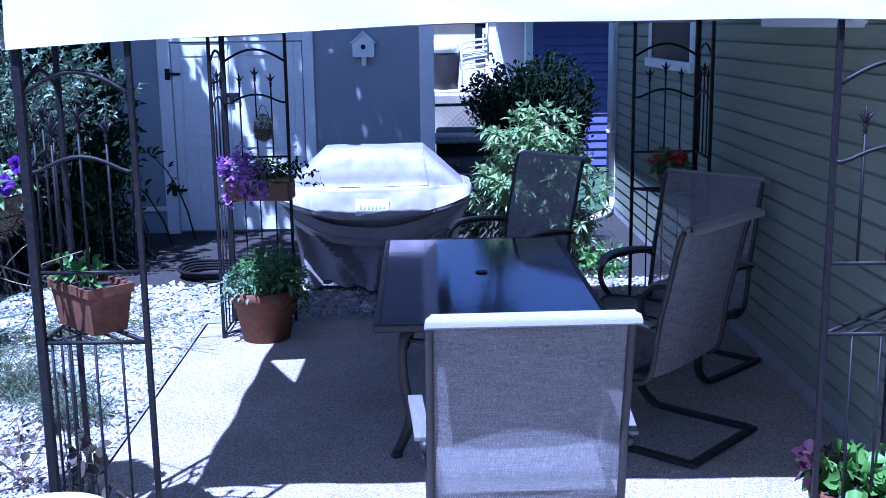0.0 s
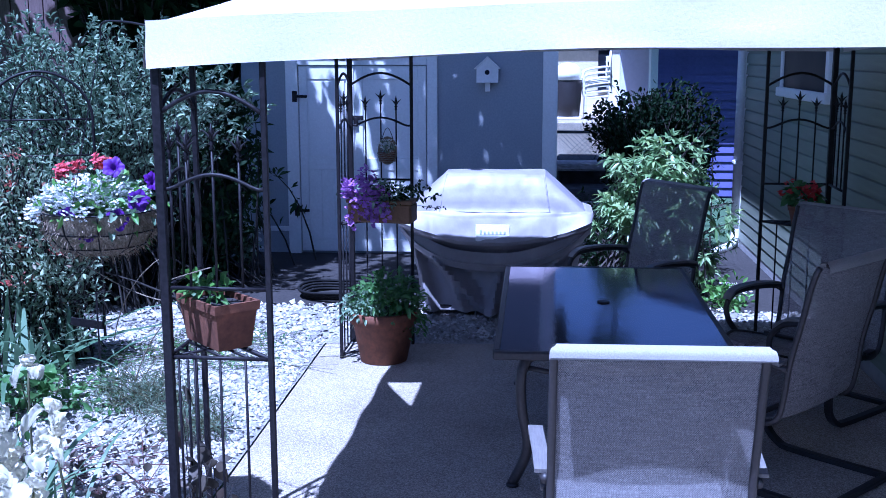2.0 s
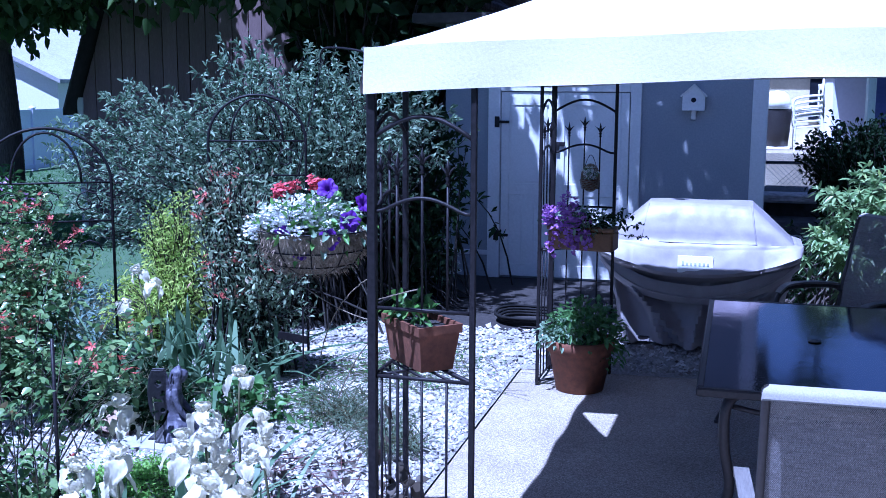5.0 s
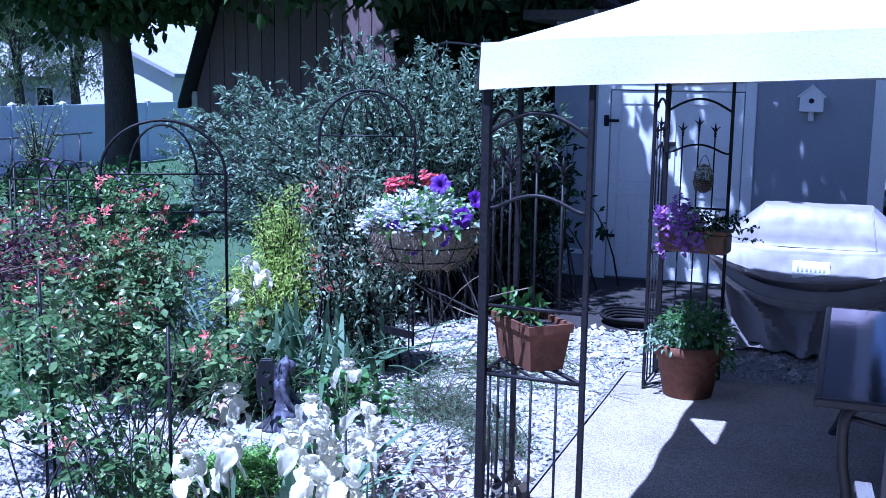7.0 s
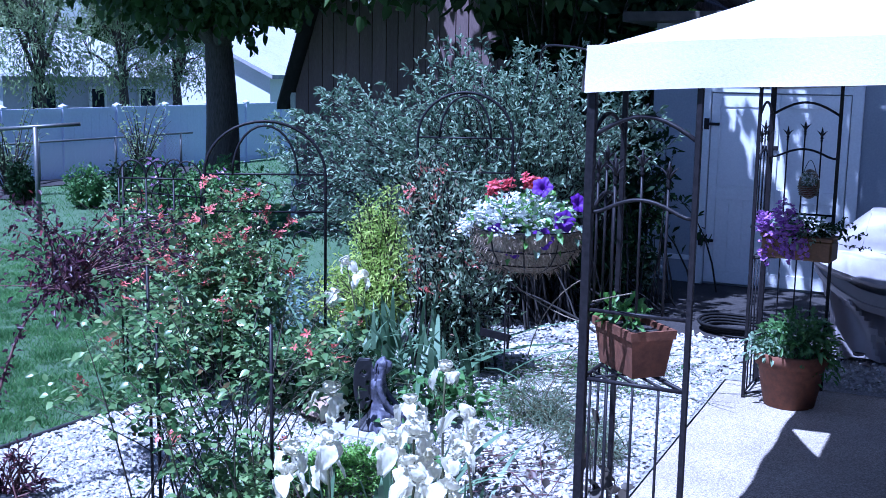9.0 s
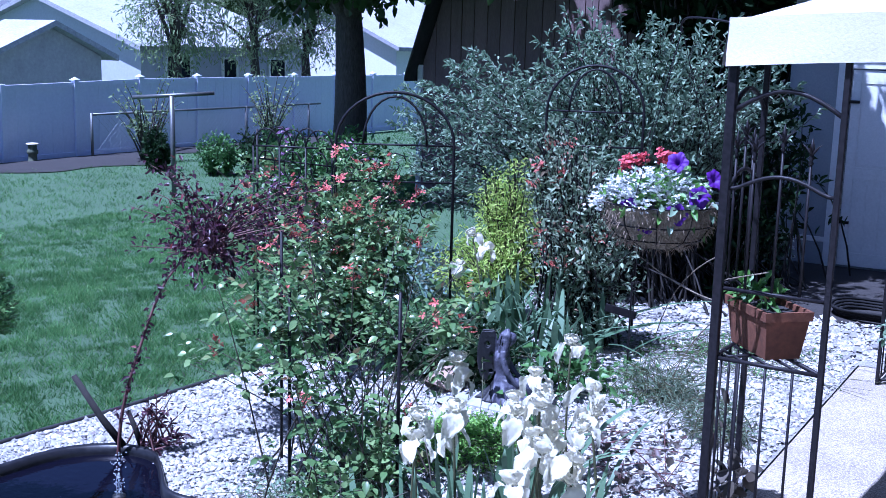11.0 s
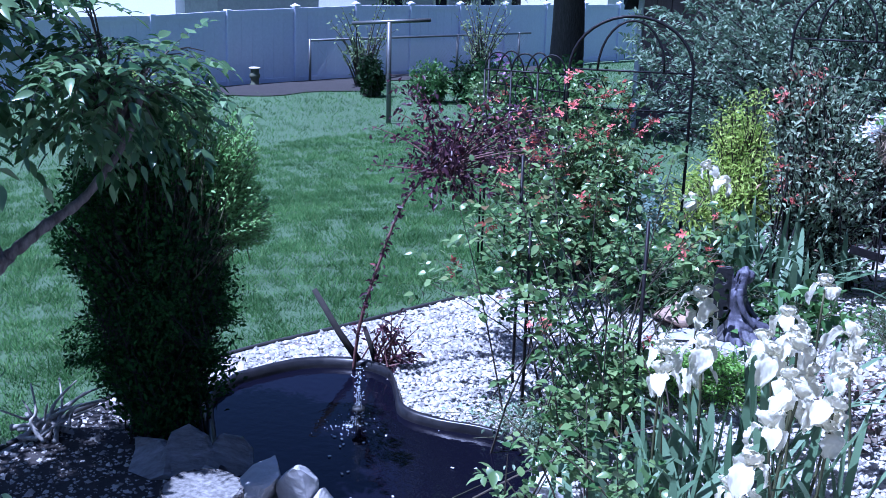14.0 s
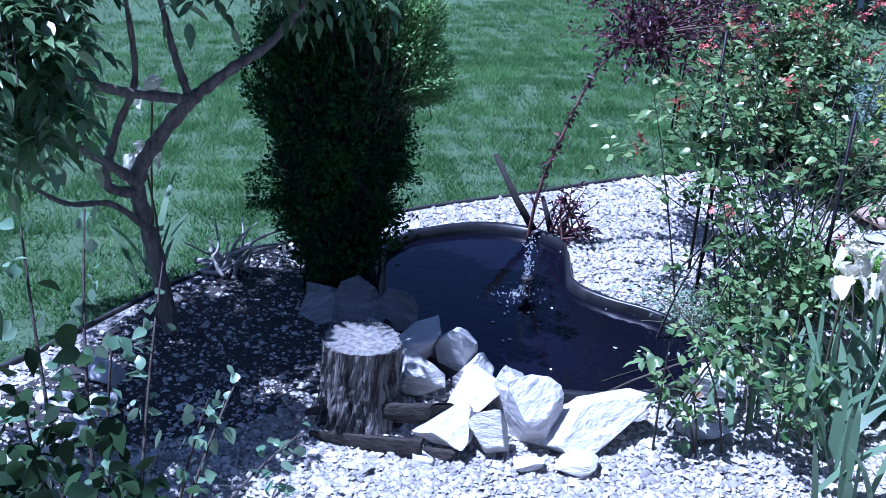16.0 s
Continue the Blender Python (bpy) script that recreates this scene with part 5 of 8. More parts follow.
    for q, rx, rz in (((0.07, -0.03, 0.36), 60, 10), ((0.2, -0.12, 0.24), 75, 30), ((0.02, -0.2, 0.13), 85, 0), ((-0.06, -0.2, 0.18), 80, -15), ((-0.2, 0.02, 0.27), 50, -60), ((0.13, -0.17, 0.17), 80, 20), ((0.22, 0.0, 0.3), 60, 60)):
        part("petunia", pet, None, b, "deep violet petunia", m=pose(*q, rx, 0, rz) @ Matrix.Scale(0.84, 4))
    return b


hanging_basket()
arm = thing("basket_hook", "black metal hook arm on the gazebo corner", "hook")
part("rod", tube_geo(smooth_line([(-1.52, 3.93, 2.15), (-1.62, 4.0, 2.165), (-1.73, 4.08, 2.17), (-1.77, 4.12, 2.15), (-1.775, 4.13, 2.12)], 5), 0.0045, 6), "black_metal", arm, smooth=True)

tub = thing("white_tub", "upturned round white plastic tub on the patio edge", "tub", pose(-1.33, 3.35, 0))
part("shell", lathe_geo([(0.27, 0), (0.265, 0.02), (0.235, 0.44), (0.22, 0.47), (0.15, 0.482), (0.01, 0.485)], 40), "plastic_white", tub, smooth=True)
M["hose_black"] = surface("hose_black", (0.004, 0.004, 0.005), (0.012, 0.012, 0.013), 40, 0.7, bump=0.2, spec=0.2)
hose = thing("garden_hose", "coil of dark garden hose beside the shed", "hose", pose(-1.75, 9.0, 0.03))
for k in range(4):
    part("coil", tube_geo([((0.30 + 0.02 * k) * math.cos(a), (0.24 + 0.02 * k) * math.sin(a), 0.02 * k + 0.008 * math.sin(3 * a)) for a in np.linspace(0, 6.2832, 30)], 0.012, 6), "hose_black", hose, smooth=True)


vine = thing("dry_vine", "dry twining vine with a few dark leaves on the trellis", "vine")
gv = np.random.default_rng(59)
vl = shoots_to((-1.48, 4.1, 0.02), 0.05, np.array([(-1.5, 4.02, 0.75), (-1.42, 4.1, 0.6), (-1.36, 4.02, 0.5), (-1.55, 4.2, 0.7), (-1.3, 4.05, 0.35), (-1.47, 4.0, 0.4)]), gv, 0.1)
for one in vl:
    part("stem", stems_mesh("stem", one[None], 0.004, 0.0015, "dark_bark"), None, vine)
for a, b, c in (((-1.5, 3.96, 1.3), (-1.75, 4.15, 1.16), (-1.86, 4.3, 0.86)), ((-1.5, 3.96, 1.12), (-1.68, 4.1, 1.1), (-1.92, 4.22, 1.2)), ((-1.5, 3.96, 1.05), (-1.62, 4.05, 0.95), (-1.74, 4.2, 0.72)), ((-1.5, 3.95, 1.2), (-1.4, 3.9, 1.24), (-1.3, 3.88, 1.27))):
    part("stem", tube_geo(bez(a, b, c, 8), 0.0025, 5), "coir", vine, smooth=True)
pv, wv = along(vl, 8, gv, 0.45)
part("foliage", round_leaves("foliage", pv + gv.normal(0, 0.03, pv.shape), gv.normal(0, 0.7, wv.shape), 0.07, 0.7, "leaf_litter", gv, 0.2, 0.3, 0.3), None, vine)
# ---- garden: pond, rocks, stump ----
def pond():
    p = thing("garden_pond", "black preformed garden pond with rolled rim, set in gravel", "pond")
    n = len(pond_pts)
    c = sum(pond_pts, Vector()) / n
    rings = [(1.035, 0.0), (1.03, 0.045), (1.0, 0.06), (0.965, 0.05), (0.95, 0.02), (0.93, -0.12), (0.9, -0.13), (0.86, -0.34), (0.02, -0.36)]
    v = []
    for s, z in rings:
        for q in pond_pts:
            d = q - c
            d = d * (1 - (1 - s) * 0.62 / max(d.length, 0.3)) if s > 0.5 else d * s
            v.append((c.x + d.x, c.y + d.y, z))
    f = [(i * n + j, i * n + (j + 1) % n, (i + 1) * n + (j + 1) % n, (i + 1) * n + j) for i in range(len(rings) - 1) for j in range(n)]
    part("shell", (v, f), "liner", p, smooth=True)
    part("water", ([(c.x + (q - c).x * 0.955, c.y + (q - c).y * 0.955, 0.012) for q in pond_pts], [tuple(range(n))]), "water", p, "dark still water")
    pump = part("fountain_head", moved(lathe_geo([(0.03, -0.2), (0.03, -0.02), (0.012, 0.0), (0.012, 0.05), (0.028, 0.06), (0.028, 0.075), (0.004, 0.08)], 14), pose(-3.78, 3.06, 0.02)), "edging", p, smooth=True)
    g = np.random.default_rng(61)
    for k in range(3):
        a = g.uniform(0, 6.28)
        r, h = g.uniform(0.008, 0.025), g.uniform(0.08, 0.14)
        o = Vector((-3.78, 3.06, 0.09))
        e = Vector((-3.78 + r * math.cos(a), 3.06 + r * math.sin(a), 0.015))
        top = (o + e) / 2 + Vector((0, 0, 2 * h))
        pts = bez(o, top, e, 10)
        part("water_jet", tube_geo(pts, [0.0008] * 10, 4), "water_drop", pump, "thin jet of splashing water")
    drops = []
    for k in range(260):
        a, r = g.uniform(0, 6.28), abs(g.normal(0, 0.018 if k < 170 else 0.09))
        z = 0.018 + 0.27 * g.uniform(0, 1) ** 1.3 if k < 170 else 0.018
        drops.append(moved(box_geo(-0.0022, -0.0022, -0.0018, 0.0022, 0.0022, 0.0018, 0.0006), pose(-3.78 + r * math.cos(a), 3.06 + r * math.sin(a) - (0.05 if k > 170 else 0), z, *g.uniform(0, 90, 3))))
    tagged(part("droplets", join_geo(*drops), "water_drop", pump), kind="stuff")
    fl = []
    for k in range(16):
        q = (g.uniform(-3.9, -2.95), g.uniform(2.55, 3.1), 0.016)
        fl.append(moved(box_geo(-0.007, -0.004, 0, 0.007, 0.004, 0.002), pose(*q, 0, 0, g.uniform(0, 180))))
    tagged(part("floating_petals", join_geo(*fl), "petal_white", p, "fallen pale petals on the water"), kind="stuff")


m = bpy.data.materials.new("water")
m.use_nodes = True
b = m.node_tree.nodes["Principled BSDF"]
b.inputs["Base Color"].default_value, b.inputs["Roughness"].default_value = (0.003, 0.003, 0.007, 1), 0.03
b.inputs["Specular IOR Level"].default_value = 0.14
# violet-blue of the reflected sky is put into the reflection tint
b.inputs["Specular Tint"].default_value = (0.7, 0.6, 1.0, 1)
bumped(m.node_tree, b, noise_tex(m.node_tree, 22, 2), 0.12, 0.01)
M["water"] = m
m = bpy.data.materials.new("water_drop")
m.use_nodes = True
b = m.node_tree.nodes["Principled BSDF"]
b.inputs["Base Color"].default_value, b.inputs["Roughness"].default_value = (0.75, 0.78, 0.82, 1), 0.1
b.inputs["Transmission Weight"].default_value, b.inputs["IOR"].default_value = 0.35, 1.33
M["water_drop"] = m
pond()


def rock(x, y, sx, sy, sz, rz, mat, label, seed, tilt=0):
    """An angular stone: a cut ball with flat facets."""
    g = np.random.default_rng(seed)
    bm = bmesh.new()
    bmesh.ops.create_icosphere(bm, subdivisions=4, radius=1.0)
    cuts = unit(g.normal(0, 1, (13, 3)))
    lim = g.uniform(0.36, 0.66, 13)
    for vv in bm.verts:
        q = np.array(vv.co)
        for c, l in zip(cuts, lim):
            d = q @ c
            if d > l:
                q = q - c * (d - l)
        q = q + 0.02 * np.array(noise.noise_vector(Vector(q * 2.2) + Vector((seed, 0, 0)))) + 0.012 * math.sin(q[2] * 26 + 3 * q[0] + seed) * np.array([q[0], q[1], 0])
        vv.co = Vector((q[0] * sx * 1.2, q[1] * sy * 1.2, q[2] * sz * 1.2))
    me = bpy.data.meshes.new("rock")
    bm.to_mesh(me)
    bm.free()
    me.materials.append(M[mat])
    ob = new("rock", me)
    ob.matrix_basis = pose(x, y, sz * 0.62, tilt, 0, rz)
    return tagged(ob, label, "rock", "rocks round the pond")


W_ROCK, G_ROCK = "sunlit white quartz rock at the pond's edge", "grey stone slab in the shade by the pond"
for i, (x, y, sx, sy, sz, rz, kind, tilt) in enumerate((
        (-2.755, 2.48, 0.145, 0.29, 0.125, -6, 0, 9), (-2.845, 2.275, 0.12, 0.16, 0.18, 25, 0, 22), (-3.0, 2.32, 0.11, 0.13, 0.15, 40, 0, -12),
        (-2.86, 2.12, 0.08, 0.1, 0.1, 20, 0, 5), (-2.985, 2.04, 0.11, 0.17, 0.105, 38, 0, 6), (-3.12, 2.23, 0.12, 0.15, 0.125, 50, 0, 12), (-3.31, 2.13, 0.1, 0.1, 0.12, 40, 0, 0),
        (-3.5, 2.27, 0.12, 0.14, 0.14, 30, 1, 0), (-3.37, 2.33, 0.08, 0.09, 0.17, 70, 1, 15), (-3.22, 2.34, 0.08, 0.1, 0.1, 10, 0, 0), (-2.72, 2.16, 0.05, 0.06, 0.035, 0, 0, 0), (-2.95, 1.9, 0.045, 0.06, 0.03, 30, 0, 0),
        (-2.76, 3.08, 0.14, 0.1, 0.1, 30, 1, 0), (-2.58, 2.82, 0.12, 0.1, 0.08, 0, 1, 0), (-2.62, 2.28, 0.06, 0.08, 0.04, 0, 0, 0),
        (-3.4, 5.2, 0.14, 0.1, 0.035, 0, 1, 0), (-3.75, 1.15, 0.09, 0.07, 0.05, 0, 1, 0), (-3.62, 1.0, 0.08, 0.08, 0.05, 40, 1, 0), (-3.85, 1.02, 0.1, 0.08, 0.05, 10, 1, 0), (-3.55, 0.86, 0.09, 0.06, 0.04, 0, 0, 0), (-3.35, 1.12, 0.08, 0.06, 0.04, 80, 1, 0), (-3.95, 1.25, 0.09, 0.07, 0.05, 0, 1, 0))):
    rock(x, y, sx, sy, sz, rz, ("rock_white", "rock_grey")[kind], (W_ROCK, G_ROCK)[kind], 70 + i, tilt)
# grey stone taken darker: the tree's shade over the slabs is in it
M["rock_slab_shaded"] = surface("rock_slab_shaded", (0.11, 0.11, 0.12), (0.27, 0.27, 0.29), 18, 0.75, bump=0.9, stretch=(1, 1, 3), coarse=4, vary=0.15, dist=0.02)


def slab_stone(x, y, w, h, rz, lean, roll, seed):
    """A flat split stone set on edge and leaning: an uneven many-cornered plate with chipped rims."""
    g = np.random.default_rng(seed)
    side, top = g.uniform(0.9, 1.1, 7), g.uniform(-0.35, 0.35)
    ring = [(-0.7 * w, 0), (0.75 * w, -0.01), (1.1 * w * side[0], 0.5 * h * side[1]), (0.8 * w * side[2], 0.8 * h), (top * w, h * side[3]), (-0.55 * w * side[4], 0.88 * h), (-1.05 * w * side[5], 0.42 * h)]
    n = len(ring)
    v = []
    for d, k in ((-0.03, 0.9), (-0.018, 1.0), (0.018, 1.0), (0.03, 0.88)):
        v += [(p * k, d + 0.006 * g.normal(), h * 0.5 + (q - h * 0.5) * k) for p, q in ring]
    f = [tuple(range(n)), tuple(range(4 * n - 1, 3 * n - 1, -1))] + [(r * n + i, r * n + (i + 1) % n, (r + 1) * n + (i + 1) % n, (r + 1) * n + i) for r in range(3) for i in range(n)]
    ob = new("stone_slab", mesh_data("stone_slab", (v, f), "rock_slab_shaded"))
    ob.matrix_basis = pose(x, y, -0.01, 0, 0, rz) @ pose(0, 0, 0, lean, roll, 0)
    return tagged(ob, "thin grey split stone leaning on edge by the pond", "rock", "rocks round the pond")


for q in ((-3.96, 2.13, 0.1, 0.19, 32, -38, -30, 301), (-3.87, 2.21, 0.1, 0.23, 45, -28, -4, 302), (-3.78, 2.31, 0.1, 0.21, 58, -34, 26, 303), (-3.72, 2.2, 0.07, 0.12, 50, -50, 8, 304)):
    slab_stone(*q)
M["rock_tan"] = surface("rock_tan", (0.26, 0.18, 0.13), (0.40, 0.30, 0.24), 12, 0.85, bump=0.5)
rock(-3.56, 5.42, 0.13, 0.11, 0.1, 0, "rock_tan", "rounded tan stone beside the statue", 96)


def stump():
    s = thing("tree_stump", "sawn tree stump with deep furrowed grey bark", "stump", pose(-3.28, 1.87, 0))
    n, rows_z = 180, [0.305 * i / 13 for i in range(14)]
    g = np.random.default_rng(81)
    fur = np.zeros(n)
    for k in range(30):
        c, w = g.integers(0, n), g.uniform(1.0, 2.8)
        d = np.minimum(np.abs(np.arange(n) - c), n - np.abs(np.arange(n) - c))
        fur -= g.uniform(0.008, 0.018) * np.exp(-(d / w) ** 2)
    v = []
    for i, z in enumerate(rows_z):
        sh = int(4 * math.sin(i * 0.55) + g.integers(-1, 2))
        for j in range(n):
            a = 2 * math.pi * j / n
            r = 0.137 + 0.022 * (1 - z / 0.31) ** 2 + np.roll(fur, sh)[j] * (1 if z < 0.26 else 0.45) + 0.006 * math.sin(3 * a) + g.normal(0, 0.0012) + 0.005 * noise.noise((math.cos(a) * 6, math.sin(a) * 6, z * 22))
            v.append((r * math.cos(a), r * math.sin(a), z))
    f = [(i * n + j, i * n + (j + 1) % n, (i + 1) * n + (j + 1) % n, (i + 1) * n + j) for i in range(len(rows_z) - 1) for j in range(n)]
    part("bark", (v, f), "bark", s)
    k = (len(rows_z) - 1) * n
    top = [(0.125 * x / math.hypot(x, y) * (1 + 0.02 * noise.noise((x * 20, y * 20, 5))), 0.125 * y / math.hypot(x, y) * (1 + 0.02 * noise.noise((x * 20, y * 20, 5))), 0.303 + 0.004 * noise.noise((x * 30, y * 30, 0))) for x, y, z in v[k:]] + [(0, 0, 0.306)]
    part("bark_rim", (v[k:] + top[:-1], [(j, (j + 1) % n, n + (j + 1) % n, n + j) for j in range(n)]), "bark", s)
    part("cut_face", (top, [(j, (j + 1) % n, n) for j in range(n)]), "cut_wood", s, "pale weathered sawn top")


stump()


def half_shell(name, label, pts, r, mat, open_dir, seed):
    """A curl of bark: an open half tube along points."""
    g = np.random.default_rng(seed)
    v, k, n = [], len(pts), 12
    for i, p in enumerate(pts):
        for sgn, rr in ((1, r[i]), (0, r[i] * 0.84)):
            for j in range(n):
                a = math.radians(open_dir - 110 + 220 * j / (n - 1))
                q = rr * (1 + 0.05 * math.sin(5 * a + i))
                v.append((p[0] + q * math.cos(a) * 0.55, p[1] + q * math.cos(a) * 0.83, p[2] + q * math.sin(a)))
    m2 = 2 * n
    f = []
    for i in range(k - 1):
        for j in range(n - 1):
            f.append((i * m2 + j, i * m2 + j + 1, (i + 1) * m2 + j + 1, (i + 1) * m2 + j))
            f.append((i * m2 + n + j, (i + 1) * m2 + n + j, (i + 1) * m2 + n + j + 1, i * m2 + n + j + 1))
        for j in (0, n - 1):
            f.append((i * m2 + j, (i + 1) * m2 + j, (i + 1) * m2 + n + j, i * m2 + n + j))
    ob = thing(name, label, "bark", geo=(v, f), mat=mat, smooth=True)
    return ob


M["rotten_bark"] = surface("rotten_bark", (0.01, 0.0085, 0.008), (0.05, 0.04, 0.036), 26, 0.9, bump=0.9, stretch=(1, 1, 2), dist=0.012)
half_shell("bark_curl", "dark curled slab of dead bark lying by the stump", [(-3.3, 1.70, 0.05), (-3.2, 1.82, 0.075), (-3.09, 1.92, 0.08), (-3.0, 2.02, 0.095)], [0.03, 0.045, 0.055, 0.06], "rotten_bark", 80, 3)
half_shell("bark_curl", "dark curled slab of dead bark lying by the stump", [(-3.22, 1.66, 0.03), (-3.07, 1.78, 0.04), (-2.9, 1.93, 0.055)], [0.022, 0.042, 0.065], "rotten_bark", 250, 4)


M["driftwood"] = surface("driftwood", (0.17, 0.16, 0.15), (0.46, 0.44, 0.41), 26, 0.85, bump=0.8, stretch=(2, 2, 0.4))


def roots():
    r = thing("driftwood_root", "weathered grey root stub with broken prongs", "root")
    g = np.random.default_rng(91)
    o = Vector((-4.62, 1.98, 0.02))
    for k in range(16):
        d = Vector((g.normal(0.02, 0.12), g.normal(0.08, 0.13), g.uniform(0.06, 0.22)))
        foot = o + Vector((g.normal(0, 0.06), g.normal(0, 0.06), 0))
        s = smooth_line([foot] + [foot + (o + d - foot) * q + Vector(g.normal(0, 0.02, 3)) for q in (0.3, 0.6, 1.0)], 4)
        part("prong", tube_geo(s, [(0.013 - 0.010 * i / (len(s) - 1)) * (1 + 0.25 * math.sin(i * 2.1 + k)) for i in range(len(s))], 6), "driftwood", r, smooth=True)
    return r


roots()


def statue():
    """A winged garden figure seated sideways, leaning on one arm, its skirt spread over the ground, as one plain shape."""
    g = []
    # skirt: low and long, with deep folds running out to an uneven hem
    n, rows_s = 90, [(0.0, 1.0), (0.008, 1.01), (0.02, 0.9), (0.045, 0.7), (0.075, 0.5), (0.1, 0.38), (0.13, 0.31)]
    v = []
    for z, r in rows_s:
        k = max(0.0, 1 - z / 0.11)
        for j in range(n):
            t = 2 * math.pi * j / n
            far = 0.5 + 0.5 * math.cos(t)
            q = r * (0.105 + 0.085 * far ** 1.5) * (1 + 0.16 * k * math.sin(8 * t + 6 * z) + 0.1 * k * math.sin(13 * t + 1) + 0.05 * k * math.sin(23 * t))
            v.append((q * math.cos(t) * 1.05 - 0.01, q * math.sin(t) * 0.85, z + 0.03 * far * k * r * (1 - r)))
    f = [(i * n + j, i * n + (j + 1) % n, (i + 1) * n + (j + 1) % n, (i + 1) * n + j) for i in range(len(rows_s) - 1) for j in range(n)]
    f += [tuple(reversed(range(n))), tuple((len(rows_s) - 1) * n + j for j in range(n))]
    g.append((v, f))
    # trunk, neck, small bent head
    g.append(tube_geo(smooth_line([(0.0, 0, 0.1), (-0.006, 0, 0.16), (-0.012, 0, 0.21), (-0.004, 0, 0.245), (0.006, 0, 0.275), (0.014, 0, 0.3)], 4), [0.04, 0.039, 0.037, 0.036, 0.036, 0.038, 0.04, 0.043, 0.046, 0.047, 0.046, 0.042, 0.036, 0.027, 0.019, 0.015, 0.014, 0.013, 0.013, 0.013, 0.013], 16))
    g.append(moved(lathe_geo([(0.004, 0), (0.02, 0.01), (0.028, 0.032), (0.028, 0.052), (0.018, 0.07), (0.003, 0.076)], 16), pose(0.016, 0, 0.286, 0, 24, 0)))
    # rough locks of hair over crown, back and shoulder
    rg = np.random.default_rng(8)
    for k in range(26):
        a = rg.uniform(1.0, 5.3)
        dx, dy = math.cos(a), math.sin(a)
        s = smooth_line([(0.016, 0, 0.368), (0.014 + 0.03 * dx, 0.03 * dy, 0.345), (0.008 + 0.036 * dx, 0.037 * dy, 0.31), (-0.004 + 0.04 * dx + rg.normal(0, 0.008), 0.044 * dy + rg.normal(0, 0.006), rg.uniform(0.22, 0.27))], 4)
        m = len(s)
        g.append(tube_geo(s, [0.0095 * (1 - 0.6 * i / (m - 1)) * (1 + 0.25 * math.sin(i * 1.9 + k)) for i in range(m)], 5))
    # one arm straight down to the ground, one across the lap; folded legs under the cloth
    g.append(tube_geo(smooth_line([(0.0, -0.04, 0.262), (0.006, -0.056, 0.21), (0.03, -0.062, 0.155), (0.085, -0.06, 0.09)], 4), [0.018] * 5 + [0.0155] * 4 + [0.012] * 4, 9))
    g.append(tube_geo(smooth_line([(0.0, 0.04, 0.262), (0.012, 0.056, 0.2), (0.05, 0.05, 0.14), (0.1, 0.02, 0.1)], 4), [0.018] * 5 + [0.0155] * 4 + [0.012] * 4, 9))
    g.append(tube_geo(smooth_line([(0.0, 0.0, 0.085), (0.07, -0.02, 0.07), (0.13, 0.01, 0.05), (0.17, 0.03, 0.02)], 4), [0.05] * 5 + [0.042] * 4 + [0.026] * 4, 10))
    body = join_geo(*g)
    # a pair of thick wings behind, pierced by small round holes
    wings = []
    for sy in (-1, 1):
        nr, ns = 40, 9
        holes = ((0.055, 0.19, 0.012), (0.075, 0.105, 0.009), (0.035, 0.05, 0.009), (0.03, 0.14, 0.007))
        wv, keep, wf = [], {}, []
        for i in range(nr):
            for j in range(ns * 3):
                zz = 0.26 * i / (nr - 1)
                half = 0.048 * math.sqrt(max(0.0, 1 - ((zz - 0.14) / 0.145) ** 2)) + 0.004
                u = 0.055 + half * (2 * j / (ns * 3 - 1) - 1)
                keep[i, j] = all((u - a) ** 2 + (zz - b) ** 2 > c * c for a, b, c in holes)
                wv.append((-0.03 - u, 0.012 * sy + 0.12 * u * sy, 0.1 + zz))
        m = ns * 3
        k0 = len(wv)
        wv += [(x - 0.002, y + 0.009, z) for x, y, z in wv]
        edge = set()
        for i in range(nr - 1):
            for j in range(m - 1):
                q = [(i, j), (i, j + 1), (i + 1, j + 1), (i + 1, j)]
                if all(keep[c] for c in q):
                    e = [a * m + b for a, b in q]
                    wf += [tuple(e), tuple(k0 + c for c in reversed(e))]
                    edge.update(zip(e, e[1:] + e[:1]))
        wf += [(b, a, k0 + a, k0 + b) for a, b in edge if (b, a) not in edge]
        wings.append((wv, wf))
    ob = thing("garden_statue", "weathered violet-grey garden statue of a seated winged figure", "statue", pose(-3.17, 5.4, 0.026, 0, 0, 22) @ Matrix.Scale(1.12, 4), geo=join_geo(body, *wings), mat="statue", smooth=True)
    fuse = ob.modifiers.new("fuse", "REMESH")
    fuse.mode, fuse.voxel_size, fuse.use_smooth_shade = "VOXEL", 0.0035, True
    return ob


# the shade on the wings is put into the colour, near black by position
st = M["statue"].node_tree
st_p = st.nodes["Principled BSDF"]
st_at = st.nodes.new("ShaderNodeTexCoord")
st_x = st.nodes.new("ShaderNodeSeparateXYZ")
st.links.new(st_at.outputs["Object"], st_x.inputs[0])
st_k = st.nodes.new("ShaderNodeMath")
st_k.operation, st_k.inputs[1].default_value = "ADD", 0.048
st.links.new(st_x.outputs[0], st_k.inputs[0])
st_edge = ramp(st, st_k.outputs[0], (1, 1, 1), (0, 0, 0), 0.0, 0.004)
st.links.new(mixc(st, st_edge, st_p.inputs["Base Color"].links[0].from_socket, (0.008, 0.008, 0.012)), st_p.inputs["Base Color"])
statue()
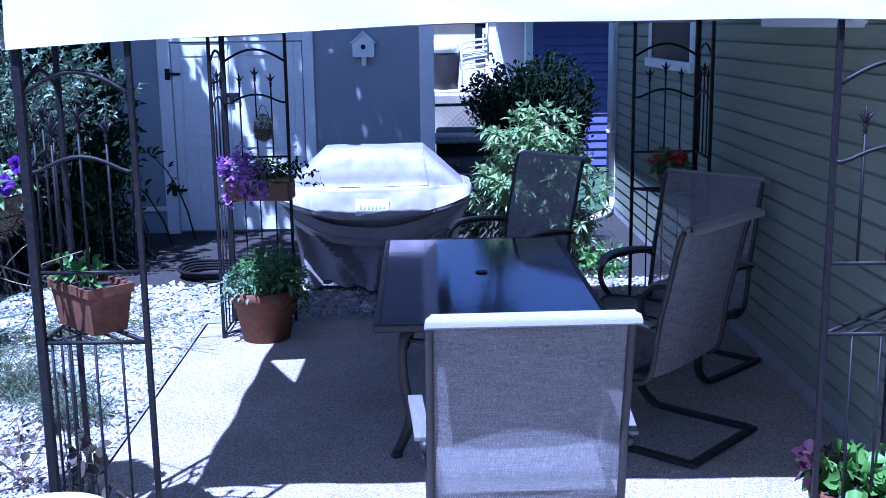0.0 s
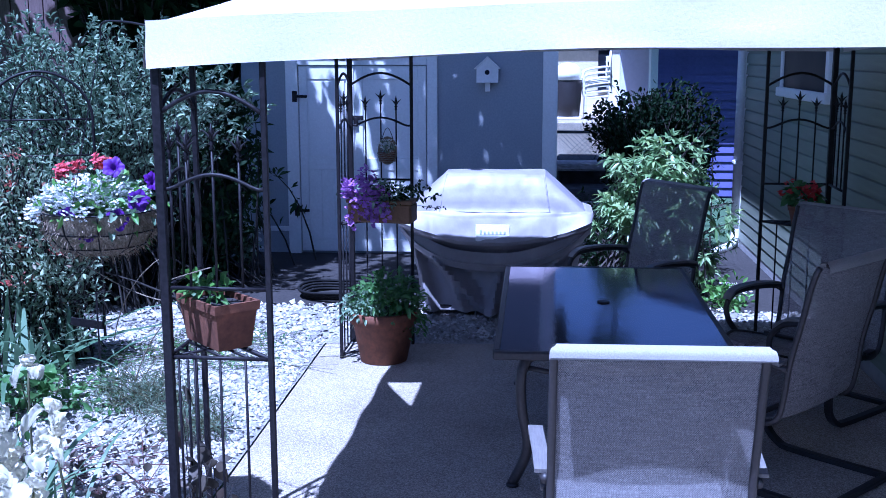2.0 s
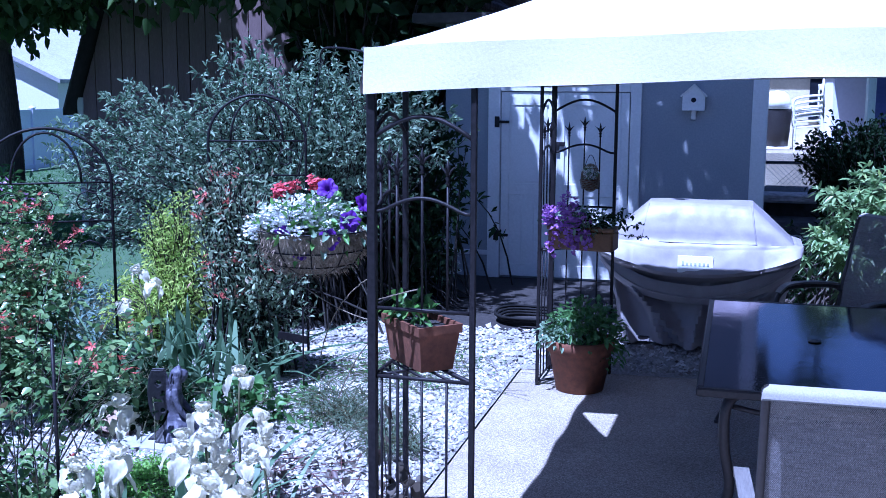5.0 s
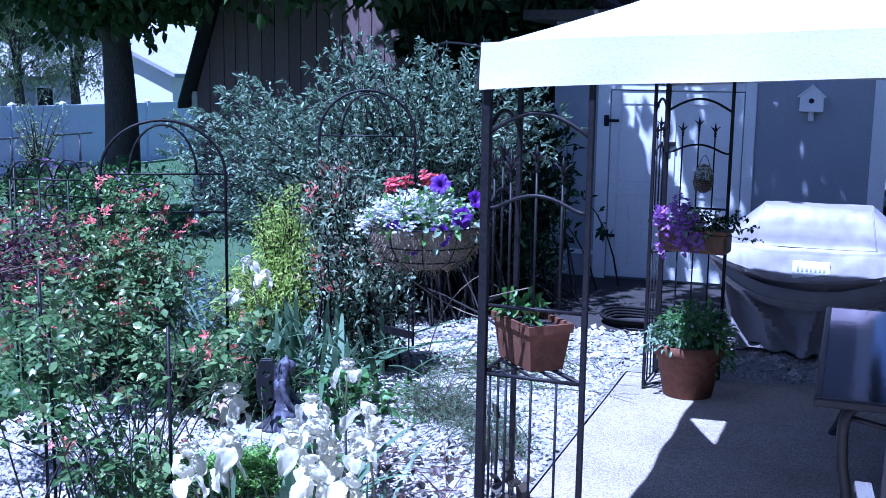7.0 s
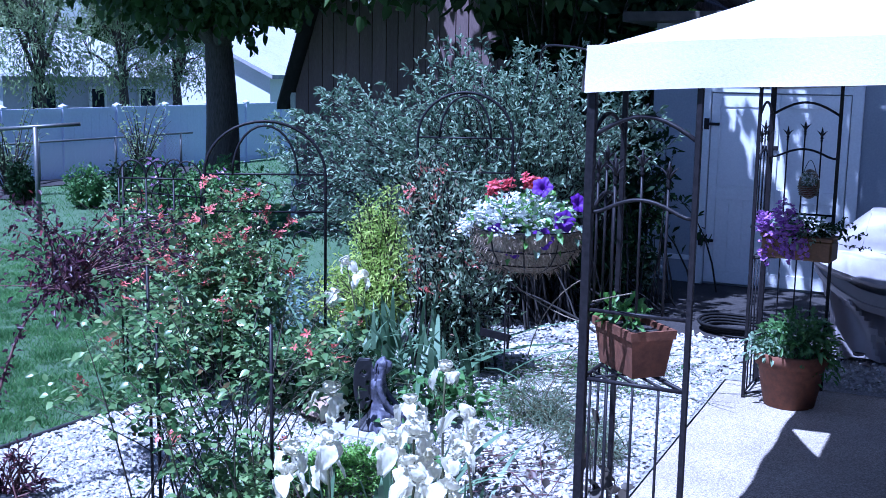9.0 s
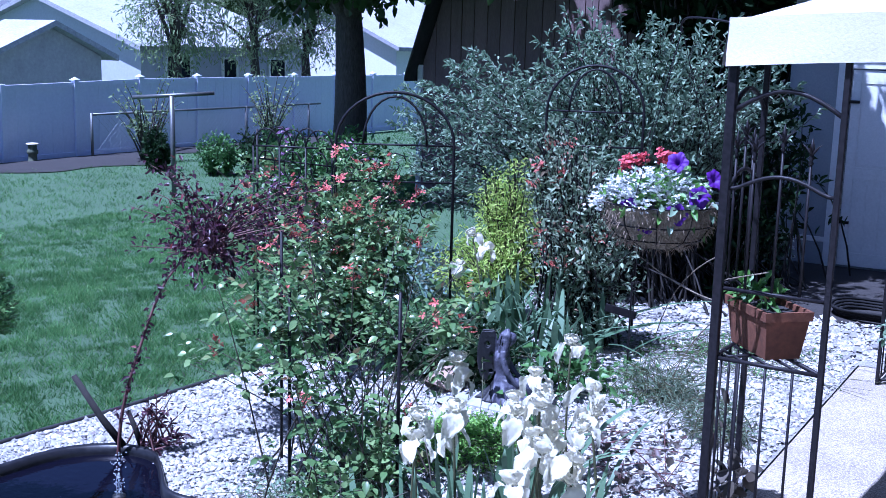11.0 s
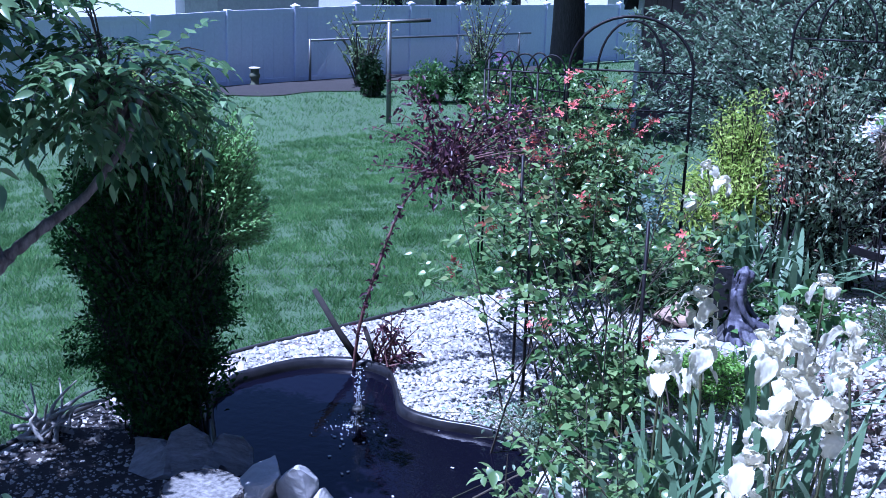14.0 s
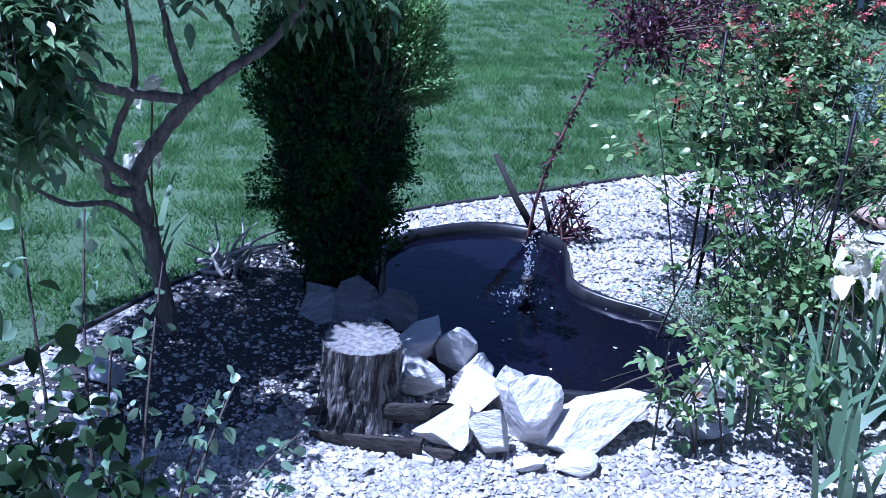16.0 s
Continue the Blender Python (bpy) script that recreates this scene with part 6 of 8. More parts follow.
shrub("dark_sedge", "low dark leafy clump in the shade behind the statue", (-3.6, 5.7, 0), [(-3.65, 5.65, 0.14, 0.5, 0.22, 0.14), (-3.42, 5.6, 0.3, 0.13, 0.12, 0.22)], 140, 16, 0.06, 0.5, "leaf_dark", "stem", 159, category="plant", spread=0.3, r0=0.003)
shrub("seedlings", "broad-leaved bright green plant in the shade behind the statue", (-2.93, 5.72, 0), [(-2.9, 5.72, 0.27, 0.16, 0.14, 0.07), (-3.0, 5.75, 0.2, 0.2, 0.16, 0.08)], 10, 4, 0.1, 0.72, "leaf_green", "stem", 163, category="plant", spread=0.08, r0=0.004, lo=0.8, up=0.9)
plinth = thing("stepping_stone", "flat grey stone under the garden statue", "stone", geo=box_geo(-3.42, 5.2, 0, -2.98, 5.6, 0.028, 0.01), mat="rock_grey")


# ---- irises ----
def iris_bloom_mesh(seed):
    """Three upright loosely cupped petals and three arching, drooping, ruffled ones on one throat."""
    g = np.random.default_rng(seed)
    vs, ts = [np.zeros(3)], []
    rows_i, m = 11, 9
    for k in range(6):
        a = k % 3 * 2.094 + (1.05 if k > 2 else 0) + g.normal(0, 0.22)
        d = np.array([math.cos(a), math.sin(a), 0])
        s = np.array([-math.sin(a), math.cos(a), 0])
        size, droop, ph, fr = g.uniform(0.85, 1.15), g.uniform(0.6, 1.25), g.uniform(0, 6), g.uniform(6, 9)
        lean = g.uniform(-0.008, 0.012)
        n0 = len(vs)
        for i in range(1, rows_i):
            t = i / (rows_i - 1)
            if k < 3:
                c = d * (0.03 * math.sin(math.pi * t * 0.82) + (0.004 + lean) * t ** 3) + np.array([0, 0, 0.07 * t ** 0.85 - 0.012 * t ** 4])
                w = 0.035 * math.sin(math.pi * (0.05 + 0.8 * t)) ** 0.8
            else:
                c = d * (0.012 + 0.062 * t - 0.016 * t ** 4) + np.array([0, 0, 0.022 * math.sin(t * 2.6) - 0.088 * droop * t ** 2.2])
                w = 0.041 * (0.18 + 0.82 * min(1.0, t / 0.6) ** 1.3) * math.sqrt(max(0.03, 1 - max(0.0, (t - 0.5) / 0.52) ** 2))
            for j in range(m):
                u = j / (m - 1) * 2 - 1
                ruf = 0.011 * math.sin(u * fr + i * 1.3 + ph) * abs(u) ** 0.8 * (0.25 + t)
                q = c + s * (w * u + 0.003 * math.sin(i * 2.1 + ph))
                q = q + (d * (-0.012 * u * u + ruf) if k < 3 else d * (0.6 * ruf + 0.01 * u * u * t) + np.array([0, 0, ruf + 0.006 * u * u]))
                vs.append(q * size)
        for j in range(m - 1):
            ts.append((0, n0 + j, n0 + j + 1))
        for i in range(rows_i - 2):
            for j in range(m - 1):
                q = n0 + i * m + j
                ts += [(q, q + 1, q + m + 1), (q, q + m + 1, q + m)]
    return tri_mesh("bloom", np.array(vs), np.array(ts), "petal_iris", True)


BLOOMS = [iris_bloom_mesh(s) for s in (1, 2, 3, 4, 5)]


def sword_mesh(name, base, n, height, spread, mat, seed, width=0.05, splay=1.0):
    """Sword-shaped leaves in fans."""
    g = np.random.default_rng(seed)
    vs, ts, n0 = [], [], 0
    for i in range(n):
        x, y = base[0] + g.normal(0, spread), base[1] + g.normal(0, spread)
        a = g.uniform(0, 6.28)
        d = np.array([math.cos(a), math.sin(a), 0])
        lean = splay * abs(g.normal(0.2, 0.26))
        h = height * g.uniform(0.6, 1.12)
        s = np.array([-d[1], d[0], 0]) * math.cos(g.uniform(-1.2, 1.2)) + np.array([0, 0, 0.1])
        w = width * g.uniform(0.7, 1.2)
        m = 7
        for j in range(m):
            t = j / (m - 1)
            c = np.array([x, y, 0.0]) + d * h * (lean * t + 0.45 * lean * t ** 3) + np.array([0, 0, h * (t - 0.35 * lean * t ** 3)])
            ww = w * (0.75 + 0.5 * t) * (1 - t ** 3.2)
            vs += [c - s * ww / 2, c + s * ww / 2]
        for j in range(m - 1):
            q = n0 + 2 * j
            ts += [(q, q + 1, q + 3), (q, q + 3, q + 2)]
        n0 += 2 * m
    return tri_mesh(name, np.array(vs), np.array(ts), mat, True)


M["leaf_iris"] = leafy("leaf_iris", (0.09, 0.16, 0.085), (0.21, 0.31, 0.19), rough=0.38)


def iris(name, label, base, swords, height, spread, stalks, seed, splay=1.25):
    """A clump of sword leaves with flower stalks; stalks: x, y, top height, blooms."""
    ob = thing(name, label, "iris")
    if swords:
        part("leaves", sword_mesh("leaves", base, swords, height, spread, "leaf_iris", seed, splay=splay), None, ob)
    g = np.random.default_rng(seed + 1)
    for x, y, z, k in stalks:
        foot = Vector((x + g.normal(0, 0.05), y + g.normal(0, 0.05), 0))
        top = Vector((x, y, z - 0.05))
        part("stalk", tube_geo(bez(foot, (foot + top) / 2 + Vector((g.normal(0, 0.02), g.normal(0, 0.02), 0)), top, 7), [0.007, 0.007, 0.006, 0.006, 0.005, 0.005, 0.005], 6), "stem", ob, smooth=True)
        for q in range(k):
            p = top + (Vector((0, 0, 0.01)) if q == 0 else Vector((g.normal(0, 0.05), g.normal(0, 0.05), -0.085 * q + g.normal(0, 0.015))))
            sc = g.uniform(0.85, 1.12)
            part("bloom", BLOOMS[int(g.integers(0, 5))], None, ob, m=pose(*p, *g.normal(0, 14, 2), g.uniform(0, 360)) @ Matrix.Scale(sc, 4))
    return ob


IR = "clump of tall white bearded irises in full bloom"
iris("bearded_iris", IR, (-2.12, 3.5), 52, 0.48, 0.19, [(-2.17, 3.63, 0.66, 2), (-2.16, 3.86, 0.66, 2), (-2.03, 4.02, 0.68, 2), (-1.97, 3.45, 0.6, 2), (-1.86, 3.5, 0.58, 2), (-1.95, 3.2, 0.56, 1), (-2.08, 3.66, 0.7, 2), (-1.92, 3.72, 0.62, 1)], 101)
iris("bearded_iris", IR, (-2.45, 3.5), 38, 0.38, 0.16, [(-2.41, 3.28, 0.6, 1), (-2.73, 4.1, 0.66, 2), (-2.42, 3.57, 0.64, 2), (-2.48, 3.4, 0.64, 1)], 103)
iris("bearded_iris", IR, (-2.4, 4.3), 30, 0.46, 0.13, [(-2.33, 4.12, 0.66, 2), (-2.34, 4.5, 0.72, 1)], 105)
iris("bearded_iris", "dense clump of sword-shaped iris leaves with one white bloom stalk", (-3.75, 6.45), 60, 0.6, 0.2, [(-3.92, 6.3, 0.82, 3)], 107, 2.2)
iris("bearded_iris", "clump of sword-shaped blue-green iris leaves", (-3.3, 6.4), 55, 0.58, 0.16, [], 109, 2.4)
iris("bearded_iris", "young fan of iris leaves beside the roses", (-2.5, 3.15), 18, 0.34, 0.12, [], 111)
iris("bearded_iris", "clump of sword-shaped blue-green iris leaves", (-2.05, 3.05), 22, 0.38, 0.16, [(-1.92, 3.02, 0.5, 2)], 113)
iris("bearded_iris", "white iris stalk on the lawn behind the small tree", (-4.75, 1.75), 8, 0.5, 0.05, [(-4.78, 1.78, 0.85, 1), (-4.7, 1.7, 0.6, 1)], 115)

# ---- shrubs ----
OLIVE = [(-4.95, 8.3, 1.25, 0.8, 0.7, 0.72), (-3.95, 8.5, 1.55, 0.72, 0.7, 0.8), (-3.35, 8.7, 1.65, 0.6, 0.6, 0.65), (-2.75, 8.9, 1.6, 0.38, 0.4, 0.3), (-4.1, 8.3, 0.8, 0.85, 0.6, 0.5)]
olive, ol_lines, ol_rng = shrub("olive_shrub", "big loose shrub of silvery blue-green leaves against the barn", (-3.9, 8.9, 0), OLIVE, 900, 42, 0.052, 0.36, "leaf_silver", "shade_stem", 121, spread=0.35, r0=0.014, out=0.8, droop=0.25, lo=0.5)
# shoots stand out of the crown with upright tufts of leaves
ol_tip = ol_lines[:, -1] + unit(ol_lines[:, -1] - ol_lines[:, -2] + np.array([0, 0, 0.06])) * ol_rng.uniform(0.05, 0.22, (len(ol_lines), 1))
ol_k = np.linspace(0, 1, 4)[None, :, None]
ol_ext = ol_lines[:, -1:] * (1 - ol_k) + ol_tip[:, None] * ol_k
tagged(part("branching", stems_mesh("branching", ol_ext, 0.003, 0.0015, "dark_bark"), None, olive), kind="stuff")
p, w = along(ol_ext, 13, ol_rng, 0.1)
tagged(part("foliage", leaf_mesh("foliage", p, w * 0.7 + ol_rng.normal(0, 0.55, w.shape), 0.064, 0.3, "leaf_silver", ol_rng, 0.3, 0.2, 0.35), None, olive), kind="stuff")
def whorl_shrub(name, label, base, blobs, shoots, leaf, seed, length=0.115, width=0.27, per=10):
    """A shrub whose long leaves stand in drooping whorls at the ends of its shoots."""
    g = np.random.default_rng(seed)
    ob = thing(name, label, "shrub")
    ln = shoots_to(base, 0.18, in_blobs(blobs, shoots, g, 0.65), g, 0.15)
    tagged(part("branching", stems_mesh("branching", ln, 0.01, 0.003, "dark_bark"), None, ob), kind="stuff")
    P, D = [], []
    for at, spread, k in ((1.0, 0.55, per // 2), (0.97, 1.1, per), (0.86, 1.3, per // 2)):
        i = min(int(at * 5), 4)
        f = at * 5 - i
        c = ln[:, i] * (1 - f) + ln[:, i + 1] * f
        ax = unit(ln[:, 5] - ln[:, 4] + np.array([0, 0, 0.02]))
        u = unit(np.cross(ax, g.normal(0, 1, ax.shape)))
        w = np.cross(ax, u)
        for q in range(k):
            a = 6.2832 * q / k + g.normal(0, 0.2, (len(c), 1)) + spread
            P.append(c)
            D.append(ax * (1.25 - spread) + (np.cos(a) * u + np.sin(a) * w) * spread)
    tagged(part("foliage", round_leaves("foliage", np.concatenate(P), np.concatenate(D), length, width, leaf, g, 0.3, 0.28, 0.75), None, ob), kind="stuff")
    return ob


whorl_shrub("laurel_shrub", "broad evergreen shrub with whorls of fresh glossy leaves", (0.95, 9.6, 0), [(0.72, 9.35, 1.12, 0.3, 0.35, 0.22), (1.02, 9.35, 1.15, 0.32, 0.35, 0.34), (0.9, 9.25, 0.8, 0.5, 0.4, 0.35), (1.3, 9.3, 0.55, 0.3, 0.35, 0.42), (0.62, 9.35, 0.62, 0.3, 0.35, 0.3)], 180, "leaf_rhodo", 123, 0.1, 0.28)
shrub("seedlings", "small bright weeds at the foot of the house corner", (1.45, 8.9, 0), [(1.45, 8.85, 0.12, 0.2, 0.2, 0.14)], 26, 9, 0.07, 0.4, "leaf_bright", "stem", 128, category="plant", spread=0.1, r0=0.003, lo=0.4)
shrub("yew_bush", "dark feathery evergreen bush behind the laurel", (1.15, 11.3, 0), [(0.85, 11.3, 1.3, 0.5, 0.5, 0.42), (1.35, 11.4, 1.3, 0.5, 0.4, 0.5)], 360, 52, 0.07, 0.42, "leaf_yew_shaded", seed=125, spread=0.2, out=0.8)
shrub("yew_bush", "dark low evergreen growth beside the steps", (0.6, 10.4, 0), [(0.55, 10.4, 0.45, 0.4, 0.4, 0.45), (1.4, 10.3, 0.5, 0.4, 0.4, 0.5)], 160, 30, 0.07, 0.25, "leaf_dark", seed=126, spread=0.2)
shrub("gold_cypress", "golden green thread-leaf cypress bush", (-4.15, 7.25, 0), [(-4.13, 7.1, 0.8, 0.24, 0.22, 0.42), (-4.28, 6.98, 0.42, 0.36, 0.3, 0.32), (-4.02, 7.15, 1.08, 0.16, 0.16, 0.22), (-3.9, 7.05, 0.62, 0.26, 0.22, 0.3)], 340, 44, 0.05, 0.16, "leaf_lime", seed=127, spread=0.05, out=0.6, droop=0.5, up=0.6)
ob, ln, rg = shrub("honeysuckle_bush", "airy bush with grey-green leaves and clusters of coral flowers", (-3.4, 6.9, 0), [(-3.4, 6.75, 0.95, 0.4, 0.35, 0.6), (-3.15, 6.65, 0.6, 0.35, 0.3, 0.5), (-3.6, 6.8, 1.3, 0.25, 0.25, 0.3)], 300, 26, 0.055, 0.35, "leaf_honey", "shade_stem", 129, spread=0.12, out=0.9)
coral = flower_mesh("blossom", "petal_coral", 6, 0.03, 0.35, 130, 0.3, 6, 0.03)
p, w = along(ln[:24], 1, rg, 0.85)
for q in p:
    part("blossom", coral, None, ob, m=pose(*q, *rg.uniform(-50, 50, 3)))


M["rose_cane"] = surface("rose_cane", (0.03, 0.025, 0.02), (0.08, 0.065, 0.045), 30, 0.6, bump=0.1)


def rose_bush(name, label, base, blobs, shoots, per, seed, flowers, flower_len=0.027, lo=0.3, far=False):
    """Thin canes, leaves of five leaflets set along them, ragged coral flowers near some tips."""
    g = np.random.default_rng(seed)
    ob = thing(name, label, "rose bush")
    ln = shoots_to(base, 0.17, in_blobs(blobs, shoots, g, 0.35), g, 0.12)
    tagged(part("branching", stems_mesh("branching", ln, 0.006, 0.002, "rose_cane"), None, ob), kind="stuff")
    p, w = along(ln, per, g, lo)
    n = len(p)
    d = unit(w * 0.3 + g.normal(0, 0.7, (n, 3)) + np.array([0, 0, 0.1]))
    side = unit(np.cross(d, g.normal(0, 0.35, (n, 3)) + np.array([0, 0, 1.0])))
    size = g.uniform(0.6, 1.25, (n, 1))
    P, D = [], []
    for a, s in ((0.045, 1), (0.045, -1), (0.08, 1), (0.08, -1), (0.095, 0)):
        P.append(p + d * a * size + side * 0.006 * s)
        D.append(d * (0.5 if s else 1.0) + side * s + g.normal(0, 0.15, (n, 3)))
    tagged(part("foliage", (leaf_mesh if far else round_leaves)("foliage", np.concatenate(P), np.concatenate(D), 0.046, 0.66, "leaf_rose", g, 0.25, 0.2, 0.72), None, ob), kind="stuff")
    c = flower_mesh("blossom", "petal_coral", 5, flower_len, 0.4, seed + 1, 0.3, 6, 0.028)
    p, w = along(ln[:flowers], 1, g, 0.9)
    for q in p:
        part("blossom", c, None, ob, m=pose(*q, *g.uniform(-50, 50, 3)))
    return ob


rose_bush("climbing_rose", "tall open rose bush with glossy leaves and thin dark canes", (-3.1, 3.85, 0), [(-3.5, 3.9, 1.0, 0.42, 0.4, 0.32), (-3.0, 4.3, 0.98, 0.42, 0.4, 0.32), (-3.6, 3.55, 0.75, 0.3, 0.3, 0.2)], 34, 11, 141, 8, lo=0.55)
rose_bush("climbing_rose", "dense dark lower rose growth in front of the metal arch", (-2.9, 3.75, 0), [(-2.95, 3.85, 0.38, 0.26, 0.24, 0.18)], 12, 10, 144, 1, lo=0.45)
rose_bush("climbing_rose", "leafy rose canes arching over the pond edge", (-2.75, 3.4, 0), [(-2.85, 3.4, 0.42, 0.26, 0.26, 0.25), (-2.95, 3.4, 0.75, 0.28, 0.28, 0.28), (-2.65, 3.05, 0.3, 0.2, 0.2, 0.22)], 17, 9, 143, 1)
rose_bush("climbing_rose", "rose bush with coral blooms behind the metal arch", (-4.6, 5.9, 0), [(-4.6, 5.9, 1.0, 0.6, 0.5, 0.4), (-5.2, 5.6, 1.0, 0.4, 0.4, 0.4), (-4.3, 5.2, 0.8, 0.4, 0.4, 0.5)], 150, 11, 145, 60, 0.034, far=True)
rose_bush("climbing_rose", "spare rose stems growing through the gravel", (-2.45, 2.85, 0), [(-2.4, 2.9, 0.35, 0.25, 0.25, 0.3), (-2.55, 2.7, 0.45, 0.2, 0.2, 0.25)], 12, 6, 147, 0)
shrub("lavender", "low mound of grey-green lavender beside the patio", (-2.35, 5.95, 0), [(-2.4, 6.0, 0.14, 0.33, 0.3, 0.14)], 120, 12, 0.05, 0.13, "leaf_lavender", "stem", 149, spread=0.14, r0=0.003, lo=0.1, out=0.35)
shrub("lavender", "low mound of grey-green lavender beside the patio", (-1.95, 5.6, 0), [(-1.95, 5.55, 0.15, 0.26, 0.3, 0.16)], 95, 12, 0.05, 0.13, "leaf_lavender", "stem", 150, spread=0.14, r0=0.003, lo=0.1, out=0.35)
shrub("heuchera", "low brown-leaved plants and dry leaves in the gravel", (-2.35, 5.05, 0), [(-2.3, 4.95, 0.04, 0.55, 0.5, 0.06), (-1.95, 4.5, 0.03, 0.3, 0.3, 0.04)], 46, 6, 0.05, 0.7, "leaf_litter", "red_stem", 151, category="plant", spread=0.25, r0=0.003, lo=0.7, up=0.8)
shrub("seedlings", "scattered small green plants in the gravel", (-3.1, 6.1, 0), [(-2.9, 5.9, 0.05, 0.5, 0.5, 0.08), (-2.6, 4.6, 0.05, 0.3, 0.3, 0.06)], 70, 6, 0.07, 0.55, "leaf_green", "stem", 152, category="plant", spread=0.3, r0=0.002, lo=0.6, up=0.7)
shrub("seedlings", "sparse tiny weeds greening the gravel near the shed", (-2.3, 7.3, 0), [(-2.3, 7.3, 0.02, 0.65, 0.75, 0.03), (-2.9, 7.0, 0.02, 0.4, 0.5, 0.03)], 260, 6, 0.03, 0.4, "leaf_green", "stem", 158, category="plant", spread=0.4, r0=0.001, lo=0.5, up=0.7)
shrub("seedlings", "grey-green creeping weeds on the gravel by the pond", (-3.05, 3.55, 0), [(-3.15, 3.6, 0.05, 0.32, 0.28, 0.08), (-3.35, 3.75, 0.04, 0.2, 0.2, 0.05)], 90, 14, 0.032, 0.4, "leaf_silver", "stem", 164, category="plant", spread=0.3, r0=0.0012, lo=0.4, up=0.7)
shrub("thyme_mat", "bright green mossy mat with tiny pink flowers", (-3.02, 4.72, 0), [(-3.0, 4.62, 0.03, 0.4, 0.34, 0.06), (-2.82, 4.76, 0.03, 0.34, 0.28, 0.06), (-2.92, 4.36, 0.03, 0.32, 0.27, 0.05)], 1000, 12, 0.03, 0.34, "leaf_thyme", "stem", 153, category="plant", spread=0.17, r0=0.0015, lo=0.2, up=0.6)
shrub("periwinkle", "low green ground cover along the back of the bed", (-5.2, 8.0, 0), [(-5.3, 7.8, 0.12, 0.9, 0.8, 0.18)], 300, 14, 0.06, 0.45, "leaf_blue", "stem", 154, category="plant", spread=0.6, r0=0.003)
ob, ln, rg = shrub("white_hydrangea", "small shrub in the shade by the shed with pale flower heads", (-2.88, 9.85, 0), [(-2.88, 9.7, 0.34, 0.26, 0.2, 0.2)], 60, 20, 0.07, 0.3, "leaf_silver", seed=155)
pale_head = flower_mesh("blossom", "petal_white", 5, 0.03, 0.7, 157, 0.4, 8, 0.045)
p, w = along(ln[:16], 1, rg, 0.95)
for q in p:
    part("blossom", pale_head, None, ob, m=pose(*q, *rg.uniform(-40, 40, 3)))
# near-black leaves stand in for the deep shade under the shrub
shrub("dark_shrub", "dense shrubbery under the big shrub, its shade put into near-black leaves", (-3.3, 9.6, 0), [(-3.4, 9.4, 0.5, 0.8, 0.5, 0.5), (-4.4, 9.2, 0.5, 0.7, 0.5, 0.5), (-2.95, 9.9, 1.2, 0.4, 0.4, 1.0)], 300, 28, 0.11, 0.35, "leaf_dark", "shade_stem", 156, spread=0.4)

# shade goes into the body's dark leaves, sun into the lighter copy
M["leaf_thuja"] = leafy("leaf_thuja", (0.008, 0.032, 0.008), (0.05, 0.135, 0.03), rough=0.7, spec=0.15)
M["leaf_thuja_lit"] = leafy("leaf_thuja_lit", (0.16, 0.36, 0.1), (0.4, 0.6, 0.22), rough=0.5, through_light=0.4)
# thuja beside the pond: dense upright fans
gt = np.random.default_rng(160)
th_core = [(-4.32, 2.42, 0.42, 0.3, 0.31, 0.4), (-4.34, 2.4, 0.9, 0.34, 0.36, 0.44), (-4.37, 2.36, 1.3, 0.2, 0.21, 0.26)]
th_knobs = [(*q, r, r, r * 1.35) for q, r in zip(in_blobs([(-4.32, 2.42, 0.42, 0.33, 0.34, 0.42), (-4.34, 2.4, 0.9, 0.37, 0.39, 0.46), (-4.37, 2.36, 1.3, 0.24, 0.25, 0.28)], 46, gt, 0.9), gt.uniform(0.06, 0.13, 46))]
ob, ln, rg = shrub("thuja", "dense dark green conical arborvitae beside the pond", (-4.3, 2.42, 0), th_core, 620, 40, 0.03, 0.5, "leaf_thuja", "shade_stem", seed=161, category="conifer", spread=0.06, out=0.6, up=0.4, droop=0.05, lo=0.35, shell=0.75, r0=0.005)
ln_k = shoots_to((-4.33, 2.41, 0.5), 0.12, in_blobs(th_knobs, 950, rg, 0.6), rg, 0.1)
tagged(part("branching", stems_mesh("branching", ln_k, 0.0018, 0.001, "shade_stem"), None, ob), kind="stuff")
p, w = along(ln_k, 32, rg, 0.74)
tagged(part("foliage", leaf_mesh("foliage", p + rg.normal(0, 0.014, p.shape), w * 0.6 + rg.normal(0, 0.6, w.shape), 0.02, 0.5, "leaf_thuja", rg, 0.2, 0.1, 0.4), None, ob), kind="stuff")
# sprays on its open side, sunlight put into their lighter green
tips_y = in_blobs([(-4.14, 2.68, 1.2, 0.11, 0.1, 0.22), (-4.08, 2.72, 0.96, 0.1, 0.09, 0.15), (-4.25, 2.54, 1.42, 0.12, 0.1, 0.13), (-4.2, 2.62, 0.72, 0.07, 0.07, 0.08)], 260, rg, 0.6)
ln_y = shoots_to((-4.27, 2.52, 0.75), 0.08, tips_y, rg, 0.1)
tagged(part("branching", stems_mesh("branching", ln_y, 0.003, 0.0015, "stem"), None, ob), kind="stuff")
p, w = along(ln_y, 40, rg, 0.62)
tagged(part("foliage", leaf_mesh("foliage", p + rg.normal(0, 0.012, p.shape), w * 0.8 + rg.normal(0, 0.55, w.shape), 0.022, 0.4, "leaf_thuja_lit", rg, 0.2, 0.1, 0.5), None, ob, "light green sprays, sunlight put into the leaf colour"), kind="stuff")
M["leaf_willow"] = leafy("leaf_willow", (0.2, 0.28, 0.12), (0.4, 0.48, 0.26), through_light=0.45, depth=0.3)
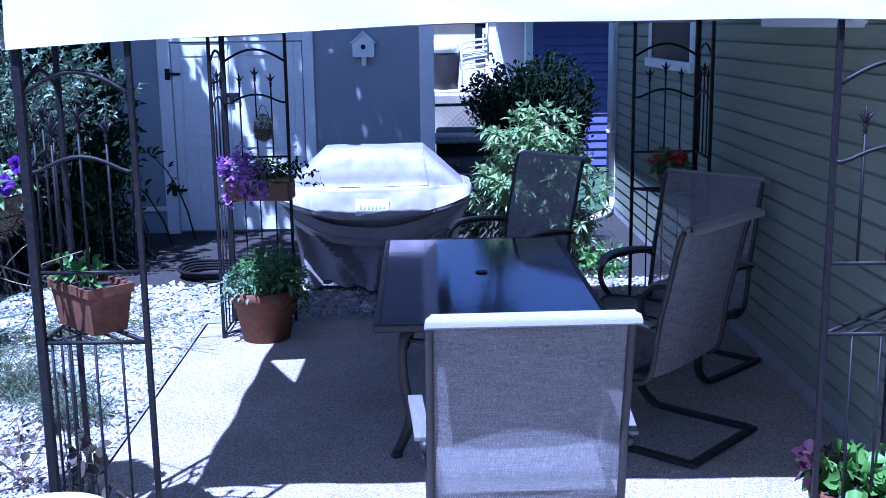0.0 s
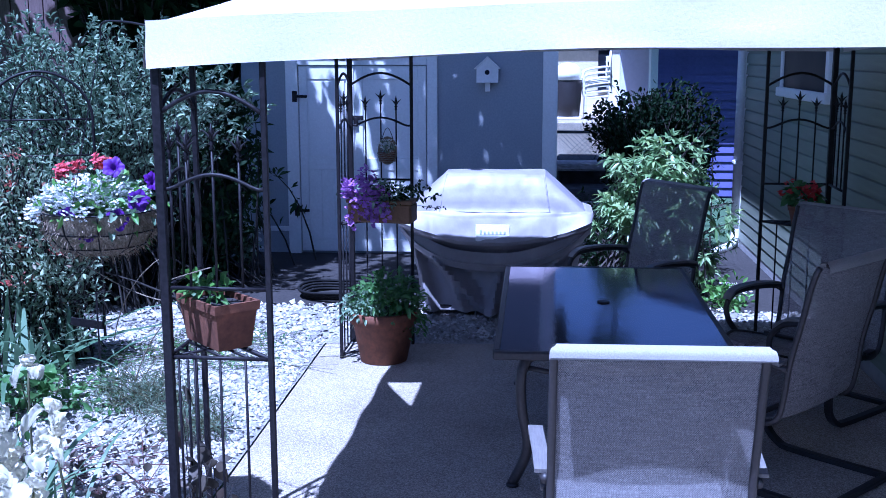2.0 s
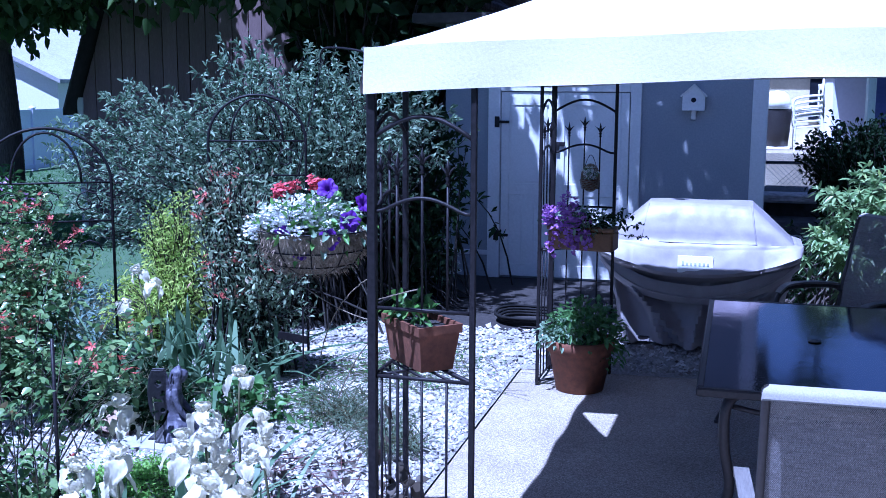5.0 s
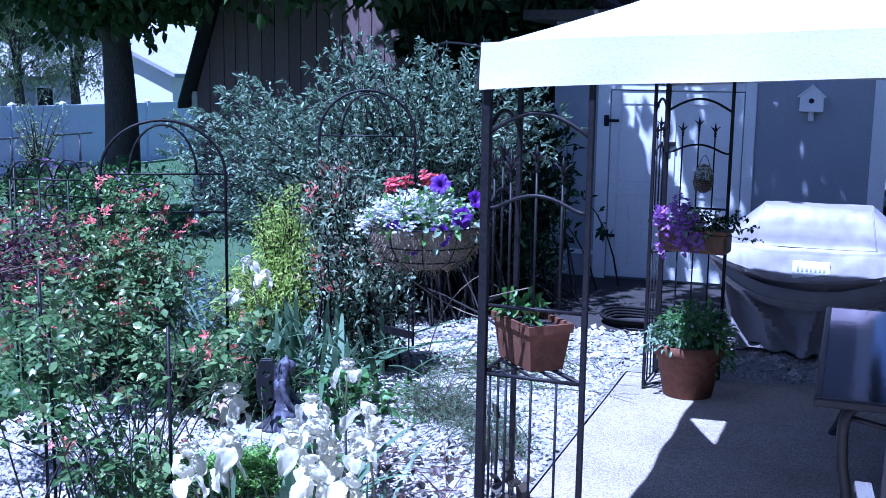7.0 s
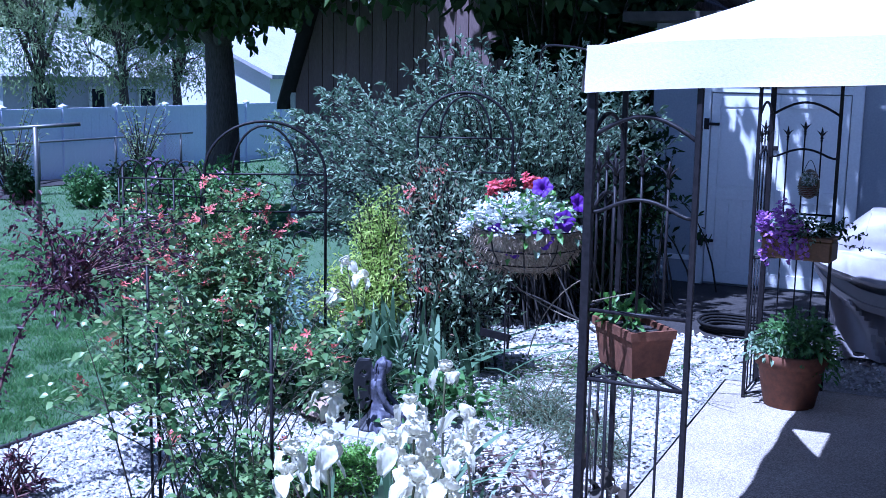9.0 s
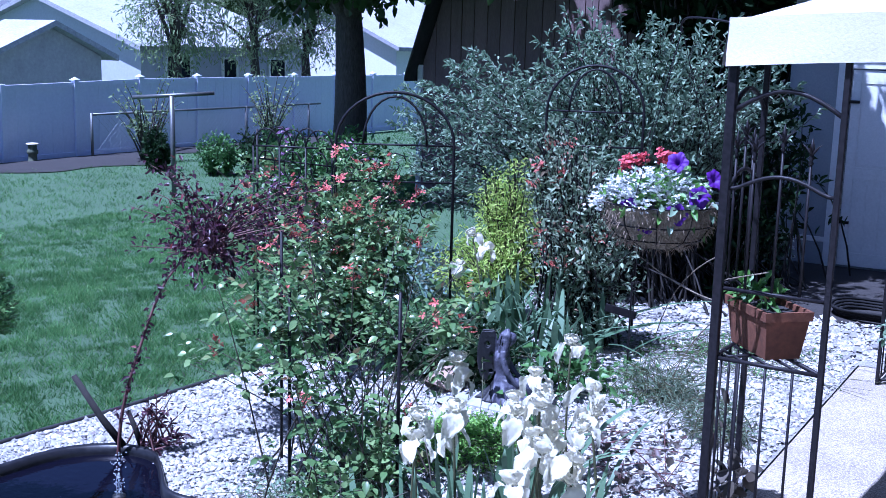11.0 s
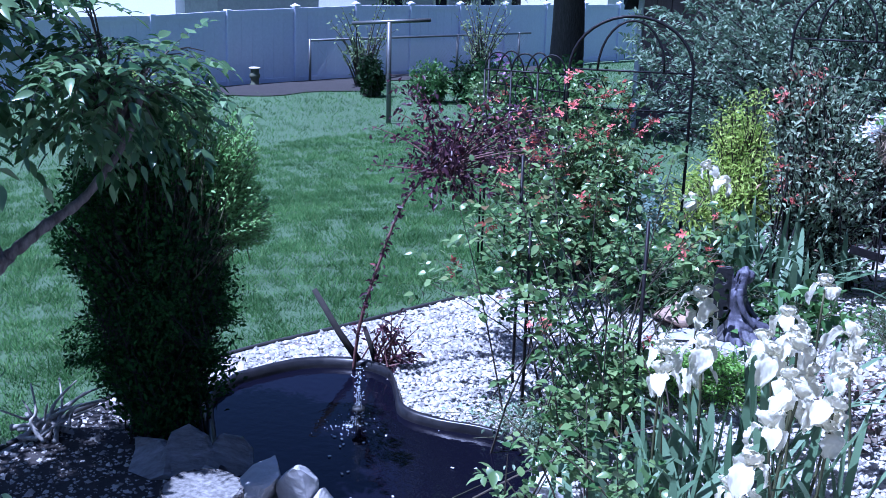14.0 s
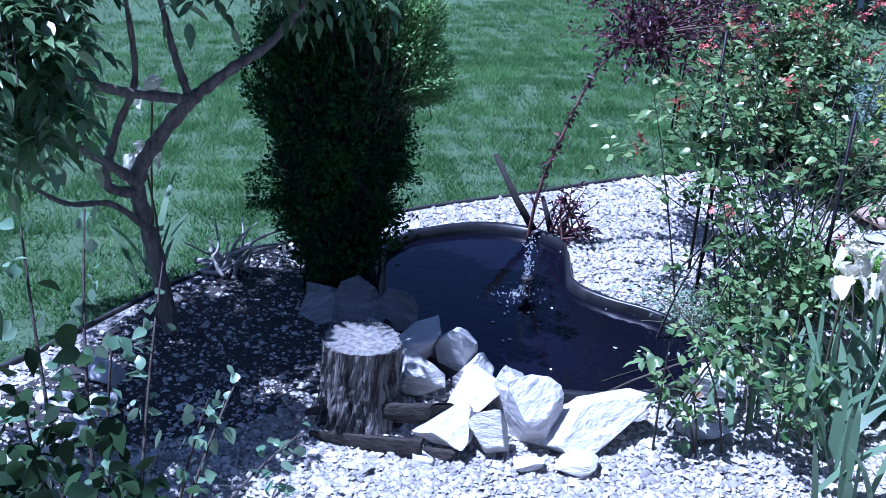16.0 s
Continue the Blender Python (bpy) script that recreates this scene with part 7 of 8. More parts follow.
# small leaning purple-leaved tree, its cut stub beside it
def purple_tree():
    t = thing("purple_plum", "slim leaning purple-leaved plum with a spray of dark foliage", "small tree")
    trunk = smooth_line([(-4.3, 3.52, 0), (-4.27, 3.53, 0.25), (-4.22, 3.6, 0.55), (-4.2, 3.78, 0.88), (-4.08, 4.0, 1.1)], 5)
    part("trunk", tube_geo(trunk, [0.010 - 0.0003 * i for i in range(len(trunk))], 8), "red_stem", t, smooth=True)
    g = np.random.default_rng(171)
    tips = in_blobs([(-4.02, 4.2, 1.1, 0.55, 0.55, 0.34), (-4.3, 3.95, 1.18, 0.36, 0.36, 0.26)], 60, g, 0.3)
    ln = shoots_to((-4.1, 3.97, 1.0), 0.04, tips, g, 0.25)
    tagged(part("branching", stems_mesh("branching", ln, 0.006, 0.002, "red_stem"), None, t), kind="stuff")
    p, w = along(ln, 28, g, 0.45)
    part("foliage", leaf_mesh("foliage", p + g.normal(0, 0.03, p.shape), w * 0.5 + g.normal(0, 0.7, w.shape), 0.038, 0.46, "leaf_purple", g), None, t)
    ln2 = shoots_to((-4.2, 3.66, 0.05), 0.05, in_blobs([(-4.18, 3.7, 0.17, 0.16, 0.16, 0.17)], 34, g, 0.3), g, 0.1)
    tagged(part("branching", stems_mesh("branching", ln2, 0.006, 0.002, "red_stem"), None, t), kind="stuff")
    p, w = along(ln2, 8, g, 0.4)
    part("foliage", leaf_mesh("foliage", p, w + g.normal(0, 0.5, w.shape), 0.04, 0.3, "leaf_purple", g), None, t)
    pts = np.array([[tuple(q) for q in trunk]])
    p, w = along(pts, 210, g, 0.2)
    part("foliage", leaf_mesh("foliage", p + g.normal(0, 0.012, p.shape), g.normal(0, 0.6, w.shape) + np.array([0, 0, 0.4]), 0.036, 0.4, "leaf_purple", g), None, t)
    part("cut_stub", tube_geo([(-4.28, 3.58, 0), (-4.4, 3.51, 0.19), (-4.52, 3.45, 0.4)], [0.022, 0.018, 0.015], 8), "shade_stem", t, "bare sawn-off stub", smooth=True)
    part("cut_stub", tube_geo([(-4.25, 3.64, 0), (-4.28, 3.62, 0.12), (-4.31, 3.6, 0.22)], [0.016, 0.014, 0.011], 8), "shade_stem", t, smooth=True)


purple_tree()


def pinnate_tree():
    """A small crooked tree with long drooping compound leaves."""
    t = thing("small_tree", "small crooked grey-barked tree with drooping compound leaves", "tree")
    limbs = [
        ([(-4.18, 1.58, 0), (-4.2, 1.53, 0.34), (-4.12, 1.44, 0.66), (-4.04, 1.5, 0.85), (-3.97, 1.6, 1.0)], 0.043, 0.03, "trunk"),
        ([(-3.97, 1.6, 1.0), (-3.92, 1.72, 1.1), (-3.88, 1.86, 1.2), (-3.82, 2.0, 1.42), (-3.8, 2.05, 1.65)], 0.028, 0.012, "limb"),
        ([(-3.98, 1.58, 1.0), (-4.03, 1.55, 1.15), (-4.06, 1.52, 1.32), (-4.1, 1.45, 1.6)], 0.02, 0.009, "limb"),
        ([(-3.97, 1.57, 0.99), (-3.9, 1.3, 1.06), (-3.82, 1.05, 1.18), (-3.75, 0.8, 1.3)], 0.024, 0.012, "limb"),
        ([(-4.11, 1.44, 0.66), (-4.0, 1.25, 0.82), (-3.87, 1.0, 0.98), (-3.8, 0.8, 1.1)], 0.026, 0.012, "limb"),
        ([(-4.12, 1.46, 0.62), (-4.1, 1.32, 0.68), (-4.08, 1.36, 0.88), (-4.0, 1.4, 1.08), (-3.95, 1.35, 1.4)], 0.026, 0.01, "limb"),
        ([(-4.16, 1.5, 0.45), (-4.1, 1.34, 0.6), (-4.02, 1.15, 0.66), (-3.95, 1.0, 0.78)], 0.018, 0.008, "limb")]
    for pts, r0, r1, nm in limbs:
        s = smooth_line(pts, 9)
        part(nm, tube_geo(s, [0.8 * (r0 + (r1 - r0) * i / (len(s) - 1)) * (1 + 0.13 * math.sin(i * 2.3 + r0 * 900) + 0.08 * math.sin(i * 5.1)) for i in range(len(s))], 9), "bark_small", t, smooth=True)
    g = np.random.default_rng(181)
    seen = [(-4.0, 1.63, 1.68, 0.45, 0.45, 0.33), (-3.98, 1.05, 1.5, 0.42, 0.45, 0.4), (-3.92, 1.92, 1.52, 0.26, 0.26, 0.24), (-3.95, 2.25, 1.52, 0.22, 0.26, 0.2), (-3.9, 2.12, 1.4, 0.12, 0.2, 0.12), (-3.6, 0.7, 1.2, 0.35, 0.4, 0.4)]
    # upper crown out of view, added only to cast shade
    high = [(-4.5, 0.95, 2.15, 0.75, 0.7, 0.4), (-4.66, 1.72, 2.15, 0.62, 0.5, 0.36)]
    src = np.array([(-3.85, 1.95, 1.4), (-4.07, 1.5, 1.45), (-3.8, 0.95, 1.25), (-3.95, 1.35, 1.35), (-4.1, 1.45, 1.6)])
    k = np.linspace(0, 1, 6)[None, :, None]
    for blobs, count, make in ((seen, 270, round_leaves), (high, 190, leaf_mesh)):
        tips = in_blobs(blobs, count, g, 0.4)
        # tips whose shadow would darken the ground by the stump are left out
        tips = tips[np.hypot(tips[:, 0] + 0.2 * tips[:, 2] + 3.6, tips[:, 1] + 0.39 * tips[:, 2] - 1.78) > 0.24]
        st = src[np.argmin(((tips[:, None] - src[None]) ** 2).sum(2), 1)]
        ln = st[:, None] * (1 - k) + tips[:, None] * k + np.array([0, 0, 0.12]) * np.sin(k * math.pi)
        tagged(part("branching", stems_mesh("branching", ln, 0.006, 0.002, "dark_bark"), None, t), kind="stuff")
        # rachises hang from the twigs, leaflets in close pairs along them
        p, w = along(ln, 3, g, 0.4)
        n = len(p)
        d = unit(w * 0.6 + g.normal(0, 0.55, (n, 3)) * np.array([1, 1, 0.5]))
        L = 0.19 * g.uniform(0.7, 1.3, (n, 1))
        rach = np.stack([p + d * L * a + np.array([0, 0, -0.06]) * a * a for a in np.linspace(0, 1, 5)], 1)
        tagged(part("branching", stems_mesh("branching", rach, 0.0015, 0.0008, "stem"), None, t), kind="stuff")
        P, D = [], []
        side = unit(np.cross(d, np.array([0, 0, 1.0])))
        for a in (0.2, 0.36, 0.52, 0.68, 0.84):
            c = p + d * L * a + np.array([0, 0, -0.06]) * a * a
            for s in (-1, 1):
                P.append(c)
                D.append(d * 0.6 + side * s + np.array([0, 0, -0.05]) + g.normal(0, 0.15, (n, 3)))
        P.append(rach[:, -1])
        D.append(d + np.array([0, 0, -0.5]))
        tagged(part("foliage", make("foliage", np.concatenate(P), np.concatenate(D), 0.062, 0.46, "leaf_wist", g, 0.25, 0.3, 0.72), None, t), kind="stuff")


M["bark_small"] = surface("bark_small", (0.05, 0.042, 0.04), (0.2, 0.18, 0.17), 35, 0.9, bump=0.8, stretch=(1.5, 1.5, 0.5), coarse=7, dist=0.012)
pinnate_tree()


def near_shrub():
    """Long thorny canes with round pale leaves beside the camera's end."""
    t = thing("lilac_shoots", "sparse shrub shoots with rounded pale green leaves", "shrub")
    g = np.random.default_rng(191)
    lines = []
    for a, b, c in (((-2.6, 0.75, 0), (-2.8, 0.75, 0.55), (-3.1, 0.9, 0.98)), ((-2.62, 0.8, 0), (-2.8, 0.9, 0.5), (-3.0, 1.06, 0.84)), ((-2.6, 0.78, 0), (-2.7, 0.75, 0.45), (-2.8, 0.85, 0.78)), ((-2.65, 0.9, 0), (-2.75, 0.95, 0.3), (-2.72, 1.05, 0.58)), ((-2.7, 0.9, 0), (-2.85, 1.1, 0.18), (-2.95, 1.45, 0.24)), ((-2.55, 0.7, 0), (-2.5, 0.6, 0.4), (-2.5, 0.55, 0.82)), ((-2.5, 0.62, 0), (-2.4, 0.5, 0.35), (-2.35, 0.45, 0.7)), ((-2.6, 0.7, 0), (-2.7, 0.65, 0.6), (-2.95, 0.7, 1.02)), ((-2.75, 1.0, 0), (-2.8, 1.2, 0.1), (-2.85, 1.35, 0.16)), ((-2.62, 0.85, 0), (-2.72, 0.98, 0.35), (-2.88, 1.2, 0.5))):
        lines.append([tuple(q) for q in bez(a, b, c, 8)])
    lines = np.array(lines)
    for one in lines:
        part("cane", stems_mesh("cane", one[None], 0.008, 0.003, "dark_bark"), None, t)
    p, w = along(lines, 26, g, 0.3)
    part("foliage", round_leaves("foliage", p + g.normal(0, 0.025, p.shape), w * 0.4 + g.normal(0, 0.7, w.shape), 0.047, 0.68, "leaf_pale", g, 0.3, 0.25, 0.55), None, t)
    p, w = along(lines[5:7], 420, g, 0.15)
    part("foliage", round_leaves("foliage", p + g.normal(0, 0.12, p.shape), g.normal(0, 0.7, w.shape), 0.055, 0.7, "leaf_dark", g, 0.25, 0.25, 0.5), None, t)


M["leaf_pale"] = leafy("leaf_pale", (0.1, 0.19, 0.11), (0.27, 0.38, 0.25), rough=0.32, spec=0.5)
near_shrub()


# ---- metal garden arches ----
def garden_arch(name, label, L, R, zr, top, seed):
    """An iron arch: two posts, a round top, an inner hoop, rails and scrolls."""
    a = thing(name, label, "garden arch")
    L, R = Vector(L), Vector(R)
    up = Vector((0, 0, 1))
    d = (R - L)
    arc = [L.lerp(R, 0.5 - 0.5 * math.cos(t)) + up * (zr + (top - zr) * math.sin(t)) for t in np.linspace(0, math.pi, 19)]
    part("hoop", tube_geo([L] + arc + [R], 0.0105, 8), "black_metal", a, smooth=True)
    inner = [L.lerp(R, 0.5 - 0.27 * math.cos(t)) + up * (zr + (top - zr) * 0.92 * math.sin(t)) for t in np.linspace(0, math.pi, 15)]
    part("inner_hoop", tube_geo(inner, 0.008, 6), "black_metal", a, smooth=True)
    for z in (zr, zr - 0.25):
        part("rail", tube_geo([L + up * z, R + up * z], 0.007, 6), "black_metal", a, smooth=True)
    for k, t in enumerate((0.2, 0.5, 0.8)):
        for z in (zr - 0.13, zr - 0.45):
            c = L.lerp(R, t) + up * z
            part("scroll", tube_geo([c + d.normalized() * (0.09 * (1 - 0.08 * q) * math.cos(q * 0.75)) + up * (0.09 * (1 - 0.08 * q) * math.sin(q * 0.75)) for q in range(11)], 0.005, 5), "black_metal", a, smooth=True)
    return a


garden_arch("garden_arch", "black wrought-iron garden arch among the roses", (-4.75, 5.86, 0), (-4.07, 6.27, 0), 1.38, 1.73, 1)
garden_arch("garden_arch", "black iron arch grown over by the big shrub", (-3.85, 7.2, 0), (-3.2, 7.45, 0), 1.6, 1.93, 2)
obelisk = thing("rose_trellis", "narrow black iron trellis holding the rose canes", "trellis")
up = Vector((0, 0, 1))
for x, y, h in ((-5.3, 5.7, 1.45), (-3.38, 3.72, 0.95), (-2.82, 3.78, 1.0), (-3.62, 3.95, 1.15), (-4.75, 5.86, 1.3)):
    part("upright", tube_geo([(x, y, 0), (x, y, h)], 0.008, 6), "black_metal", obelisk, smooth=True)
part("rail", tube_geo([(-5.3, 5.7, 1.25), (-4.75, 5.86, 1.22)], 0.006, 6), "black_metal", obelisk, smooth=True)
for c in ((-5.15, 5.75, 1.35), (-4.95, 5.8, 1.35)):
    part("hoop", tube_geo([(c[0] + 0.1 * math.cos(t), c[1] + 0.03 * math.cos(t), c[2] - 0.1 + 0.22 * math.sin(t)) for t in np.linspace(0, math.pi, 13)], 0.006, 5), "black_metal", obelisk, smooth=True)
part("scroll", tube_geo([(-2.86 + 0.06 * (1 - 0.07 * q) * math.cos(q * 0.7), 3.76, 0.3 + 0.06 * (1 - 0.07 * q) * math.sin(q * 0.7)) for q in range(12)], 0.005, 5), "black_metal", obelisk, smooth=True)
run = thing("trellis_fence", "low black iron trellis with looped top beside the arch", "trellis")
ra, rb = Vector((-5.3, 5.66, 0)), Vector((-4.77, 5.85, 0))
for z in (1.08, 1.34):
    part("rail", tube_geo([ra + up * z, rb + up * z], 0.007, 6), "black_metal", run, smooth=True)
for k in range(4):
    q = ra.lerp(rb, k / 3)
    part("upright", tube_geo([q, q + up * 1.34], 0.007, 6), "black_metal", run, smooth=True)
for k in range(3):
    q0, q1 = ra.lerp(rb, k / 3), ra.lerp(rb, (k + 1) / 3)
    part("loop", tube_geo([q0.lerp(q1, 0.5 - 0.5 * math.cos(t)) + up * (1.34 + 0.12 * math.sin(t)) for t in np.linspace(0, math.pi, 13)], 0.006, 5), "black_metal", run, smooth=True)
    part("loop", tube_geo([q0.lerp(q1, 0.5 - 0.32 * math.cos(t)) + up * (1.21 - 0.1 * math.sin(t)) for t in np.linspace(0, 2 * math.pi, 17)], 0.005, 5), "black_metal", run, smooth=True)
stake = thing("garden_stake", "thin black garden stake with a small bird-shaped plate", "stake")
part("rod", tube_geo([(-2.77, 6.31, 0), (-2.77, 6.31, 0.62)], 0.006, 6), "black_metal", stake)
part("plate", moved(box_geo(-0.1, -0.004, -0.025, 0.1, 0.004, 0.025, 0.002), pose(-2.84, 6.32, 0.42, 0, 12, 20)), "black_metal", stake)

# ---- far side: white fence, chain-link, clothes post, trees ----
FX = -19.4
GZ = ground_z(FX)
fence = thing("vinyl_fence", "long white vinyl privacy fence across the lawn's end", "fence")


def fence_top(y):
    return float(np.interp(y, [5, 12.3, 14.15, 18, 34], [0.9, 0.95, 1.03, 1.13, 1.13]))


ys_f = [14.15 + 1.83 * k for k in range(-6, 11)]
for i, y in enumerate(ys_f):
    tz = fence_top(y)
    part("fence_post", box_geo(FX - 0.06, y - 0.06, GZ - 0.1, FX + 0.07, y + 0.06, tz + 0.03, 0.006), "vinyl", fence)
    if y > 14.5:
        part("post_cap", join_geo(box_geo(FX - 0.08, y - 0.08, tz + 0.03, FX + 0.09, y + 0.08, tz + 0.06, 0.006), (np.array([(FX - 0.06, y - 0.06, tz + 0.06), (FX + 0.07, y - 0.06, tz + 0.06), (FX + 0.07, y + 0.06, tz + 0.06), (FX - 0.06, y + 0.06, tz + 0.06), (FX, y, tz + 0.11)]), [(0, 1, 4), (1, 2, 4), (2, 3, 4), (3, 0, 4), (3, 2, 1, 0)])), "vinyl", fence)
    if i + 1 < len(ys_f):
        y1 = ys_f[i + 1]
        t0, t1 = fence_top(y + 0.1), fence_top(y1 - 0.1)
        part("top_rail", (np.array([(xx, yy, tt + dz) for xx in (FX - 0.03, FX + 0.04) for yy, tt in ((y + 0.06, t0), (y1 - 0.06, t1)) for dz in (-0.1, 0)]), [(0, 1, 3, 2), (4, 6, 7, 5), (0, 4, 5, 1), (2, 3, 7, 6), (0, 2, 6, 4), (1, 5, 7, 3)]), "vinyl", fence)
        for k in range(6):
            a = y + 0.06 + (y1 - y - 0.12) * k / 6
            b = y + 0.06 + (y1 - y - 0.12) * (k + 1) / 6 - 0.0015
            part("fence_board", box_geo(FX - 0.012, a, GZ, FX + 0.012, b, min(t0, t1) - 0.03, 0.003), "vinyl", fence)
        part("bottom_rail", box_geo(FX - 0.03, y + 0.06, GZ + 0.02, FX + 0.04, y1 - 0.06, GZ + 0.14, 0.005), "vinyl", fence)

link = thing("chain_link_fence", "old galvanised chain-link fence in front of the vinyl fence", "fence")
for y in (16.1, 18.5, 21, 23.5):
    part("fence_post", tube_geo([(-19.05, y, GZ), (-19.05, y, GZ + 0.98)], 0.03, 8), "galv", link, smooth=True)
part("top_rail", tube_geo([(-19.05, 16.1, GZ + 0.95), (-19.05, 24, GZ + 0.95)], 0.025, 8), "galv", link, smooth=True)
wires = []
for k in range(64):
    y = 16.1 + k * 0.125
    for s in (1, -1):
        y2 = y + s * 0.92
        if 16.1 <= y2 <= 24:
            wires.append(tube_geo([(-19.05, y, GZ + 0.02), (-19.05, y2, GZ + 0.94)], 0.0014, 3, False))
tagged(part("mesh", join_geo(*wires), "galv", link, fix=False), kind="stuff")

cpost = thing("clothes_post", "grey metal T-shaped clothes line post on the lawn", "clothes post")
cz = ground_z(-13.6)
part("pole", tube_geo([(-13.6, 13.1, cz - 0.02), (-13.62, 13.1, cz + 1.66)], 0.04, 10), "galv", cpost, smooth=True)
part("cross_bar", tube_geo([(-14.15, 12.75, cz + 1.62), (-13.05, 13.5, cz + 1.72)], 0.033, 8), "galv", cpost, smooth=True)
lamp = thing("garden_lantern", "small dark green lantern post at the fence bed", "lantern", pose(-18.9, 14.45, GZ))
part("body", lathe_geo([(0.1, 0), (0.1, 0.1), (0.085, 0.12), (0.085, 0.22), (0.11, 0.24), (0.11, 0.3), (0.085, 0.33), (0.09, 0.42)], 14), "copper_green", lamp, smooth=True)
part("cap", lathe_geo([(0.12, 0.42), (0.125, 0.435), (0.11, 0.45), (0.02, 0.46)], 14), "cream_wall", lamp, smooth=True)
front = [(-18.15 + 0.55 * math.sin(0.9 * y) + 0.3 * math.sin(2.3 * y + 1), y) for y in np.linspace(12.2, 24, 60)]
nb = len(front)
bed_v = [(FX + 0.1, y, GZ + 0.05) for x, y in front] + [((x + FX) / 2, y, ground_z((x + FX) / 2) + 0.09 + 0.05 * noise.noise((x, y * 1.7, 3))) for x, y in front] + [(x, y, ground_z(x) - 0.01) for x, y in front]
bed2 = part("fence_bed", (bed_v, [(r * nb + k, (r + 1) * nb + k, (r + 1) * nb + k + 1, r * nb + k + 1) for r in range(2) for k in range(nb - 1)]), "soil", None, smooth=True)
tagged(bed2, "bare brown soil bed along the fence", "soil", kind="structure")
for x, y, r, h, lf, sd in ((-16.7, 15.7, 0.28, 0.42, "leaf_dark", 201), (-15.3, 16.0, 0.5, 0.4, "leaf_green", 202), (-14.8, 16.6, 0.55, 0.5, "leaf_dark", 203), (-18.3, 11.0, 0.5, 0.35, "leaf_lime", 204), (-13.2, 15.3, 0.7, 0.55, "leaf_green", 205), (-11.0, 13.0, 0.6, 0.55, "leaf_rose", 206), (-9.6, 12.6, 0.7, 0.6, "leaf_green", 207)):
    z = ground_z(x)
    shrub("border_shrub", "low leafy border shrub at the end of the lawn", (x, y, z), [(x, y, z + h, r, r, h)], 95, 20, 0.105, 0.4, lf, seed=sd, spread=0.1, group="border shrubs by the fence")
for x, y, sd in ((-17.9, 16.6, 211), (-17.6, 20.2, 212)):
    z = ground_z(x)
    ob, ln, rg = shrub("young_tree", "spindly young tree with few small leaves by the fence", (x, y, z), [(x, y, z + 1.5, 0.75, 0.85, 0.7), (x, y, z + 0.95, 0.6, 0.75, 0.4)], 34, 16, 0.09, 0.45, "leaf_willow", seed=sd, category="tree", spread=0.05, r0=0.03, lo=0.3)
ob, ln, rg = shrub("phlox_bush", "leafy bush with lilac-pink flower clusters near the big tree", (-8.6, 10.6, ground_z(-8.6)), [(-8.6, 10.6, 0.55, 0.8, 0.6, 0.5)], 120, 20, 0.09, 0.4, "leaf_green", seed=213)
pk = flower_mesh("blossom", "petal_lilac", 5, 0.042, 0.8, 214, 0.4, 7, 0.05)
p, w = along(ln[:7], 1, rg, 0.95)
for q in p:
    part("blossom", pk, None, ob, m=pose(*q, *rg.uniform(-40, 40, 3)))


def leafy_tree(name, label, base, trunk_r, limbs, blobs, shoots, per, length, leaf, seed, bark="dark_bark", width=0.6, fork=2.6):
    """A tapered trunk, limbs to the crown's blobs, twigs and leaves."""
    t = thing(name, label, "tree")
    g = np.random.default_rng(seed)
    b = Vector(base)
    top = b + Vector((0, 0, fork))
    s = smooth_line([b, b + Vector((0.04, 0.03, fork * 0.5)), top], 6)
    part("trunk", tube_geo(s, [trunk_r * (1.25 - 0.45 * i / (len(s) - 1)) if i else trunk_r * 1.5 for i in range(len(s))], 14), bark, t, smooth=True)
    bl = np.array(blobs, float)
    which = g.integers(0, len(bl), limbs)
    ends = bl[which, :3] + g.normal(0, 0.35, (limbs, 3)) * bl[which, 3:]
    for e in ends:
        m2 = bez(top - Vector((0, 0, 0.2)), top.lerp(Vector(e), 0.45) + Vector((0, 0, 0.5)), e, 9)
        part("limb", tube_geo(m2, [trunk_r * 0.5 * (1 - 0.1 * i) for i in range(9)], 7), bark, t, smooth=True)
    tips = in_blobs(blobs, shoots, g, 0.45)
    near = np.argmin(((tips[:, None] - ends[None]) ** 2).sum(2), 1)
    k = np.linspace(0, 1, 5)[None, :, None]
    st = ends[near] * 0.75 + np.array(top) * 0.25
    ln = st[:, None] * (1 - k) + tips[:, None] * k + np.array([0, 0, 0.25]) * np.sin(k * math.pi)
    tagged(part("branching", stems_mesh("branching", ln, 0.012, 0.003, bark), None, t), kind="stuff")
    p, w = along(ln, per, g, 0.55)
    part("crown", leaf_mesh("crown", p + g.normal(0, 0.16, p.shape), w * 0.3 + g.normal(0, 0.7, w.shape) + np.array([0, 0, -0.2]), length, width, leaf, g, 0.2, 0.3, 0.5), None, t)
    return t


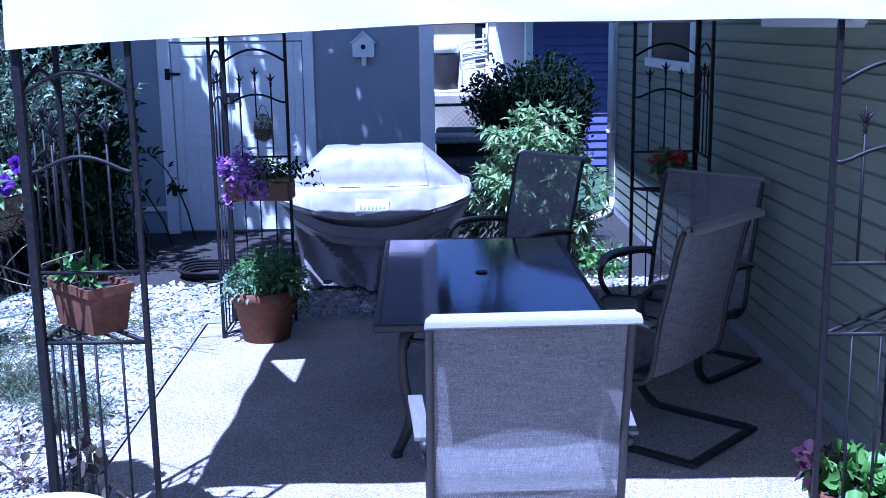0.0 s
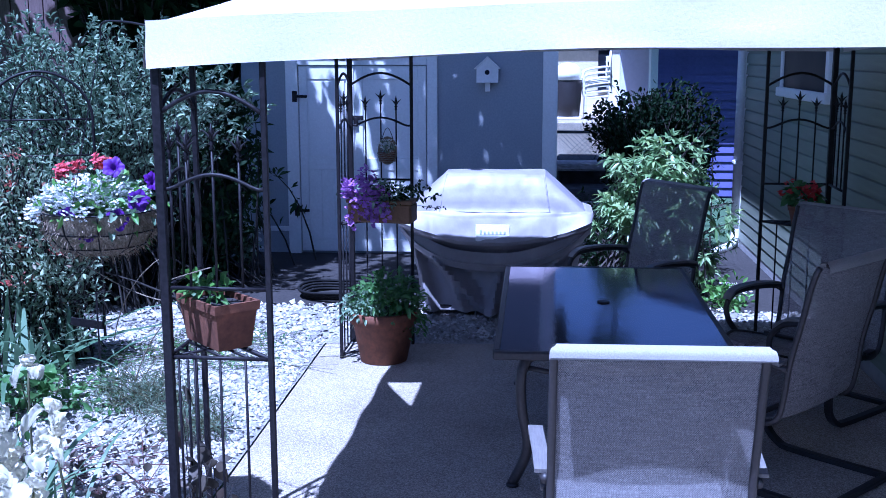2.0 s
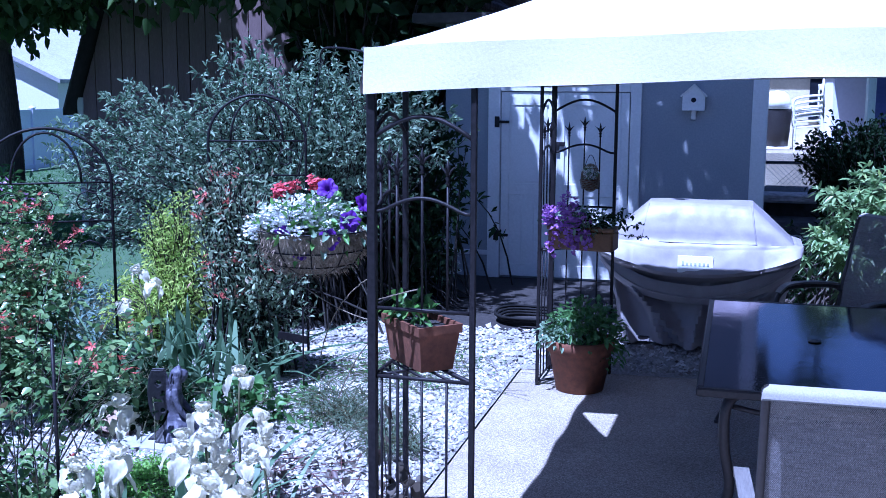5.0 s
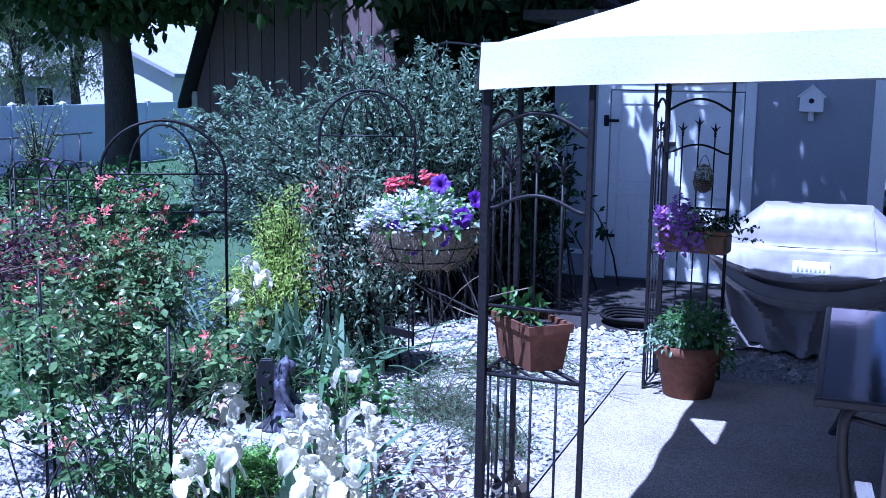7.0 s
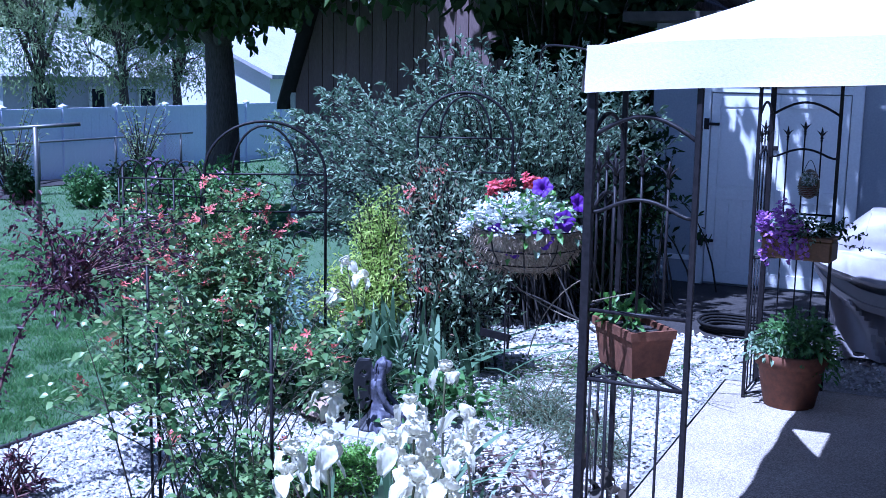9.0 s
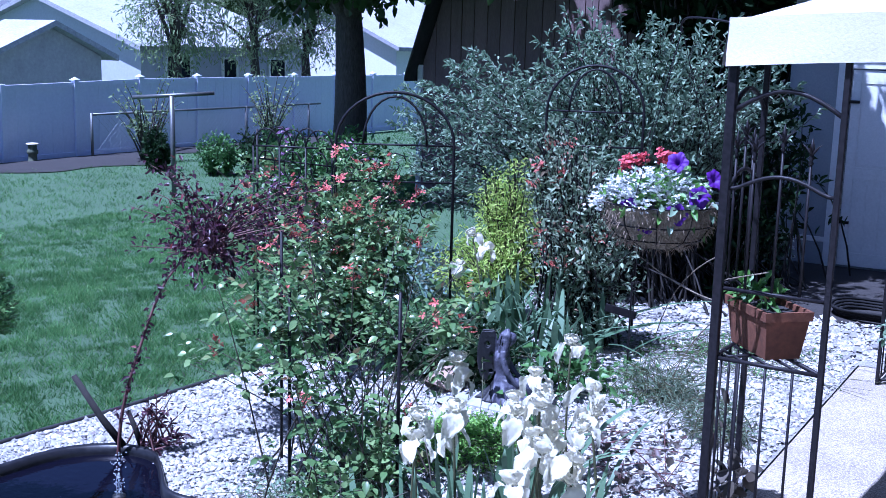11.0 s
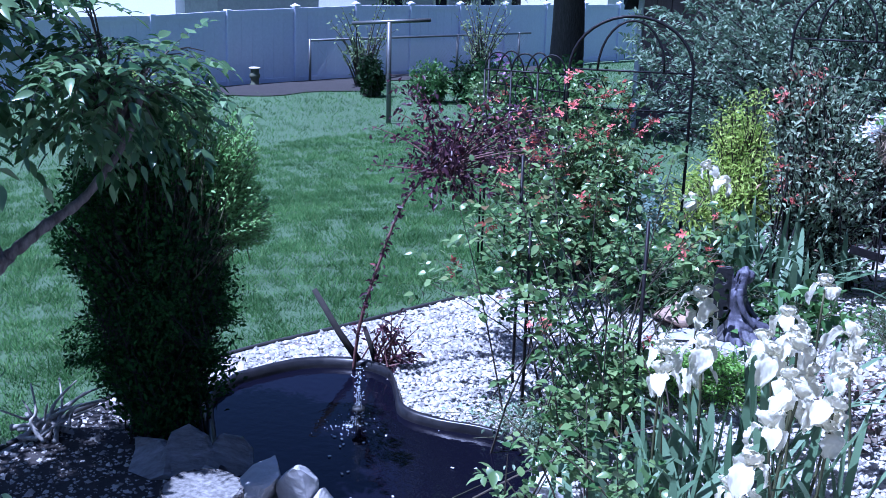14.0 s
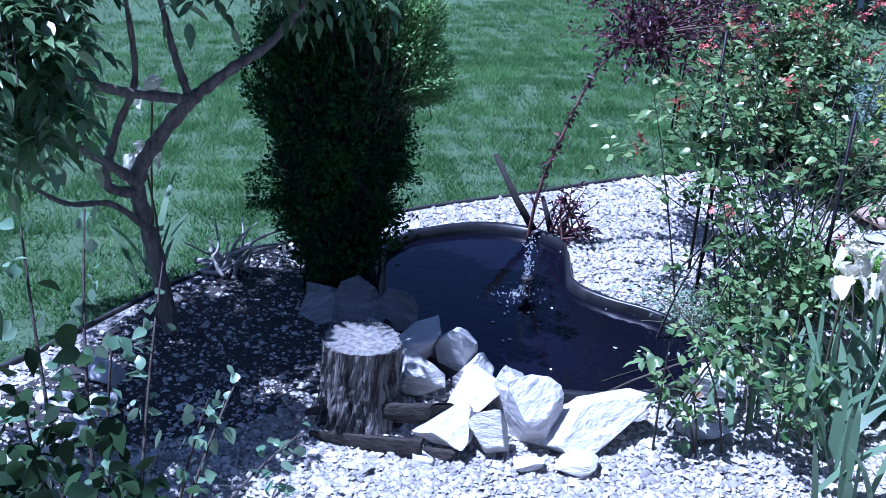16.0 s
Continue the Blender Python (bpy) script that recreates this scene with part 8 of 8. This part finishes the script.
leafy_tree("maple_tree", "large dark maple with spreading low limbs", (-10.4, 13.6, ground_z(-10.4)), 0.24, 16, [(-10.5, 13.4, 5.2, 3.2, 2.6, 2.2), (-9.0, 12.6, 4.2, 2.2, 1.8, 1.5), (-12.6, 14.6, 4.4, 2.4, 2.2, 1.5), (-10.2, 13.2, 3.1, 1.8, 1.0, 0.6), (-8.0, 12.4, 3.7, 1.6, 1.2, 0.9), (-9.5, 12.7, 2.75, 0.95, 0.7, 0.5), (-11.2, 13.2, 2.75, 0.8, 0.7, 0.5)], 1000, 46, 0.135, "leaf_maple", 221, width=0.85, fork=2.9)
leafy_tree("shade_tree", "leafy shade tree reaching over the shed", (-2.2, 13.9, 0), 0.2, 14, [(-4.7, 9.4, 4.8, 1.5, 1.4, 1.4), (-3.5, 9.1, 5.1, 0.5, 0.6, 0.7), (-2.35, 9.2, 5.4, 0.42, 0.5, 0.5), (-0.95, 9.3, 5.5, 1.15, 1.0, 1.1), (-0.8, 9.2, 4.9, 0.9, 0.7, 0.5), (-5.2, 10.6, 3.6, 1.4, 1.2, 0.9), (-3.8, 9.8, 3.4, 1.3, 0.8, 0.6), (-6.2, 11.5, 4.6, 1.6, 1.4, 1.5), (-3.65, 8.4, 5.1, 0.8, 0.5, 0.55), (-2.5, 7.4, 5.3, 1.0, 0.6, 0.4)], 520, 34, 0.16, "leaf_maple", 223, width=0.7, fork=2.6)

# last blob, mostly above the view, is added to shade the barn
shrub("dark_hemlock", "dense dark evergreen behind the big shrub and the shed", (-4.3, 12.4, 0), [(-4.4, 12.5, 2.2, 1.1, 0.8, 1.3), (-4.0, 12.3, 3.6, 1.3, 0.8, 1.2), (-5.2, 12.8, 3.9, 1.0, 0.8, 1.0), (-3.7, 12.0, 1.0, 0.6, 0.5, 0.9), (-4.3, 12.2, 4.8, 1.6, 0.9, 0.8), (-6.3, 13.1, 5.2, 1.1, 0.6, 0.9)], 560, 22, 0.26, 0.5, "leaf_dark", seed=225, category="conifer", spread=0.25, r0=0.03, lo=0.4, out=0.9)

# ---- barn ----
barn = thing("barn", "weathered brown board barn with a steep gambrel roof", "barn")
bx0, bx1, by = -9.42, -5.2, 14.2
mid = (bx0 + bx1) / 2
gable = [(bx0, -0.5), (bx1, -0.5), (bx1, 1.8), (bx1 - 0.9, 4.4), (mid, 5.6), (bx0 + 0.9, 4.4), (bx0, 1.8)]


def gable_top(x):
    return float(np.interp(x, [bx0, bx0 + 0.9, mid, bx1 - 0.9, bx1], [1.8, 4.4, 5.6, 4.4, 1.8]))


part("wall", (np.array([(x, by + 0.06, z) for x, z in gable] + [(x, by + 5, z) for x, z in gable]), [tuple(range(7)), tuple(range(13, 6, -1))] + [(i, i + 7, (i + 1) % 7 + 7, (i + 1) % 7) for i in range(7)]), "barn_wood", barn)
x = bx0
gb = np.random.default_rng(231)
while x < bx1 - 0.02:
    w = float(gb.uniform(0.18, 0.26))
    x2 = min(x + w, bx1)
    za, zb = gable_top(x), gable_top(x2 - 0.015)
    part("board", (np.array([(x, by, -0.5), (x2 - 0.015, by, -0.5), (x2 - 0.015, by, zb), (x, by, za), (x, by + 0.05, -0.5), (x2 - 0.015, by + 0.05, -0.5), (x2 - 0.015, by + 0.05, zb), (x, by + 0.05, za)]), [(0, 1, 2, 3), (7, 6, 5, 4), (0, 4, 5, 1), (1, 5, 6, 2), (2, 6, 7, 3), (3, 7, 4, 0)]), "barn_wood", barn)
    x = x2
for (xa, za), (xb, zb) in (((bx0 - 0.15, 1.5), (bx0 + 0.87, 4.5)), ((bx0 + 0.87, 4.5), (mid, 5.75)), ((bx1 + 0.28, 1.55), (bx1 - 0.87, 4.5)), ((bx1 - 0.87, 4.5), (mid, 5.75))):
    part("roof_slope", (np.array([(xx, yy, zz + dz) for xx, zz in ((xa, za), (xb, zb)) for yy in (by - 0.3, by + 5.2) for dz in (0, 0.08)]), [(0, 1, 3, 2), (4, 6, 7, 5), (0, 4, 5, 1), (2, 3, 7, 6), (0, 2, 6, 4), (1, 5, 7, 3)]), "roof_dark", barn)
part("corner_trim", box_geo(bx0 - 0.09, by - 0.03, -0.5, bx0, by + 0.05, 1.75, 0.008), "white_paint", barn)


# ---- houses beyond the fence ----
def simple_house(name, label, x0, x1, y0, y1, zg, eave, ridge, wall, roof, along_y=True, windows=()):
    """Walls, a pitched roof with overhang, and windows on the side towards the garden (x1)."""
    h = thing(name, label, "house")
    part("wall", box_geo(x0, y0, zg - 0.3, x1, y1, eave), wall, h)
    if along_y:
        m2 = (x0 + x1) / 2
        for s, xe in ((1, x1 + 0.3), (-1, x0 - 0.3)):
            part("roof", (np.array([(xe, y0 - 0.3, eave - 0.1), (xe, y1 + 0.3, eave - 0.1), (m2, y1 + 0.3, ridge), (m2, y0 - 0.3, ridge), (xe, y0 - 0.3, eave + 0.05), (xe, y1 + 0.3, eave + 0.05), (m2, y1 + 0.3, ridge + 0.15), (m2, y0 - 0.3, ridge + 0.15)]), [(0, 1, 2, 3), (7, 6, 5, 4), (0, 4, 5, 1), (1, 5, 6, 2), (2, 6, 7, 3), (3, 7, 4, 0)]), roof, h)
        for yy, e in ((y0, 0.02), (y1, -0.02)):
            part("gable", (np.array([(x0, yy + e, eave), (x1, yy + e, eave), (m2, yy + e, ridge), (x0, yy + 3 * e, eave), (x1, yy + 3 * e, eave), (m2, yy + 3 * e, ridge)]), [(0, 1, 2), (5, 4, 3), (0, 3, 4, 1), (1, 4, 5, 2), (2, 5, 3, 0)]), wall, h)
    else:
        m2 = (y0 + y1) / 2
        for ye in (y0 - 0.35, y1 + 0.35):
            part("roof", (np.array([(x0 - 0.3, ye, eave - 0.12), (x1 + 0.35, ye, eave - 0.12), (x1 + 0.35, m2, ridge), (x0 - 0.3, m2, ridge), (x0 - 0.3, ye, eave + 0.03), (x1 + 0.35, ye, eave + 0.03), (x1 + 0.35, m2, ridge + 0.15), (x0 - 0.3, m2, ridge + 0.15)]), [(0, 1, 2, 3), (7, 6, 5, 4), (0, 4, 5, 1), (1, 5, 6, 2), (2, 6, 7, 3), (3, 7, 4, 0)]), roof, h)
        part("gable", (np.array([(x1 - 0.05, y0, eave), (x1 - 0.05, y1, eave), (x1 - 0.05, m2, ridge), (x1 + 0.0, y0, eave), (x1 + 0.0, y1, eave), (x1 + 0.0, m2, ridge)]), [(0, 1, 2), (5, 4, 3), (0, 3, 4, 1), (1, 4, 5, 2), (2, 5, 3, 0)]), wall, h)
    for wy0, wy1, wz0, wz1 in windows:
        wo = part("window", box_geo(x1, wy0, wz0, x1 + 0.03, wy1, wz1), "window_dark", h)
        for q in (box_geo(x1, wy0 - 0.1, wz0 - 0.08, x1 + 0.06, wy0, wz1 + 0.08), box_geo(x1, wy1, wz0 - 0.08, x1 + 0.06, wy1 + 0.1, wz1 + 0.08), box_geo(x1, wy0, wz1, x1 + 0.06, wy1, wz1 + 0.08), box_geo(x1, wy0, wz0 - 0.08, x1 + 0.06, wy1, wz0)):
            part("frame", q, "white_paint", wo)
    return h


simple_house("garage", "grey gabled garage behind the white fence", -26.7, -25.2, 18.2, 21.8, -0.8, 1.5, 2.3, "grey_wall", "roof_grey", False)
simple_house("neighbour_house", "white clapboard house in full sun behind the fence", -46, -35.6, 24, 32, -0.8, 4.2, 6.0, "house_white", "roof_grey", True)
simple_house("neighbour_house", "low grey house with dark windows behind the fence", -36, -26.5, 24.5, 32.5, -0.8, 1.75, 3.3, "house_blue", "roof_grey", True, ((25.6, 26.6, 0.6, 1.5), (28.2, 28.8, 0.6, 1.4), (30.6, 31.4, 0.5, 1.4)))
simple_house("neighbour_house", "pale house with a bright grey roof beyond the fence", -33, -24, 35, 43, -0.8, 1.9, 3.9, "house_white", "roof_grey", True, ((36, 37, 0.6, 1.5), (39, 40, 0.6, 1.5)))
simple_house("neighbour_house", "pale house far behind the maple", -30, -20, 46, 56, -0.8, 2.6, 5.0, "cream_wall", "roof_grey", True)
for x, y, h, sd in ((-24.5, 27.5, 7, 241), (-24.0, 29.5, 8, 242), (-25.0, 24.5, 7, 243)):
    leafy_tree("willow_tree", "feathery light green tree with several thin trunks", (x, y, -0.7), 0.16, 8, [(x, y, 2.6, 1.8, 1.8, 1.8), (x, y, 5.5, 2.4, 2.4, 2.2)], 360, 26, 0.15, "leaf_willow", sd, width=0.3, fork=2.4)
for x, y, z, r, sd in ((-52, 30, 3, 8, 261), (-48, 42, 3, 8, 262), (-41, 50, 3, 8, 263), (-33, 57, 3, 8, 264), (-57, 22, 3, 8, 265), (-46, 40, 4, 7, 251), (-40, 60, 5, 8, 252), (-22, 62, 5, 8, 253), (-50, 20, 4, 6, 254), (2, 44, 4, 6, 255), (-10, 40, 5, 7, 256), (10, 36, 4, 5, 257)):
    leafy_tree("far_tree", "tall broadleaf tree beyond the houses", (x, y, -0.8), 0.35, 8, [(x, y, z + 1, r * 0.6, r * 0.6, r * 0.5), (x + 1.5, y - 1, z, r * 0.5, r * 0.5, r * 0.4)], 150, 10, 0.95, "leaf_maple", sd, fork=3)

leafy_tree("far_tree", "tall narrow tree behind the neighbour's porch", (2.6, 36, -0.5), 0.12, 9, [(2.5, 36, 10.8, 1.1, 1.1, 2.2), (0.9, 36, 10.6, 0.7, 0.8, 1.9), (2.6, 36, 6.6, 0.9, 0.9, 0.8)], 260, 34, 0.24, "leaf_maple", 258, fork=7.5)

# ---- neighbour's porch seen between shed and house ----
nh = thing("porch_house", "cream neighbour house with a white porch", "house")
part("wall", box_geo(-1.2, 20.6, -0.2, 1.25, 20.9, 2.9), "cream_wall", nh)
part("corner_trim", box_geo(1.25, 20.55, -0.2, 1.4, 20.9, 2.9, 0.01), "white_paint", nh)
part("side_wall", box_geo(1.4, 20.4, -0.2, 2.1, 20.7, 2.9), "vinyl", nh)
wo = part("window", box_geo(1.0, 20.55, 1.35, 1.22, 20.6, 2.4), "window_dark", nh)
part("porch_floor", box_geo(-1.2, 18.6, -0.2, 2.1, 20.6, 0.9, 0.02), "concrete", nh)
part("roof", box_geo(-1.5, 20.2, 2.9, 4.6, 26, 3.05, 0.01), "roof_grey", nh)
blue = thing("blue_house", "house clad in dark blue horizontal siding", "house")
part("wall", box_geo(1.6, 16.05, -0.2, 6.0, 16.3, 2.42), "blue_siding", blue)
bb = mesh_data("siding_board", (np.array([(1.6, 0.05, 0), (1.6, 0.0, 0), (1.6, 0.026, 0.128), (1.6, 0.05, 0.128), (6.0, 0.05, 0), (6.0, 0.0, 0), (6.0, 0.026, 0.128), (6.0, 0.05, 0.128)]), [(0, 1, 2, 3), (7, 6, 5, 4), (0, 4, 5, 1), (1, 5, 6, 2), (2, 6, 7, 3), (3, 7, 4, 0)]), "blue_siding")
for i in range(19):
    part("siding_board", bb, None, blue, m=pose(0, 16.0, 0.0 + i * 0.125))
part("corner_trim", box_geo(1.5, 15.98, -0.2, 1.6, 16.3, 2.42, 0.008), "white_paint", blue)
# eave out of view, brought forward to shade the siding below
part("roof", box_geo(1.3, 15.35, 2.42, 6.3, 22, 2.52, 0.01), "roof_grey", blue)


def stacked_chairs():
    for k in range(4):
        c = thing("resin_chair", "white moulded resin chair in a stack on the porch", "chair", pose(0.95, 19.3, 0.9 + k * 0.09, 0, -6, 0), group="stack of resin chairs")
        part("seat", box_geo(-0.22, -0.22, 0.38, 0.22, 0.22, 0.41, 0.01), "plastic_white", c)
        part("back", tube_geo(smooth_line([(0.2, -0.2, 0.4), (0.27, -0.16, 0.82), (0.28, 0.16, 0.82), (0.2, 0.2, 0.4)], 5), 0.02, 6), "plastic_white", c, smooth=True)
        for j in range(4):
            part("slat", box_geo(0.2, -0.13 + j * 0.075, 0.42, 0.27, -0.09 + j * 0.075, 0.8, 0.005), "plastic_white", c)
        for sx, sy in ((-0.2, -0.2), (-0.2, 0.2), (0.2, -0.2), (0.2, 0.2)):
            part("leg", tube_geo([(sx * 0.95, sy * 0.95, 0.39), (sx * 1.15, sy * 1.15, 0.0 if k == 0 else 0.02)], 0.02, 6), "plastic_white", c)
        for sy in (-0.22, 0.22):
            part("arm", tube_geo(smooth_line([(0.24, sy, 0.62), (0.0, sy, 0.62), (-0.2, sy, 0.58), (-0.2, sy, 0.4)], 4), 0.018, 6), "plastic_white", c, smooth=True)


stacked_chairs()
bin_ = thing("covered_smoker", "dark covered kettle grill on the neighbour's porch", "grill", pose(0.42, 19.4, 0.9))
part("cover", lathe_geo([(0.2, 0.04), (0.22, 0.3), (0.24, 0.7), (0.2, 0.85), (0.1, 0.93), (0.01, 0.94)], 16, 0.03, 2), "chair_frame", bin_, smooth=True)
part("lid", lathe_geo([(0.245, 0.68), (0.235, 0.8), (0.2, 0.9), (0.11, 0.965), (0.01, 0.98)], 16, 0.01, 2), "plastic_white", bin_, "pale domed lid", smooth=True)
part("foot", box_geo(-0.24, -0.2, 0, 0.24, 0.2, 0.05, 0.01), "plastic_white", bin_)
steps = thing("stone_steps", "pale rough stone ledges behind the grill", "steps")
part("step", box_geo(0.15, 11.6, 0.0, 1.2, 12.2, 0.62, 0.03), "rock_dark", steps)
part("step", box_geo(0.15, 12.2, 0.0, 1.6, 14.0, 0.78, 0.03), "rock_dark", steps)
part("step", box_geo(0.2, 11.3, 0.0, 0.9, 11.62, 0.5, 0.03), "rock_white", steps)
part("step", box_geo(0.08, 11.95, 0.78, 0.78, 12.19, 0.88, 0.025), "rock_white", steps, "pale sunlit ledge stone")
wires = []
for k in range(34):
    xx = 0.1 + k * 0.06
    for s in (1, -1):
        x2 = xx + s * 0.42
        if 0.1 <= x2 <= 2.0:
            wires.append(tube_geo([(xx, 13.0, 0.72), (x2, 13.0, 1.12)], 0.0035, 3, False))
l2 = thing("chain_link_fence", "short chain-link fence at the neighbour's boundary", "fence")
tagged(part("mesh", join_geo(*wires), "galv", l2, fix=False), kind="stuff")
part("top_rail", tube_geo([(0.1, 13, 1.13), (2.0, 13, 1.13)], 0.02, 6), "galv", l2, smooth=True)
